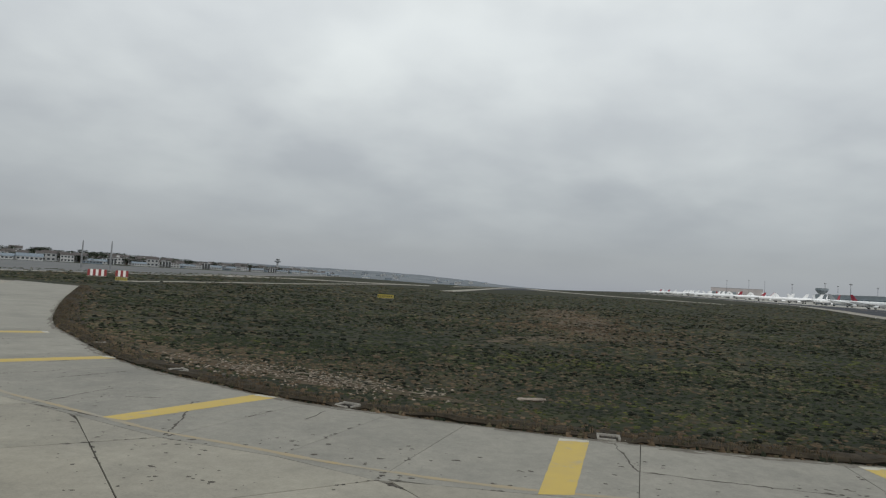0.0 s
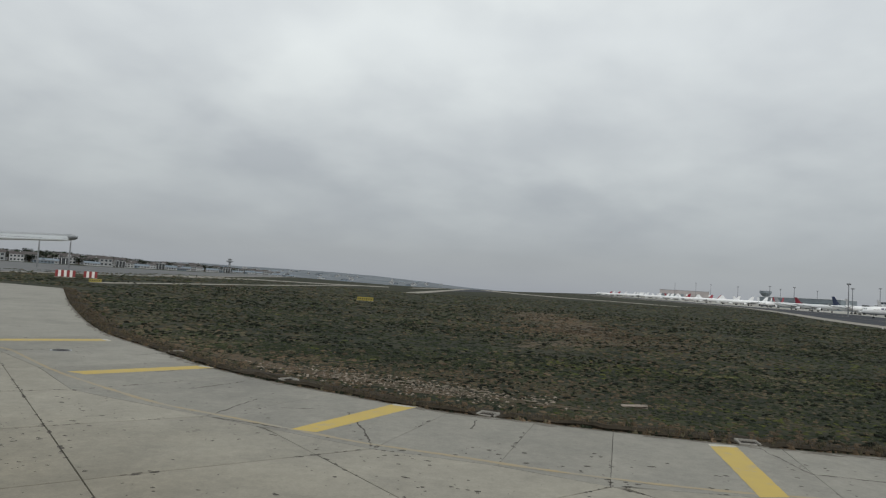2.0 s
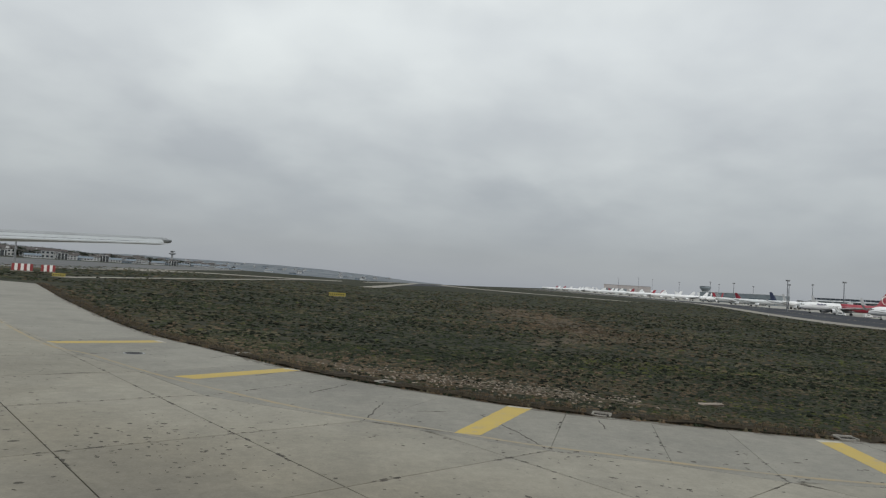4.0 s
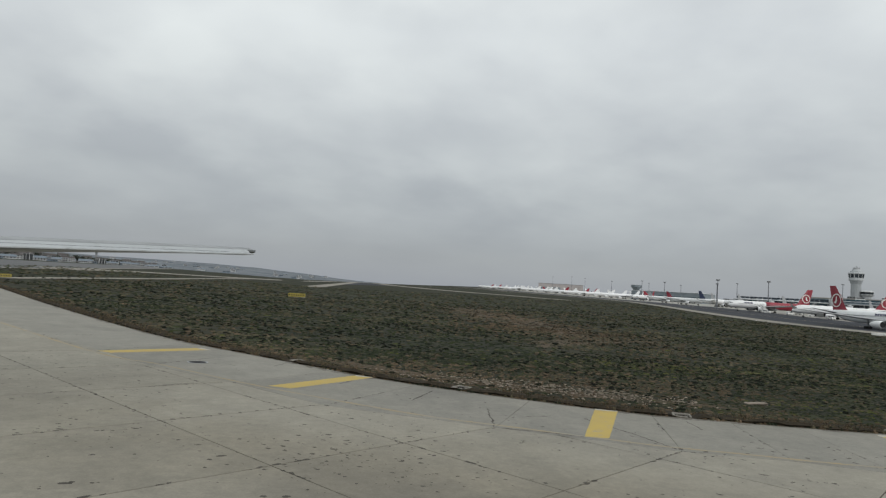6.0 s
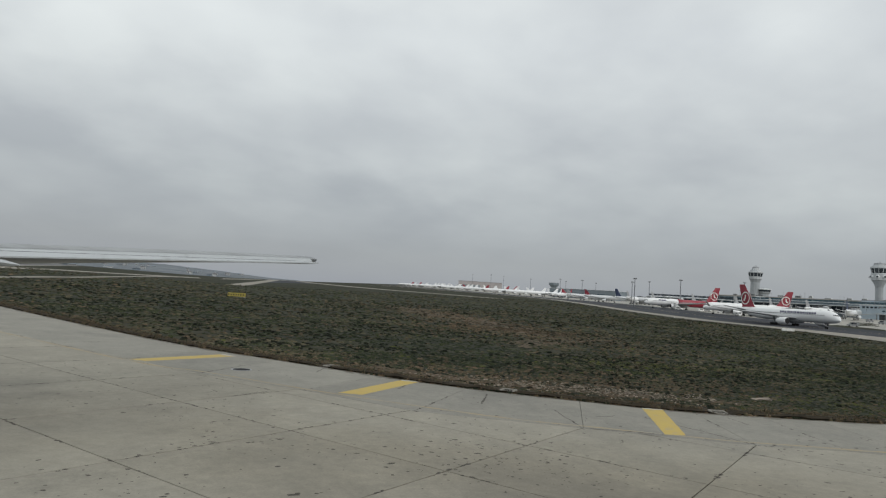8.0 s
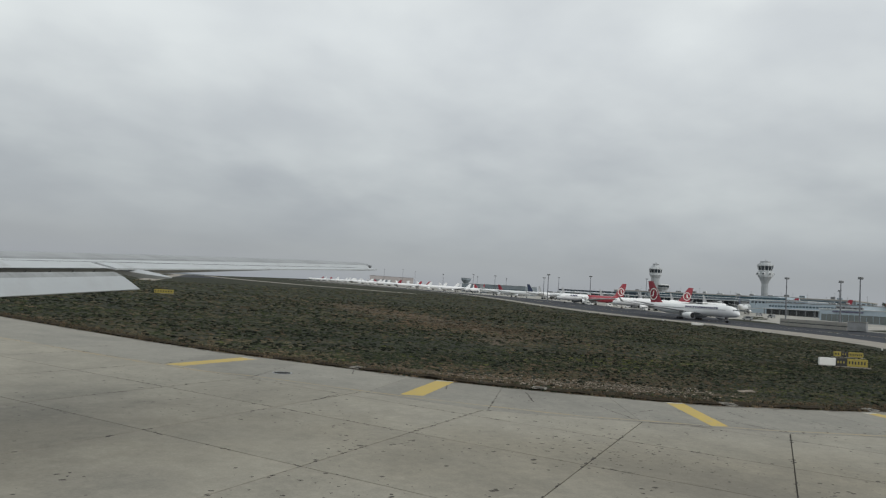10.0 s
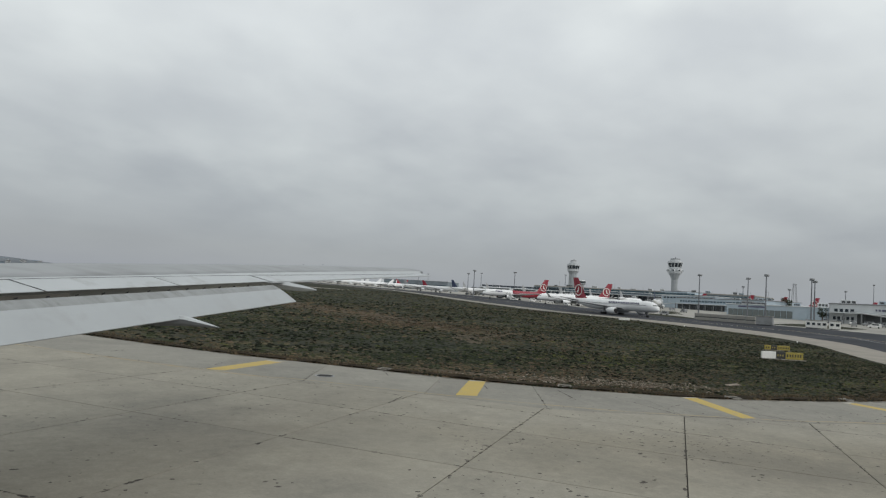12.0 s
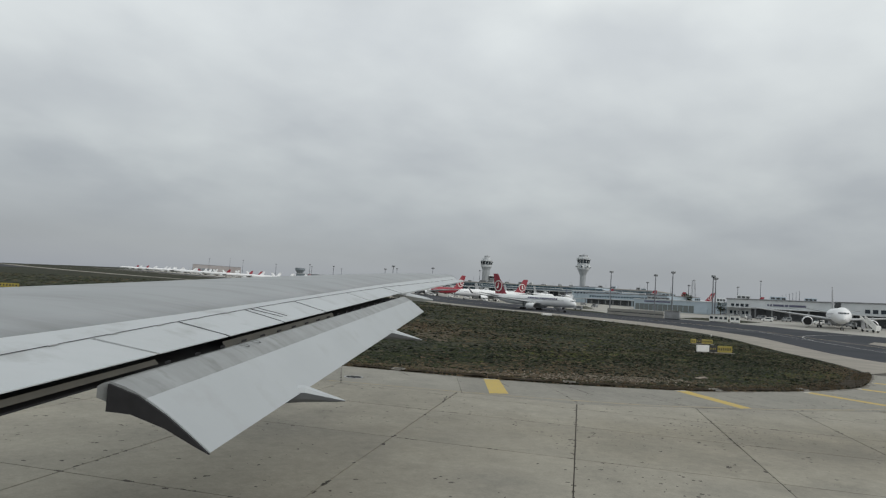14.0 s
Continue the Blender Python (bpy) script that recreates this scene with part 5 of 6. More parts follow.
def blast_wall(a, b, h, label):
    A, B = Vector(a), Vector(b)
    n = 7
    w = tagged(empty("blast_wall", pose(a[0], a[1], height(*a), 0, 0, math.degrees(math.atan2(B.y - A.y, B.x - A.x)))), label, "wall")
    L = (B - A).length
    for i in range(n):
        part("panel", box(L * i / n + 0.06, L * (i + 1) / n - 0.06, -0.2, 0.2, h * 0.55, h, 0.05), APRON, w)
        part("lower_panel", box(L * i / n + 0.06, L * (i + 1) / n - 0.06, -0.25, 0.25, 0, h * 0.42, 0.05), APRON, w)
        part("post", box(L * i / n - 0.12, L * i / n + 0.12, -0.22, 0.22, 0, h), GREY_WALL, w)
    part("rail", box(0, L, -0.05, 0.05, h * 0.42, h * 0.55), DARK_WALL, w)
    return w


blast_wall((238, 184), (225, 148), 3.0, "pale concrete blast wall with a dark gap beside the taxiway")


def shed(name, label, x, y, rz, w, d, h, mat, cat, windows=0):
    s = tagged(empty(name, pose(x, y, height(x, y), 0, 0, rz)), label, cat)
    part("body", box(-w / 2, w / 2, -d / 2, d / 2, 0.3, h, 0.08), mat, s)
    part("base", box(-w / 2 + 0.2, w / 2 - 0.2, -d / 2 + 0.2, d / 2 - 0.2, 0, 0.3), DARK_WALL, s)
    part("roof", box(-w / 2 - 0.2, w / 2 + 0.2, -d / 2 - 0.2, d / 2 + 0.2, h, h + 0.2, 0.05), APRON, s)
    for i in range(windows):
        x0 = -w / 2 + w * (i + 0.2) / windows
        part("window", box(x0, x0 + w * 0.6 / windows, -d / 2 - 0.05, -d / 2 + 0.05, 1.3, 2.2), GLASS, s)
    return s


shed("utility_block", "dark grey utility enclosure beside the blast wall", 221, 142, -70, 6.0, 4, 3.6, GREY_WALL, "building")
for x, y, w in ((219.5, 121.5, 7.0), (217.6, 114.2, 3.6)):
    shed("site_trailer", "white site trailer with dark windows on the verge", x, y, -68, w, 2.6, 3.0, WHITE_PAINT, "trailer", 4 if w > 5 else 2)


def control_tower(x, y, top, label, shaft, neck, gallery, glass, roof, pods=0, annex=False):
    """shaft: (radius, height) pairs; neck, gallery, glass and roof: radius and height pairs from below to above, all heights as shares of the whole."""
    z0 = height(x, y)
    h = top - z0
    rise = lambda pairs: [(r, k * h) for r, k in pairs]
    t = tagged(empty("control_tower", pose(x, y, z0)), label, "control tower")
    part("shaft", lathe(rise(shaft), 12), TOWER_WALL, t)
    part("neck", lathe(rise(neck), 12), TOWER_WALL, t)
    part("gallery", lathe(rise(gallery), 12), TOWER_PALE, t)
    (g0, k0), (_, k1) = gallery[1], gallery[2]
    for i in range(pods):
        a = 2 * math.pi * (i + 0.5) / pods
        c = ((g0 - 0.3) * math.cos(a), (g0 - 0.3) * math.sin(a), h * (k0 + k1) / 2)
        pod = part("pod", lathe([(0.4, -1.6), (1.3, -1.2), (1.7, 0.0), (1.3, 1.2), (0.4, 1.6)], 10, at=c), PALE_WALL, t, "round pale pod on the gallery")
        b = box(-0.12, 0.12, -0.75, 0.75, -0.75, 0.75, 0.05)
        bmesh.ops.transform(b, matrix=Matrix.Rotation(a, 4, "Z") @ Matrix.Translation((g0 + 1.3, 0, h * (k0 + k1) / 2)), verts=b.verts)
        part("pod_window", b, GLASS, pod)
    (w0, k0), (w1, k1) = glass
    part("cab_glass", lathe(rise(glass), 12), GLASS, t, "dark slanted cab glazing")
    for i in range(12):
        a = 2 * math.pi * i / 12
        b = box(-0.12, 0.12, -0.16, 0.16, h * k0, h * k1)
        for v in b.verts:
            v.co.x += 0.05 + (w0 if v.co.z < h * (k0 + k1) / 2 else w1)
        bmesh.ops.transform(b, matrix=Matrix.Rotation(a, 4, "Z"), verts=b.verts)
        part("mullion", b, PALE_WALL, t)
    part("cab_roof", lathe(rise(roof), 12), TOWER_PALE, t)
    rr, kr = roof[-1]
    part("railing", lathe([(rr * 0.9, kr * h), (rr * 0.9, kr * h + 1.0), (rr * 0.82, kr * h + 1.0), (rr * 0.82, kr * h)], 12), STEEL, t)
    part("antenna", lathe([(0.25, kr * h - 0.2), (0.16, h)], 6), STEEL, t)
    for dx, dy, tall in ((1.4, 0.6, 2.6), (-1.2, 0.9, 2.0), (0.3, -1.5, 1.7)):
        part("aerial", lathe([(0.14, kr * h - 0.2), (0.1, kr * h + tall)], 6, at=(dx, dy, 0)), STEEL, t)
    if annex:
        part("annex", lathe([(4.6, 0), (4.6, h * 0.37), (6.2, h * 0.40), (6.4, h * 0.42)], 10, at=(6.2, -6.4, 0)), TOWER_WALL, t)
        part("annex_glass", lathe([(6.0, h * 0.42), (6.6, h * 0.465)], 10, at=(6.2, -6.4, 0)), GLASS, t)
        part("annex_roof", lathe([(6.9, h * 0.465), (6.9, h * 0.48), (4.0, h * 0.495)], 10, at=(6.2, -6.4, 0)), PALE_WALL, t)
    return t


control_tower(545, 543, 57.0, "white airport control tower with a lower second cab", ((5.0, 0), (4.7, 0.62)), ((4.7, 0.62), (6.0, 0.69)),
              ((5.8, 0.69), (6.7, 0.695), (6.7, 0.745), (6.3, 0.75)), ((6.6, 0.75), (7.3, 0.83)), ((7.5, 0.83), (7.5, 0.852), (5.8, 0.862), (5.5, 0.895), (4.1, 0.90), (3.7, 0.94)), annex=True)
control_tower(536, 400, 57.5, "pale concrete control tower with a flared glazed cab", ((3.5, 0), (3.0, 0.3), (3.0, 0.53)), ((3.0, 0.53), (3.7, 0.57), (5.5, 0.65)),
              ((5.5, 0.65), (6.4, 0.66), (6.4, 0.775), (5.8, 0.785)), ((5.7, 0.785), (6.9, 0.87)), ((7.2, 0.87), (7.2, 0.90), (5.3, 0.91), (5.0, 0.94)), pods=8)


def light_mast(x, y, top, label="tall grey apron floodlight mast", heads=1):
    z0 = height(x, y)
    h = top - z0
    m = tagged(empty("floodlight_mast", pose(x, y, z0)), label, "mast", group="apron floodlight masts")
    part("pole", lathe([(0.36, 0), (0.29, h * 0.5), (0.2, h - 0.4)], 8), MAST_STEEL, m)
    part("platform", box(-1.0, 1.0, -0.6, 0.6, h - 0.7, h - 0.4, 0.05), MAST_STEEL, m)
    for i in range(4):
        part("floodlight", box(-1.05 + 0.56 * i, -0.65 + 0.56 * i, -0.8, 0.5, h - 0.4, h + 0.25, 0.05), GREY_WALL, m, "floodlight head")
    return m


for x, y, top in ((268, 201.5, 24.0), (269, 176, 22.8), (246, 155, 23.1), (253.2, 139, 22.1), (258.2, 140, 21.4), (258, 373, 23.9), (296, 372, 25.3), (407, 256, 24.6), (430, 235, 24.5),
                  (470, 215, 26.0), (330, 470, 25.5), (372, 610, 29.0), (400, 700, 32.0), (455, 470, 33.0), (420, 560, 31.0), (560, 1320, 50.0), (590, 1290, 52.0), (640, 1330, 52.0), (610, 250, 38.0),
                  (520, 880, 36.0), (470, 900, 36.0), (540, 830, 35.0)):
    light_mast(x, y, top)


def lattice_mast(x, y, h, w, label, mats):
    m = tagged(empty("lattice_mast", pose(x, y, height(x, y))), label, "mast")
    n = 8
    for i in range(n):
        z0, z1 = h * i / n, h * (i + 1) / n
        w0, w1 = w * (1 - 0.6 * i / n), w * (1 - 0.6 * (i + 1) / n)
        mat = mats[i % len(mats)]
        for sx in (-1, 1):
            for sy in (-1, 1):
                part("leg", loft([[(sx * w0 + dx, sy * w0 + dy, z0) for dx, dy in ((-.09, -.09), (.09, -.09), (.09, .09), (-.09, .09))],
                                  [(sx * w1 + dx, sy * w1 + dy, z1) for dx, dy in ((-.09, -.09), (.09, -.09), (.09, .09), (-.09, .09))]]), mat, m)
        for sy in (-1, 1):
            for sx in (-1, 1):
                part("brace", loft([[(sx * w0, sy * w0, z0), (sx * (w0 - .12), sy * w0, z0), (sx * (w0 - .12), sy * w0 + .1, z0)],
                                    [(-sx * w1, sy * w1, z1), (-sx * (w1 - .12), sy * w1, z1), (-sx * (w1 - .12), sy * w1 + .1, z1)]]), mat, m)
    part("head", box(-w * 0.5, w * 0.5, -w * 0.5, w * 0.5, h, h + 0.5), STEEL, m)
    return m


lattice_mast(421.7, 227.5, 20.5, 1.8, "grey steel lattice mast behind the hangar", (STEEL,))

# funnel-shaped tower on the far apron
funnel = tagged(empty("funnel_tower", pose(492, 868, height(492, 868))), "grey funnel-shaped tower on a narrow stem", "tower")
part("stem", lathe([(2.6, 0), (2.2, 12.2)], 10), GREY_WALL, funnel)
part("funnel", lathe([(2.8, 12.0), (7.6, 17.6), (7.6, 20.0), (7.0, 20.0)], 16), TERMINAL_WALL, funnel)
part("rim", lathe([(7.0, 20.0), (7.4, 20.4), (6.8, 20.4)], 16), GREY_WALL, funnel)


# ---------------------------------------------------------------- signs and markers
def guidance_sign(x, y, rz, panels, label, h=1.0, lift=0.28):
    """panels: (width, material, bars) from one end to the other."""
    s = tagged(empty("taxiway_sign", pose(x, y, height(x, y), 0, 0, rz)), label, "sign", group="taxiway guidance signs")
    px = 0.0
    for w, mat, bars in panels:
        p = part("panel", box(px, px + w - 0.04, -0.13, 0.13, lift, lift + h, 0.025), mat, s)
        if bars:
            n, bm_mat = bars
            for i in range(n):
                bw = (w - 0.3) / n
                fill, low = (0.5, 0.3) if mat is SIGN_YELLOW else (0.4, 0.36)
                part("letter_bar", box(px + 0.15 + bw * i, px + 0.15 + bw * (i + fill), -0.145, -0.12, lift + h * low, lift + h * (1 - low)), bm_mat, p, "plain lettering bar")
        for lx in (px + 0.15, px + w - 0.25):
            part("leg", box(lx, lx + 0.08, -0.05, 0.05, 0, lift + 0.02), STEEL, s)
        px += w
    part("footing", box(-0.2, px + 0.2, -0.4, 0.4, -0.05, 0.05), SHOULDER, s)
    return s


guidance_sign(41.8, 48.1, -28, ((2.0, WHITE_PAINT, None), (1.35, BLACK_PAINT, (3, SIGN_YELLOW)), (2.5, SIGN_YELLOW, (6, BLACK_PAINT))), "taxiway sign with blank white back, black and yellow panels", 0.88, 0.1)
guidance_sign(65.6, 60.2, -28, ((1.1, SIGN_YELLOW, (2, BLACK_PAINT)), (1.1, BLACK_PAINT, (2, SIGN_YELLOW)), (2.3, SIGN_YELLOW, (7, BLACK_PAINT))), "yellow taxiway sign with a black middle panel", 0.72, 0.12)
guidance_sign(-77.5, 157.8, 24, ((2.6, SIGN_YELLOW, (5, BLACK_PAINT)),), "small yellow taxiway sign in the grass", 0.7, 0.15)
guidance_sign(-17.2, 177.5, -10, ((4.4, SIGN_YELLOW, (7, BLACK_PAINT)),), "long yellow taxiway sign in the grass", 0.9, 0.15)


def edge_light(x, y, label="small pale taxiway edge light on a stub"):
    e = tagged(empty("edge_light", pose(x, y, height(x, y))), label, "edge light", group="taxiway edge lights")
    part("stub", lathe([(0.11, 0), (0.09, 0.22)], 8), WHITE_PAINT, e)
    part("lens", lathe([(0.10, 0.22), (0.13, 0.31), (0.06, 0.38)], 8), WHITE_PAINT, e)


for k in range(14, 120, 9):
    p = FE[k]
    edge_light(p[0] - 2.0, p[1] + 1.0)
block = tagged(empty("concrete_block", pose(146, 152, height(146, 152), 0, 0, -40)), "low white concrete block at the grass edge", "block")
part("slab_top", box(-1.7, 1.7, -0.9, 0.9, 0, 0.7, 0.06), WHITE_PAINT, block)

# grass islands between the asphalt and the apron
for near_side, far_side in (([(238, 150), (232, 136), (225, 121), (230, 114)], [(258, 149), (263, 139), (256, 126), (246, 114)]), ([(240, 216), (236, 200), (238, 188)], [(262, 226), (256, 202), (243, 186)])):
    tagged(part("grass_island", between(even(curve_through(near_side, 3), 14), even(curve_through(far_side, 3), 14), 0.10, 4), SOIL), "small grass island at the apron's edge", "grass", kind="structure")


# ---------------------------------------------------------------- vehicles on the apron
def service_van(label, body_mat, length=4.8, h=2.0):
    v = tagged(empty("service_van"), label, "vehicle", group="apron service vehicles")
    w = 0.95
    rings = []
    for x, z in ((-length / 2, h * 0.9), (-length / 2 + 0.15, h), (length * 0.18, h), (length * 0.32, h * 0.62), (length / 2 - 0.05, h * 0.52), (length / 2, h * 0.35)):
        rings.append([(x, -w, 0.35), (x, w, 0.35), (x, w * 0.92, z), (x, -w * 0.92, z)])
    part("body", loft(rings), body_mat, v)
    part("windscreen", loft([[(length * 0.19, -w * 0.8, h * 0.97), (length * 0.19, w * 0.8, h * 0.97), (length * 0.2, w * 0.8, h * 0.99)], [(length * 0.325, -w * 0.85, h * 0.66), (length * 0.325, w * 0.85, h * 0.66), (length * 0.335, w * 0.85, h * 0.68)]]), GLASS, v)
    for s in (-1, 1):
        part("side_glass", box(-length * 0.3, length * 0.18, s * w * 0.96 - 0.03, s * w * 0.96 + 0.03, h * 0.6, h * 0.86), GLASS, v)
        for x in (-length * 0.3, length * 0.3):
            part("tyre", wheel(x, s * w * 0.9, 0.33, 0.33, 0.22), RUBBER, v)
    return v


van = service_van("white service van on the apron", WHITE_PAINT)
stand(van, 262, 118, 110)
dark_van = service_van("dark grey van parked by the loading bay", GREY_WALL)
stand(dark_van, 268, 128, 20)
rng = random.Random(5)
for i in range(15):
    t = i / 14
    x, y = 292 - 44 * t - 5, 150 - 100 * t - 1
    copy_thing(van if rng.random() < 0.25 else dark_van, pose(x + 2 + rng.uniform(-1.5, 1.5), y, height(x + 2, y) + 0.06, 0, 0, rng.uniform(150, 210)))
for x, y in ((300, 350), (285, 340), (292, 330), (278, 352), (310, 318), (268, 292), (283, 296), (330, 300), (345, 270), (258, 215), (262, 240), (300, 262), (322, 246)):
    copy_thing(van if rng.random() < 0.7 else dark_van, pose(x, y, height(x, y) + 0.06, 0, 0, rng.uniform(0, 360)))


def boarding_stairs(x, y, heading):
    s = tagged(empty("boarding_stairs", pose(x, y, height(x, y) + 0.06, 0, 0, heading)), "white mobile boarding stairs truck", "vehicle")
    part("chassis", box(-3.4, 3.4, -1.0, 1.0, 0.5, 0.9, 0.05), WHITE_PAINT, s)
    part("cab", box(-3.5, -1.9, -1.0, 1.0, 0.9, 2.2, 0.1), WHITE_PAINT, s)
    for sy in (-1, 1):
        part("stringer", loft([[(-2.6, sy * 0.85, 0.9), (-2.6, sy * 0.95, 0.9), (-2.6, sy * 0.95, 1.9), (-2.6, sy * 0.85, 1.9)], [(3.4, sy * 0.85, 4.4), (3.4, sy * 0.95, 4.4), (3.4, sy * 0.95, 5.5), (3.4, sy * 0.85, 5.5)]]), WHITE_PAINT, s)
        for x0 in (-2.4, 2.2):
            part("tyre", wheel(x0, sy * 0.9, 0.45, 0.45, 0.3), RUBBER, s)
    for i in range(14):
        t = i / 14
        part("tread", box(-2.6 + 6 * t, -2.6 + 6 * t + 0.4, -0.85, 0.85, 0.95 + 3.5 * t, 1.03 + 3.5 * t), STEEL, s)
    part("landing", box(3.3, 4.9, -0.95, 0.95, 4.4, 4.5), STEEL, s)
    part("prop", box(2.9, 3.1, -0.7, 0.7, 0.8, 4.4), STEEL, s)
    return s


boarding_stairs(208, 66, 55)
boarding_stairs(284, 362, 80)


# ---------------------------------------------------------------- terminal clutter
def jet_bridge(x, y, rz, length):
    z = height(x, y)
    j = tagged(empty("jet_bridge", pose(x, y, z, 0, 0, rz)), "grey covered passenger boarding bridge at the terminal", "jet bridge", group="boarding bridges")
    part("tunnel", box(0, length, -1.5, 1.5, 4.2, 7.0, 0.15), GREY_WALL, j)
    part("tunnel_window", box(0.5, length - 0.5, -1.56, -1.46, 5.2, 6.3), GLASS, j)
    part("rotunda", lathe([(2.2, 0), (2.2, 7.6), (0.5, 8.0)], 10, at=(0, 0, 0)), PALE_WALL, j)
    part("cab", box(length - 0.2, length + 3.2, -1.9, 1.9, 4.0, 7.3, 0.2), DARK_WALL, j)
    for s in (-1.2, 1.2):
        part("column", box(length * 0.75 - 0.25, length * 0.75 + 0.25, s - 0.2, s + 0.2, 0, 4.2), STEEL, j)
    return j


for x, y, rz in ((392, 520, 200), (402, 492, 198), (412, 466, 202), (424, 432, 200), (432, 402, 196), (440, 374, 200), (440, 344, 190), (438, 326, 192)):
    jet_bridge(x, y, rz, 20)


def roof_unit(x, y, z, w, d, h, rz, label="grey ventilation unit on the terminal roof", mat=PALE_WALL):
    u = tagged(empty("roof_unit", pose(x, y, z, 0, 0, rz)), label, "roof unit", group="roof units")
    part("casing", box(-w / 2, w / 2, -d / 2, d / 2, 0, h, 0.1), mat, u)
    for i in range(3):
        part("louvre", box(-w / 2 + w * (i + 0.15) / 3, -w / 2 + w * (i + 0.85) / 3, -d / 2 - 0.06, -d / 2 + 0.06, h * 0.25, h * 0.75), DARK_WALL, u)
    return u


rng = random.Random(17)
for a, b, z in (((400, 532), (432, 446), 16.0), ((434, 444), (452, 364), 18.0), ((452, 360), (450, 320), 17.5), ((510, 555), (566, 335), 23.4), ((408, 306), (368, 218), 14.7), ((340, 226), (306, 154), 11.2), ((304, 152), (284, 96), 13.4)):
    n = max(3, int((Vector(b) - Vector(a)).length / 16))
    for i in range(n):
        t = (i + rng.uniform(0.2, 0.8)) / n
        p = Vector(a).lerp(Vector(b), t) + Vector((rng.uniform(4, 11), rng.uniform(-2, 4)))
        roof_unit(p.x, p.y, z, rng.uniform(3, 8), rng.uniform(2.5, 4), rng.uniform(1.0, 2.4), -65 + rng.uniform(-8, 8), mat=rng.choice((PALE_WALL, GREY_WALL, BLUE_WALL)))
for i in range(6):
    t = i / 5
    x, y, tall = 310.8 + 2.3 * t, 128.4 - 7.1 * t, 2.6 + 2.7 * t
    pole = tagged(empty("roof_pole", pose(x, y, 13.4)), "slim lamp pole standing on the cargo roof", "pole", group="roof poles")
    part("shaft", lathe([(0.12, 0), (0.08, tall)], 6), MAST_STEEL, pole)
    part("arm", box(-0.9, 0.1, -0.08, 0.08, tall - 0.1, tall + 0.1), MAST_STEEL, pole)
for a, b, z, count in (((398, 528), (432, 446), 15.9, 9), ((436, 440), (452, 366), 17.9, 9), ((452, 358), (450, 322), 17.4, 5), ((412, 304), (372, 220), 14.7, 8), ((506, 552), (560, 336), 22.9, 12)):
    for i in range(count):
        p = Vector(a).lerp(Vector(b), (i + rng.random()) / count) + Vector((rng.uniform(2, 6), 0))
        tall = rng.uniform(2.5, 6.5)
        pole = tagged(empty("roof_pole", pose(p.x, p.y, z)), "slim aerial pole standing on a terminal roof", "pole", group="roof poles")
        part("shaft", lathe([(0.13, 0), (0.07, tall)], 6), STEEL, pole)
        part("crossbar", box(-0.6, 0.6, -0.06, 0.06, tall * 0.86, tall * 0.9), STEEL, pole)
badge = tagged(empty("wall_emblem", pose(278.3, 94.2, 11.4, 90, 0, -64)), "dark round plain emblem on the cargo wall", "emblem")
part("disc", lathe([(0.2, 0.35), (1.9, 0.35), (1.9, 0.5), (0.2, 0.5)], 20), GREY_WALL, badge)
part("ring", lathe([(1.55, 0.5), (1.9, 0.5), (1.9, 0.58), (1.55, 0.58)], 20), DARK_WALL, badge)
part("mark", lathe([(0.1, 0.5), (0.9, 0.5), (0.9, 0.6), (0.1, 0.6)], 7), DARK_WALL, badge)
gate = airliner("white airliner with a dull grey fin at a terminal gate", length=38, r=2.0, span=34, fin=11.0, nacelle=1.1, fin_mat=AIR_GREY, emblem=False, detail=1, winglet=None)
stand(gate, 388, 400, 25)
facade("terminal", "low blue-green glazed terminal pier far across the apron", (460, 826), (500, 727), 30, 22.6, TERMINAL_WALL, PALE_WALL, ((24, 0.01, 0.99, 2.5, 7.5, BLUEGLASS, 0.08),))
for x, y, hd, src in ((404, 474, 20, gate), (418, 440, 16, gate), (428, 410, 22, gate), (432, 380, 18, gate), (434, 348, 12, gate), (395, 498, 24, gate)):
    copy_thing(src, pose(x - 40, y - 14, height(x - 40, y - 14) + 0.06, 0, 0, hd))
navy = airliner("white airliner with a dark blue fin at a terminal gate", length=38, r=2.0, span=34, fin=12.0, nacelle=1.1, fin_mat=AIR_BLUE, emblem=False, detail=1, winglet=None)
stand(navy, 372, 300, 30)

# ---------------------------------------------------------------- runway and town beyond the wing side
near_line = curve_through([(-116, 30), (-114, 110), (-113, 170), (-113, 210), (-112, 273), (-116, 381), (-122, 520), (-128, 720), (-132, 1000), (-130, 1500)], 12)
far_line = curve_through([(-222, 110), (-212, 220), (-204, 305), (-199, 343), (-188, 378), (-181, 440), (-172, 524), (-166, 720), (-160, 1000), (-150, 1500)], 12)
nl, fl = even(near_line, 120), even(far_line, 120)
tagged(part("runway", between(nl, fl, 0.05, 8), RUNWAY), "wide grey asphalt runway", "runway", kind="structure")
tagged(part("runway_shoulder", ribbon(nl, 3.2, 0.07), SHOULDER), "pale strip along the runway's edge", "shoulder", kind="structure")
strips = (([(-115, 330), (-109, 375), (-94, 430), (-69, 480), (-40, 551), (20, 720), (94, 905)], 18), ([(2, 408), (33, 581), (94, 905)], 11),
          ([(176, 405), (150, 450), (115, 515), (102, 657), (101, 792), (94, 905), (111, 1340)], 12), ([(-76, 160), (-72, 212), (-65, 308), (-43, 497), (-20, 640)], 4),
          ([(98, 905), (150, 880), (205, 850), (250, 780), (285, 690)], 9))
for line, wide in strips:
    tagged(part("taxiway_strip", ribbon(curve_through(line, 10), wide, 0.06), SHOULDER), "pale concrete strip across the grass", "taxiway", kind="structure")
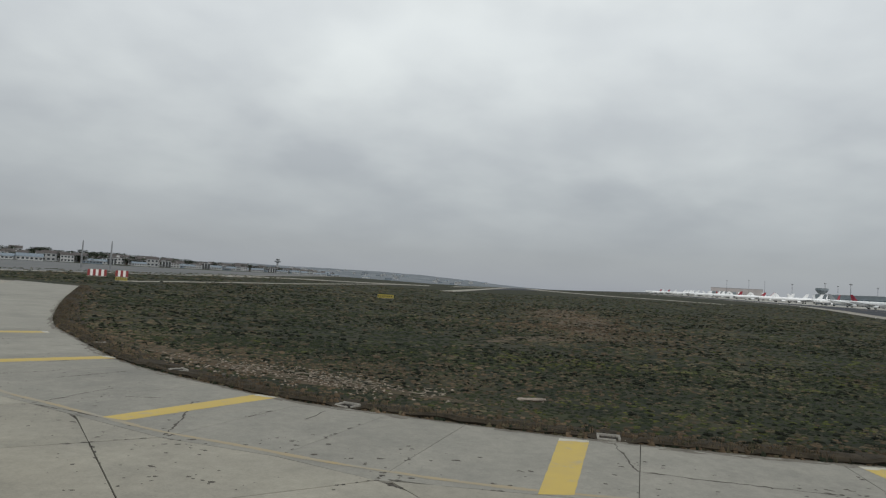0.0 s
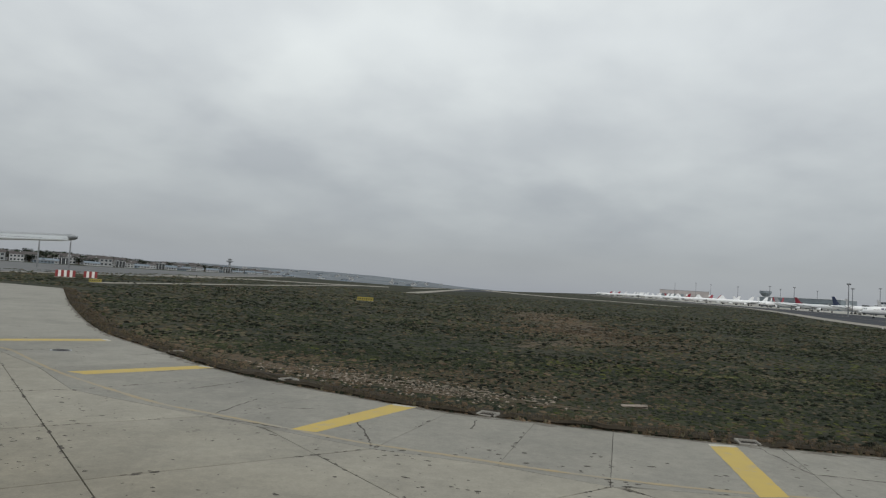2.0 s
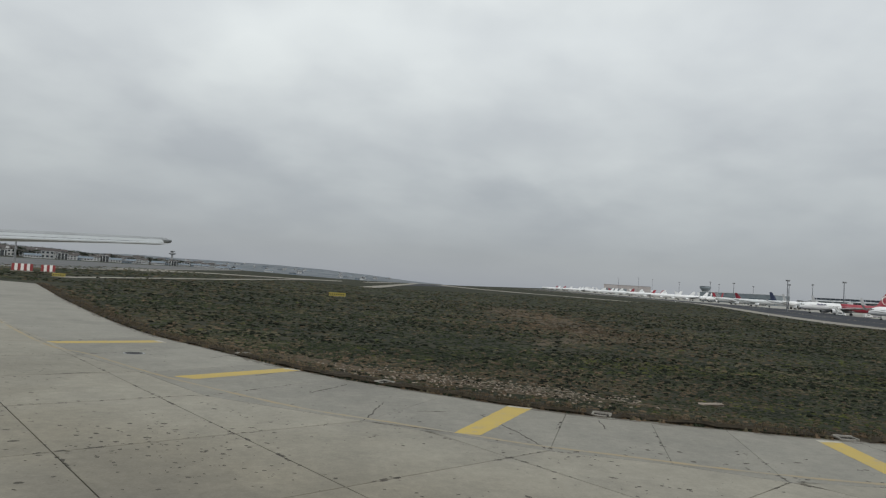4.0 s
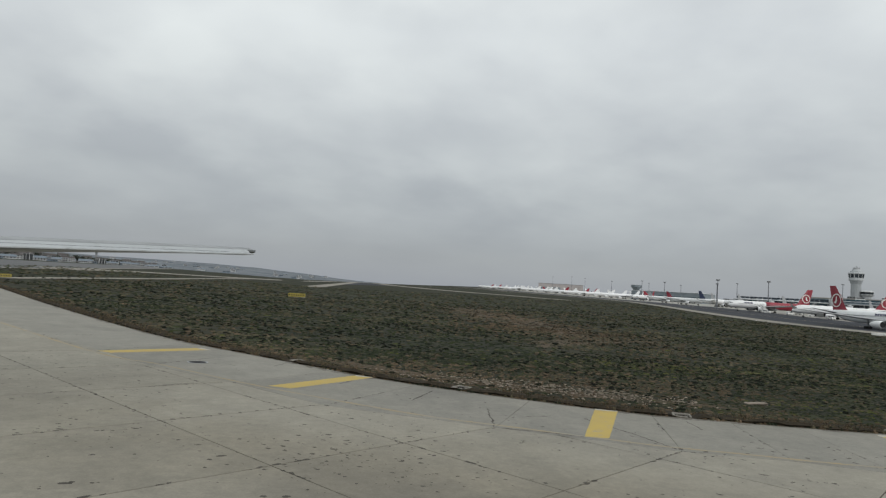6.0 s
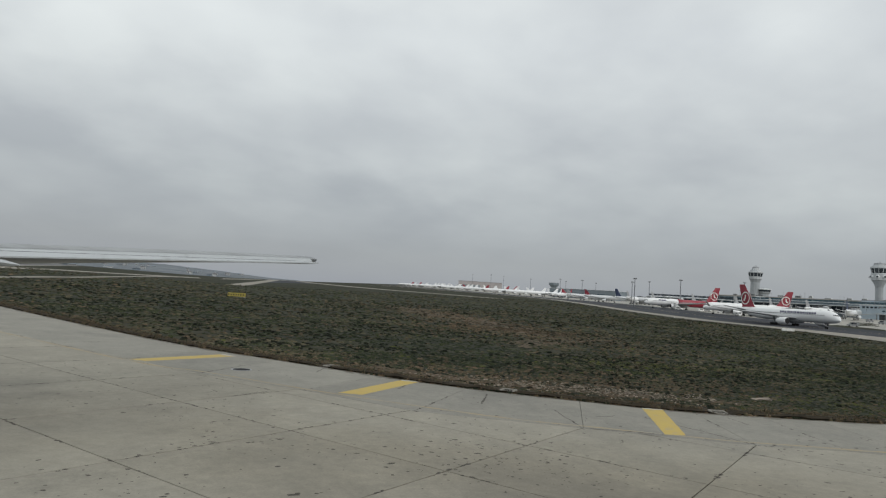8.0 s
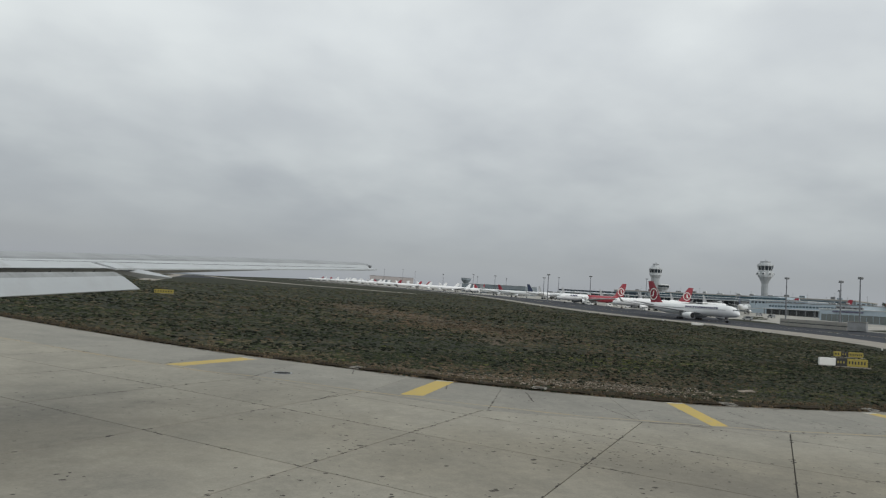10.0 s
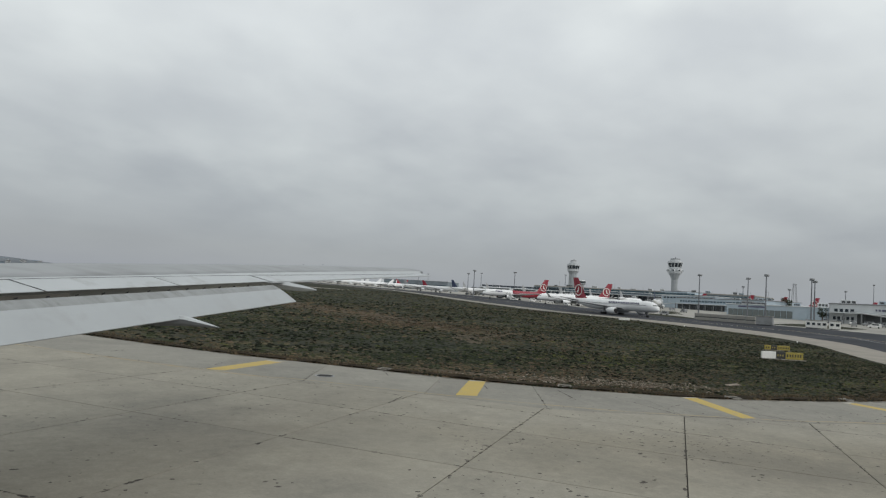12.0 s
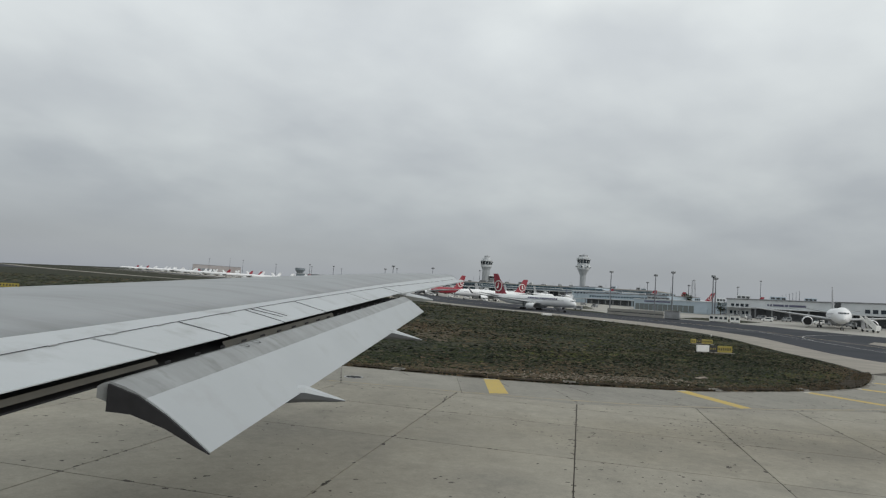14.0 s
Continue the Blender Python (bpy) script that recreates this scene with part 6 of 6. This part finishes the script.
tagged(part("cross_taxiway", between(even([(33, 581), (60, 735), (90, 895)], 30), even([(102, 657), (100, 760), (95, 895)], 30), 0.05, 4), ASPHALT), "dark asphalt taxiway between pale strips", "taxiway", kind="structure")


def striped_barrier(x, y, rz, n):
    pitch = 0.66
    b = tagged(empty("striped_barrier", pose(x, y, height(x, y), 0, 0, rz)), "red and white striped board barrier in the grass", "barrier", group="striped barriers")
    for i in range(n):
        part("board", box(i * pitch, i * pitch + 0.63, -0.12, 0.12, 0.2, 1.9, 0.03), RED_PAINT if i % 2 == 0 else WHITE_PAINT, b)
        part("post", box(i * pitch + 0.25, i * pitch + 0.37, 0.1, 0.25, 0, 1.8), STEEL, b)
    part("footing", box(-0.2, n * pitch + 0.2, -0.5, 0.5, -0.05, 0.12), SHOULDER, b)


striped_barrier(-95.0, 178.0, 30, 7)
striped_barrier(-91.6, 186.3, 30, 5)
lattice_mast(-138.2, 276.2, 11.5, 0.22, "slim grey lattice mast by the runway", (STEEL,))
lattice_mast(-150.6, 276.8, 11.0, 0.22, "slim grey lattice mast by the runway", (STEEL,))


def house(label, w, d, storeys, wall_mat, roof_mat, pitched):
    hh = storeys * 3.0
    o = tagged(empty("house"), label, "house", group="houses of the town")
    part("wall", box(-w / 2, w / 2, -d / 2, d / 2, -2.5, hh), wall_mat, o)
    if pitched:
        part("roof", loft([[(-w / 2 - .5, -d / 2 - .5, hh), (-w / 2 - .5, d / 2 + .5, hh), (-w / 2 - .5, 0, hh + d * 0.24)], [(w / 2 + .5, -d / 2 - .5, hh), (w / 2 + .5, d / 2 + .5, hh), (w / 2 + .5, 0, hh + d * 0.24)]]), roof_mat, o)
        part("chimney", box(w * 0.2, w * 0.2 + 0.8, -0.4, 0.4, hh + 1, hh + d * 0.24 + 1.0), wall_mat, o)
    else:
        part("roof", box(-w / 2 - .3, w / 2 + .3, -d / 2 - .3, d / 2 + .3, hh, hh + 0.6), roof_mat, o)
        part("roof_hut", box(-1.8, 1.5, -1.5, 1.5, hh + 0.6, hh + 2.6), wall_mat, o)
    if wall_mat is DARK_WALL:
        for i in range(4):
            x = -w / 2 + w * i / 3
            part("pillar", box(x - 0.3, x + 0.3, -d / 2 - 0.7, -d / 2 - 0.1, -2.5, hh), PALE_WALL, o, "pale front pillar")
    n = max(3, int(w / 3.2))
    for s in range(storeys):
        for i in range(n):
            x = -w / 2 + w * (i + 0.22) / n
            part("window", box(x, x + w * 0.56 / n, -d / 2 - 0.06, -d / 2 + 0.06, s * 3 + 0.9, s * 3 + 2.3), GLASS, o)
    return o


CREAM = material("grey_plaster", (0.30, 0.31, 0.315), 0.85, spread=0.2, scale=0.3)
TOWN_WALL = material("town_plaster", (0.42, 0.43, 0.43), 0.85, second=(0.33, 0.34, 0.345), scale=0.2)
SLATE = material("blue_grey_sheet", (0.16, 0.20, 0.24), 0.7, spread=0.25, scale=0.4)
town = [house("pale two-storey house with a weathered dark roof", 11, 9, 2, CREAM, TILE_ROOF, True), house("grey two-storey house with a dark roof", 13, 9, 2, TOWN_WALL, TILE_ROOF, True),
        house("pale flat-roofed apartment block", 14, 10, 2, TOWN_WALL, TILE_ROOF, False), house("low blue-grey warehouse with a pale front", 22, 12, 1, SLATE, ROOF, False),
        house("grey apartment block with a dark hipped roof", 12, 10, 2, GREY_WALL, TILE_ROOF, True), house("low white sheet-metal hall", 20, 11, 1, TOWN_WALL, SLATE, True),
        house("dark glazed two-storey shed", 16, 10, 2, DARK_WALL, ROOF, False)]
rng = random.Random(21)
slots = []
front = even(curve_through([(-226, 240), (-216, 318), (-206, 380), (-196, 450), (-188, 540), (-182, 650), (-178, 780), (-172, 920), (-168, 1080)], 10), 62)
for row, back, count in ((0, 0, 60), (1, 18, 58), (2, 40, 44), (3, 70, 24)):
    for i in range(count):
        p = front[min(61, i)]
        slots.append((p[0] - back - rng.uniform(0, 9), p[1] + rng.uniform(-8, 8) + back * 0.4, row))
for k in range(64):
    a = math.radians(85 + 22 * rng.random())
    r = rng.uniform(1100, 1700)
    slots.append((-20 + r * math.cos(a), r * math.sin(a), 4))
used = set()
for x, y, row in slots:
    k = rng.choice((3, 5, 6, 1, 5, 0)) if row == 0 else rng.choice((2, 5, 3, 2)) if row == 4 else rng.choice((0, 1, 2, 4, 0, 1, 4))
    rz = math.degrees(math.atan2(-y, -x - 20)) + 90 + rng.uniform(-12, 12)
    m = pose(x, y, height(x, y) + (1.5 if row == 4 else 0), 0, 0, rz) @ Matrix.Diagonal((rng.uniform(0.55, 0.85), rng.uniform(0.6, 0.9), rng.uniform(0.62, 0.95), 1))
    if k not in used:
        used.add(k)
        town[k].matrix_basis = m
    else:
        copy_thing(town[k], m)
for k in range(len(town)):
    if k not in used:
        town[k].matrix_basis = pose(-260 - 20 * k, 420, height(-260 - 20 * k, 420), 0, 0, 30)

tl = tagged(empty("radar_tower", pose(-328, 1312, height(-328, 1312))), "slim tower with a wide flat head above the roofs", "tower")
part("stem", lathe([(2.2, 0), (1.8, 17)], 8), GREY_WALL, tl)
part("head", lathe([(2.0, 15), (6.5, 17), (6.5, 18.5), (2.0, 19.5)], 12), GREY_WALL, tl)
part("upper_head", lathe([(1.2, 19.5), (4.0, 21.5), (4.0, 22.3), (0.5, 23)], 12), GREY_WALL, tl)


def tree(label, h, seed):
    rg = random.Random(seed)
    t = tagged(empty("tree"), label, "tree", group="trees among the houses")
    bm = lathe([(0.32, -0.5), (0.24, h * 0.35), (0.12, h * 0.7), (0.04, h * 0.9)], 7)
    for i in range(6):
        a = rg.uniform(0, 6.28)
        z = h * rg.uniform(0.35, 0.65)
        r = h * 0.28
        loft([ring(0, 0, z, 0.09, 0.09, 5, "z"), ring(r * math.cos(a), r * math.sin(a), z + h * 0.2, 0.03, 0.03, 5, "z")], bm=bm)
    part("trunk", bm, BARK, t)
    bm = bmesh.new()
    for c in range(16):
        a, rr, z = rg.uniform(0, 6.28), h * 0.3 * math.sqrt(rg.random()), h * rg.uniform(0.42, 0.95)
        cx, cy = rr * math.cos(a), rr * math.sin(a)
        s = h * rg.uniform(0.10, 0.17)
        for k in range(34):
            d = Vector((rg.gauss(0, 1), rg.gauss(0, 1), rg.gauss(0, 0.8)))
            p = Vector((cx, cy, z)) + d.normalized() * s * rg.uniform(0.5, 1.05)
            q = Vector((rg.gauss(0, 1), rg.gauss(0, 1), rg.gauss(0, 1))).normalized()
            w = q.cross(Vector((0, 0, 1))).normalized() * h * 0.035
            u = q * h * 0.045
            bm.faces.new([bm.verts.new(p - u), bm.verts.new(p + w), bm.verts.new(p + u), bm.verts.new(p - w)])
    part("crown", bm, LEAF, t)
    return t


woods = [tree("dark bushy tree on the hillside", 4.8, 1), tree("dark tree on the hillside", 5.8, 2), tree("broad dark tree by the houses", 4.0, 3)]
rng = random.Random(31)
spots = [(-214 - rng.uniform(20, 175), 250 + rng.uniform(0, 760)) for _ in range(36)] + [(p[0] - back - rng.uniform(0, 8), p[1] + rng.uniform(-6, 6)) for back in (11, 32, 56, 84) for p in front[:44]] + [(-300 - rng.uniform(0, 40), 300 + 5 * i) for i in range(110)]
for i, (x, y) in enumerate(spots):
    m = pose(x, y, height(x, y), 0, 0, rng.uniform(0, 360)) @ Matrix.Diagonal((1.5, 1.5, rng.uniform(0.75, 1.05), 1))
    if i < 3:
        woods[i].matrix_basis = m
    else:
        copy_thing(woods[i % 3], m)
for x, y, k in ((396, 232, 1.7), (404, 238, 1.6), (382, 214, 1.8), (376, 209, 1.6), (412, 246, 1.6), (296.6, 153.6, 1.15)):
    copy_thing(woods[1], pose(x, y, height(x, y), 0, 0, rng.uniform(0, 360)) @ Matrix.Diagonal((0.65 * k, 0.65 * k, k, 1)))

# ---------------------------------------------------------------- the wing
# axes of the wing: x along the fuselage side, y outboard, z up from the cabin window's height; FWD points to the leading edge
# The camera's pose at 13.5 s, levelled; the wing's outline is fitted from there.
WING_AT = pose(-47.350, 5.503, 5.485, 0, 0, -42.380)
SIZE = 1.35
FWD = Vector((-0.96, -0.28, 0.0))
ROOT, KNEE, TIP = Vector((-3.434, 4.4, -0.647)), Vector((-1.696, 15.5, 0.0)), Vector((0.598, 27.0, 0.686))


def te(s):
    """Trailing edge of the spoilers and aileron; s is 0 at the inner flap end, 0.5 at the outer, 1 at the tip."""
    return ROOT.lerp(KNEE, s / 0.5) if s < 0.5 else KNEE.lerp(TIP, (s - 0.5) / 0.5)


def chord(s):
    return 6.2 - 4.3 * s if s < 0.5 else 4.05 - 5.0 * (s - 0.5) + 0.7 * (s - 0.5) ** 2


def cubic(k, s):
    return ((k[0] * s + k[1]) * s + k[2]) * s + k[3]


def hinge(s, lift=0.0):
    return te(s) + FWD * (0.5 - 0.12 * s) + Vector((0, 0, cubic((0.392, -0.759, 0.29, 0.093), s) + lift))


def skin_edge(s, lift=0.0):
    return te(s) + FWD * (0.78 - 0.3 * s) + Vector((0, 0, cubic((-0.395, 0.56, -0.215, 0.15), s) + lift))


def crest(s):
    return te(s) + FWD * (0.62 * chord(s)) + Vector((0, 0, cubic((-0.588, 0.738, -0.103, 0.129), s)))


def scaled(pts):
    return [tuple(Vector(p) * SIZE) for p in pts]


def skin_ring(s):
    c, a, b = chord(s), skin_edge(s), crest(s)
    top = []
    for k in range(7):
        t = k / 6
        p = a.lerp(b, t)
        p.z += 0.016 * c * math.sin(math.pi * t)
        top.append(p)
    zc = b.z
    nose = [te(s) + FWD * (c * u) + Vector((0, 0, zc - te(s).z - c * d)) for u, d in ((0.78, 0.006), (0.9, 0.022), (0.97, 0.045), (1.0, 0.075), (0.97, 0.105), (0.85, 0.13), (0.6, 0.145), (0.35, 0.115))]
    under = [a + Vector((0, 0, -0.045 * c))]
    return scaled(top + nose + under)


def sheet(rail_a, rail_b, s0, s1, n, thick):
    """A panel between two rails, with real thickness downwards."""
    rings = []
    for i in range(n + 1):
        s = s0 + (s1 - s0) * i / n
        a, b = rail_a(s), rail_b(s)
        down = Vector((0, 0, -thick))
        rings.append(scaled([a, b, b + down * 0.35, a + down]))
    return loft(rings)


def line_strip(p, q, w, lift=0.006):
    """A thin raised sealant line from p to q on the upper skin."""
    p, q = Vector(p), Vector(q)
    d = (q - p).normalized()
    s = Vector((-d.y, d.x, 0)).normalized() * w
    up = Vector((0, 0, lift))
    return loft([scaled([p - s, p + s, p + s + up, p - s + up]), scaled([q - s, q + s, q + s + up, q - s + up])])


def flap_rail(v):
    """Upper flap surface from its nose (v = 0) to its trailing edge (v = 1), for s from 0 to 0.5."""
    in_le, out_le = Vector((-3.44, 4.4, -0.72)), Vector((-1.69, 15.4, -0.055))
    in_te, out_te = Vector((-2.68, 4.6, -1.231)), Vector((-1.127, 15.67, -0.412))

    def rail(s):
        t = s / 0.5
        a, b = in_le.lerp(out_le, t), in_te.lerp(out_te, t)
        p = a.lerp(b, v)
        p.z -= (0.050 + 0.03 * t) * max(0.0, 1 - v / 0.16) ** 2
        p.z += (0.10 - 0.05 * t) * math.sin(math.pi * v ** 0.8) * 0.8
        return p
    return rail


def canoe(t, reach, rise, width, drop):
    """A flap track fairing under the flap at the share t of its span."""
    base = Vector((-2.68, 4.6, -1.231)).lerp(Vector((-1.127, 15.67, -0.412)), t)
    aft = -FWD
    out = Vector((-aft.y, aft.x, 0))
    rings = []
    for k, w, h in ((-1.9, 0.25, 0.3), (-1.3, 0.8, 0.9), (-0.6, 1.0, 1.0), (0.0, 0.85, 0.85), (0.45, 0.55, 0.5), (0.8, 0.3, 0.25), (1.0, 0.06, 0.05)):
        c = base + aft * (reach * k) + Vector((0, 0, -drop * (0.35 + 0.65 * max(0, k)) + rise * 0.2 * (1 - max(0.0, k))))
        rings.append((c, width * w, rise * h))
    skin = lambda outline: loft([scaled([c + out * (a * x) + Vector((0, 0, b * z)) for x, z in outline]) for c, a, b in rings])
    top = skin(((-1, 0.02), (-0.65, 0.42), (0, 0.6), (0.65, 0.42), (1, 0.02)))
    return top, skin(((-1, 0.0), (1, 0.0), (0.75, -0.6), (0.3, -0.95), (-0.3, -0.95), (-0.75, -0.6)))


KHAKI = material("khaki_primer", (0.048, 0.043, 0.032), 0.6, spread=0.25, scale=3)


def build_wing():
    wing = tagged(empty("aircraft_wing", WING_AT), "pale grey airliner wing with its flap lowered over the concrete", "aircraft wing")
    part("wing_skin", loft([skin_ring(-0.14 + 1.14 * k / 30) for k in range(31)]), WING_GREY, wing, "weathered grey upper skin", smooth=True)
    part("fixed_panel", sheet(lambda s: skin_edge(s, 0.004), lambda s: hinge(s, 0.004), -0.14, 0.985, 30, 0.09), WING_WHITE, wing)
    cuts = [-0.14, -0.05, 0.033, 0.0908, 0.159, 0.2345, 0.36, 0.497]
    for s0, s1 in zip(cuts, cuts[1:]):
        part("spoiler", sheet(hinge, te, s0 + 0.0011, s1 - 0.0011, 6, 0.022), WING_WHITE, wing, "pale spoiler panel")
    part("aileron", sheet(hinge, lambda s: te(s) + Vector((0.02, 0, -0.01)), 0.503, 0.975, 12, 0.10), WING_WHITE, wing, "pale aileron")
    part("aileron_gap", sheet(lambda s: hinge(s, 0.008) + FWD * 0.045, lambda s: hinge(s, 0.008), 0.50, 0.95, 16, 0.02), DARK_METAL_AND_SHADE, wing, "dark hinge gap")
    part("hinge_line", sheet(lambda s: hinge(s, 0.007) + FWD * 0.012, lambda s: hinge(s, 0.007), -0.14, 0.50, 24, 0.01), DARK_METAL_AND_SHADE, wing, "thin dark hinge line")
    # cove behind the spoilers, in front of the flap; its shade is painted near-black
    part("flap_cove", sheet(lambda s: te(s) + FWD * 0.5 + Vector((0, 0, -0.16)), lambda s: te(s) + FWD * 0.02 + Vector((0, 0, -0.13)), -0.14, 0.5, 16, 0.03), DARK_METAL_AND_SHADE, wing, "flap cove, the gap's shade painted near-black")
    part("cove_plate", sheet(lambda s: te(s) + FWD * 0.035 + Vector((0, 0, -0.050)), lambda s: te(s) + FWD * 0.004 + Vector((0, 0, -0.115)), 0.088, 0.255, 8, 0.01), KHAKI, wing, "khaki primed cove plate")
    part("cove_plate", sheet(lambda s: te(s) + FWD * 0.03 + Vector((0, 0, -0.050)), lambda s: te(s) + FWD * 0.004 + Vector((0, 0, -0.085)), -0.10, 0.034, 4, 0.01), KHAKI, wing, "khaki primed cove plate")
    # flap: darker streaked nose band, pale upper skin, dark inner end
    def flap_body(vs):
        rings = []
        for i in range(17):
            s = 0.5 * i / 16
            up = [flap_rail(v)(s) for v in vs]
            lo = [flap_rail(v)(s) + Vector((0, 0, -0.02 - 0.17 * (1 - v) * min(1, v * 5 + 0.35))) for v in (vs[-1] * 0.98, (vs[0] + vs[-1]) / 2, vs[0])]
            rings.append(scaled(up + lo))
        return loft(rings)

    flap = part("flap", flap_body([0.41, 0.5, 0.62, 0.8, 1.0]), FLAP_PAINT, wing, "lowered pale flap")
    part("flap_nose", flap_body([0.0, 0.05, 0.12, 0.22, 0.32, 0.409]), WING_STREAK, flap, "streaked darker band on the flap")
    rings = []
    for dy in (-0.03, -0.004):
        up = [flap_rail(v)(0.0) + Vector((0, dy, -0.01)) for v in (0.1, 0.35, 0.6, 0.8, 1.0)]
        lo = [flap_rail(v)(0.0) + Vector((0, dy, -0.02 - 0.20 * (1 - v))) for v in (0.9, 0.6, 0.3, 0.1)]
        rings.append(scaled(up + lo))
    part("flap_end_plate", loft(rings), DARK_METAL_AND_SHADE, flap, "dark flap end plate")
    for i in range(21):
        s = 0.036 + 0.0222 * i
        p = flap_rail(0.035)(s) + Vector((0, 0, 0.012))
        q = flap_rail(0.085)(s + 0.0006) + Vector((0, 0, 0.012))
        part("seal_tab", line_strip(p, q, 0.012, 0.02), DARK_METAL_AND_SHADE, flap, "small dark seal tab")
    for s, v in ((0.094, 0.17), (0.107, 0.165)):
        c = flap_rail(v)(s) + Vector((0, 0, 0.008))
        bm = bmesh.new()
        n = 20
        slope = (flap_rail(v + 0.1)(s) - flap_rail(v - 0.1)(s)).normalized()
        outb = (flap_rail(v)(s + 0.02) - flap_rail(v)(s - 0.02)).normalized()
        ins, outs = [], []
        for i in range(n):
            a = 2 * math.pi * i / n
            d = slope * math.cos(a) + outb * math.sin(a)
            ins.append(bm.verts.new((c + d * 0.045) * SIZE))
            outs.append(bm.verts.new((c + d * 0.056) * SIZE))
        for i in range(n):
            j = (i + 1) % n
            bm.faces.new((ins[i], ins[j], outs[j], outs[i]))
        part("access_ring", bm, DARK_METAL_AND_SHADE, flap, "thin dark access ring")
    for s0, u0, u1, w in ((0.0908, 1.0, 0.0, 0.012), (0.159, 1.0, 0.0, 0.012), (0.2345, 1.0, 0.0, 0.010)):
        part("panel_line", line_strip(hinge(s0, 0.003).lerp(te(s0), 1 - u0), hinge(s0, 0.003).lerp(te(s0), 1 - u1), w * 0.6, 0.004), DARK_METAL_AND_SHADE, wing, "thin dark panel joint")
    for s0, s1, w in ((0.166, 0.172, 0.009), (0.175, 0.179, 0.005)):
        part("vent_line", line_strip(hinge(s0, -0.002), hinge(s1, 0.0).lerp(te(s1), 0.72) + Vector((0, 0, -0.004)), w, 0.008), DARK_METAL_AND_SHADE, wing, "thin dark vent line")
    for i in range(8):
        s = 0.012 + 0.031 * i
        part("hinge_cover", line_strip(hinge(s, 0.0), hinge(s + 0.0045, 0.0), 0.010, 0.008), WING_STREAK, wing)
    for t, reach, drop in ((0.192, 0.44, 0.10), (0.641, 0.56, 0.12)):
        top, keel = canoe(t, reach, 0.13, 0.12, drop)
        fairing = part("flap_fairing", top, WING_WHITE, wing, "pointed flap track fairing")
        part("fairing_keel", keel, FAIRING_SHADE, fairing, "lower half of the fairing, its shade painted grey")
    part("flap_fairing", loft([scaled([Vector((-1.66 + 0.5 * k - 0.25, 15.9 + 0.25 * k, -0.03 - 0.05 * k)) + Vector((x * w, y * w, z * w)) for x, y, z in ((0, -1, 0), (0, 0, 0.6), (0, 1, 0), (0, 0, -0.8))])
                               for k, w in ((0.0, 0.10), (0.8, 0.13), (1.5, 0.09), (2.0, 0.02))]), WING_WHITE, wing, "small outer fairing")
    part("tip_light", lathe([(0.03, -0.10), (0.05, 0.0), (0.02, 0.10)], 8, "x", tuple((skin_edge(0.998) + FWD * 0.45 + Vector((0, 0, -0.01))) * SIZE)), GLASS, wing)
    # unseen leg and wheels, added to carry the wing's root
    gx, gy = -7.6, 3.2
    ground = height(*(WING_AT @ Vector((gx, gy, 0)))[:2]) - WING_AT.translation.z + 0.05
    leg = part("undercarriage", lathe([(0.16, ground + 0.6), (0.2, -1.6), (0.24, -0.6)], 10, at=(gx, gy, 0)), STEEL, wing)
    for dx in (-0.7, 0.7):
        for dy in (-0.5, 0.5):
            part("tyre", wheel(gx + dx, gy + dy, ground + 0.6, 0.6, 0.42), RUBBER, leg, "black tyre")
    return wing


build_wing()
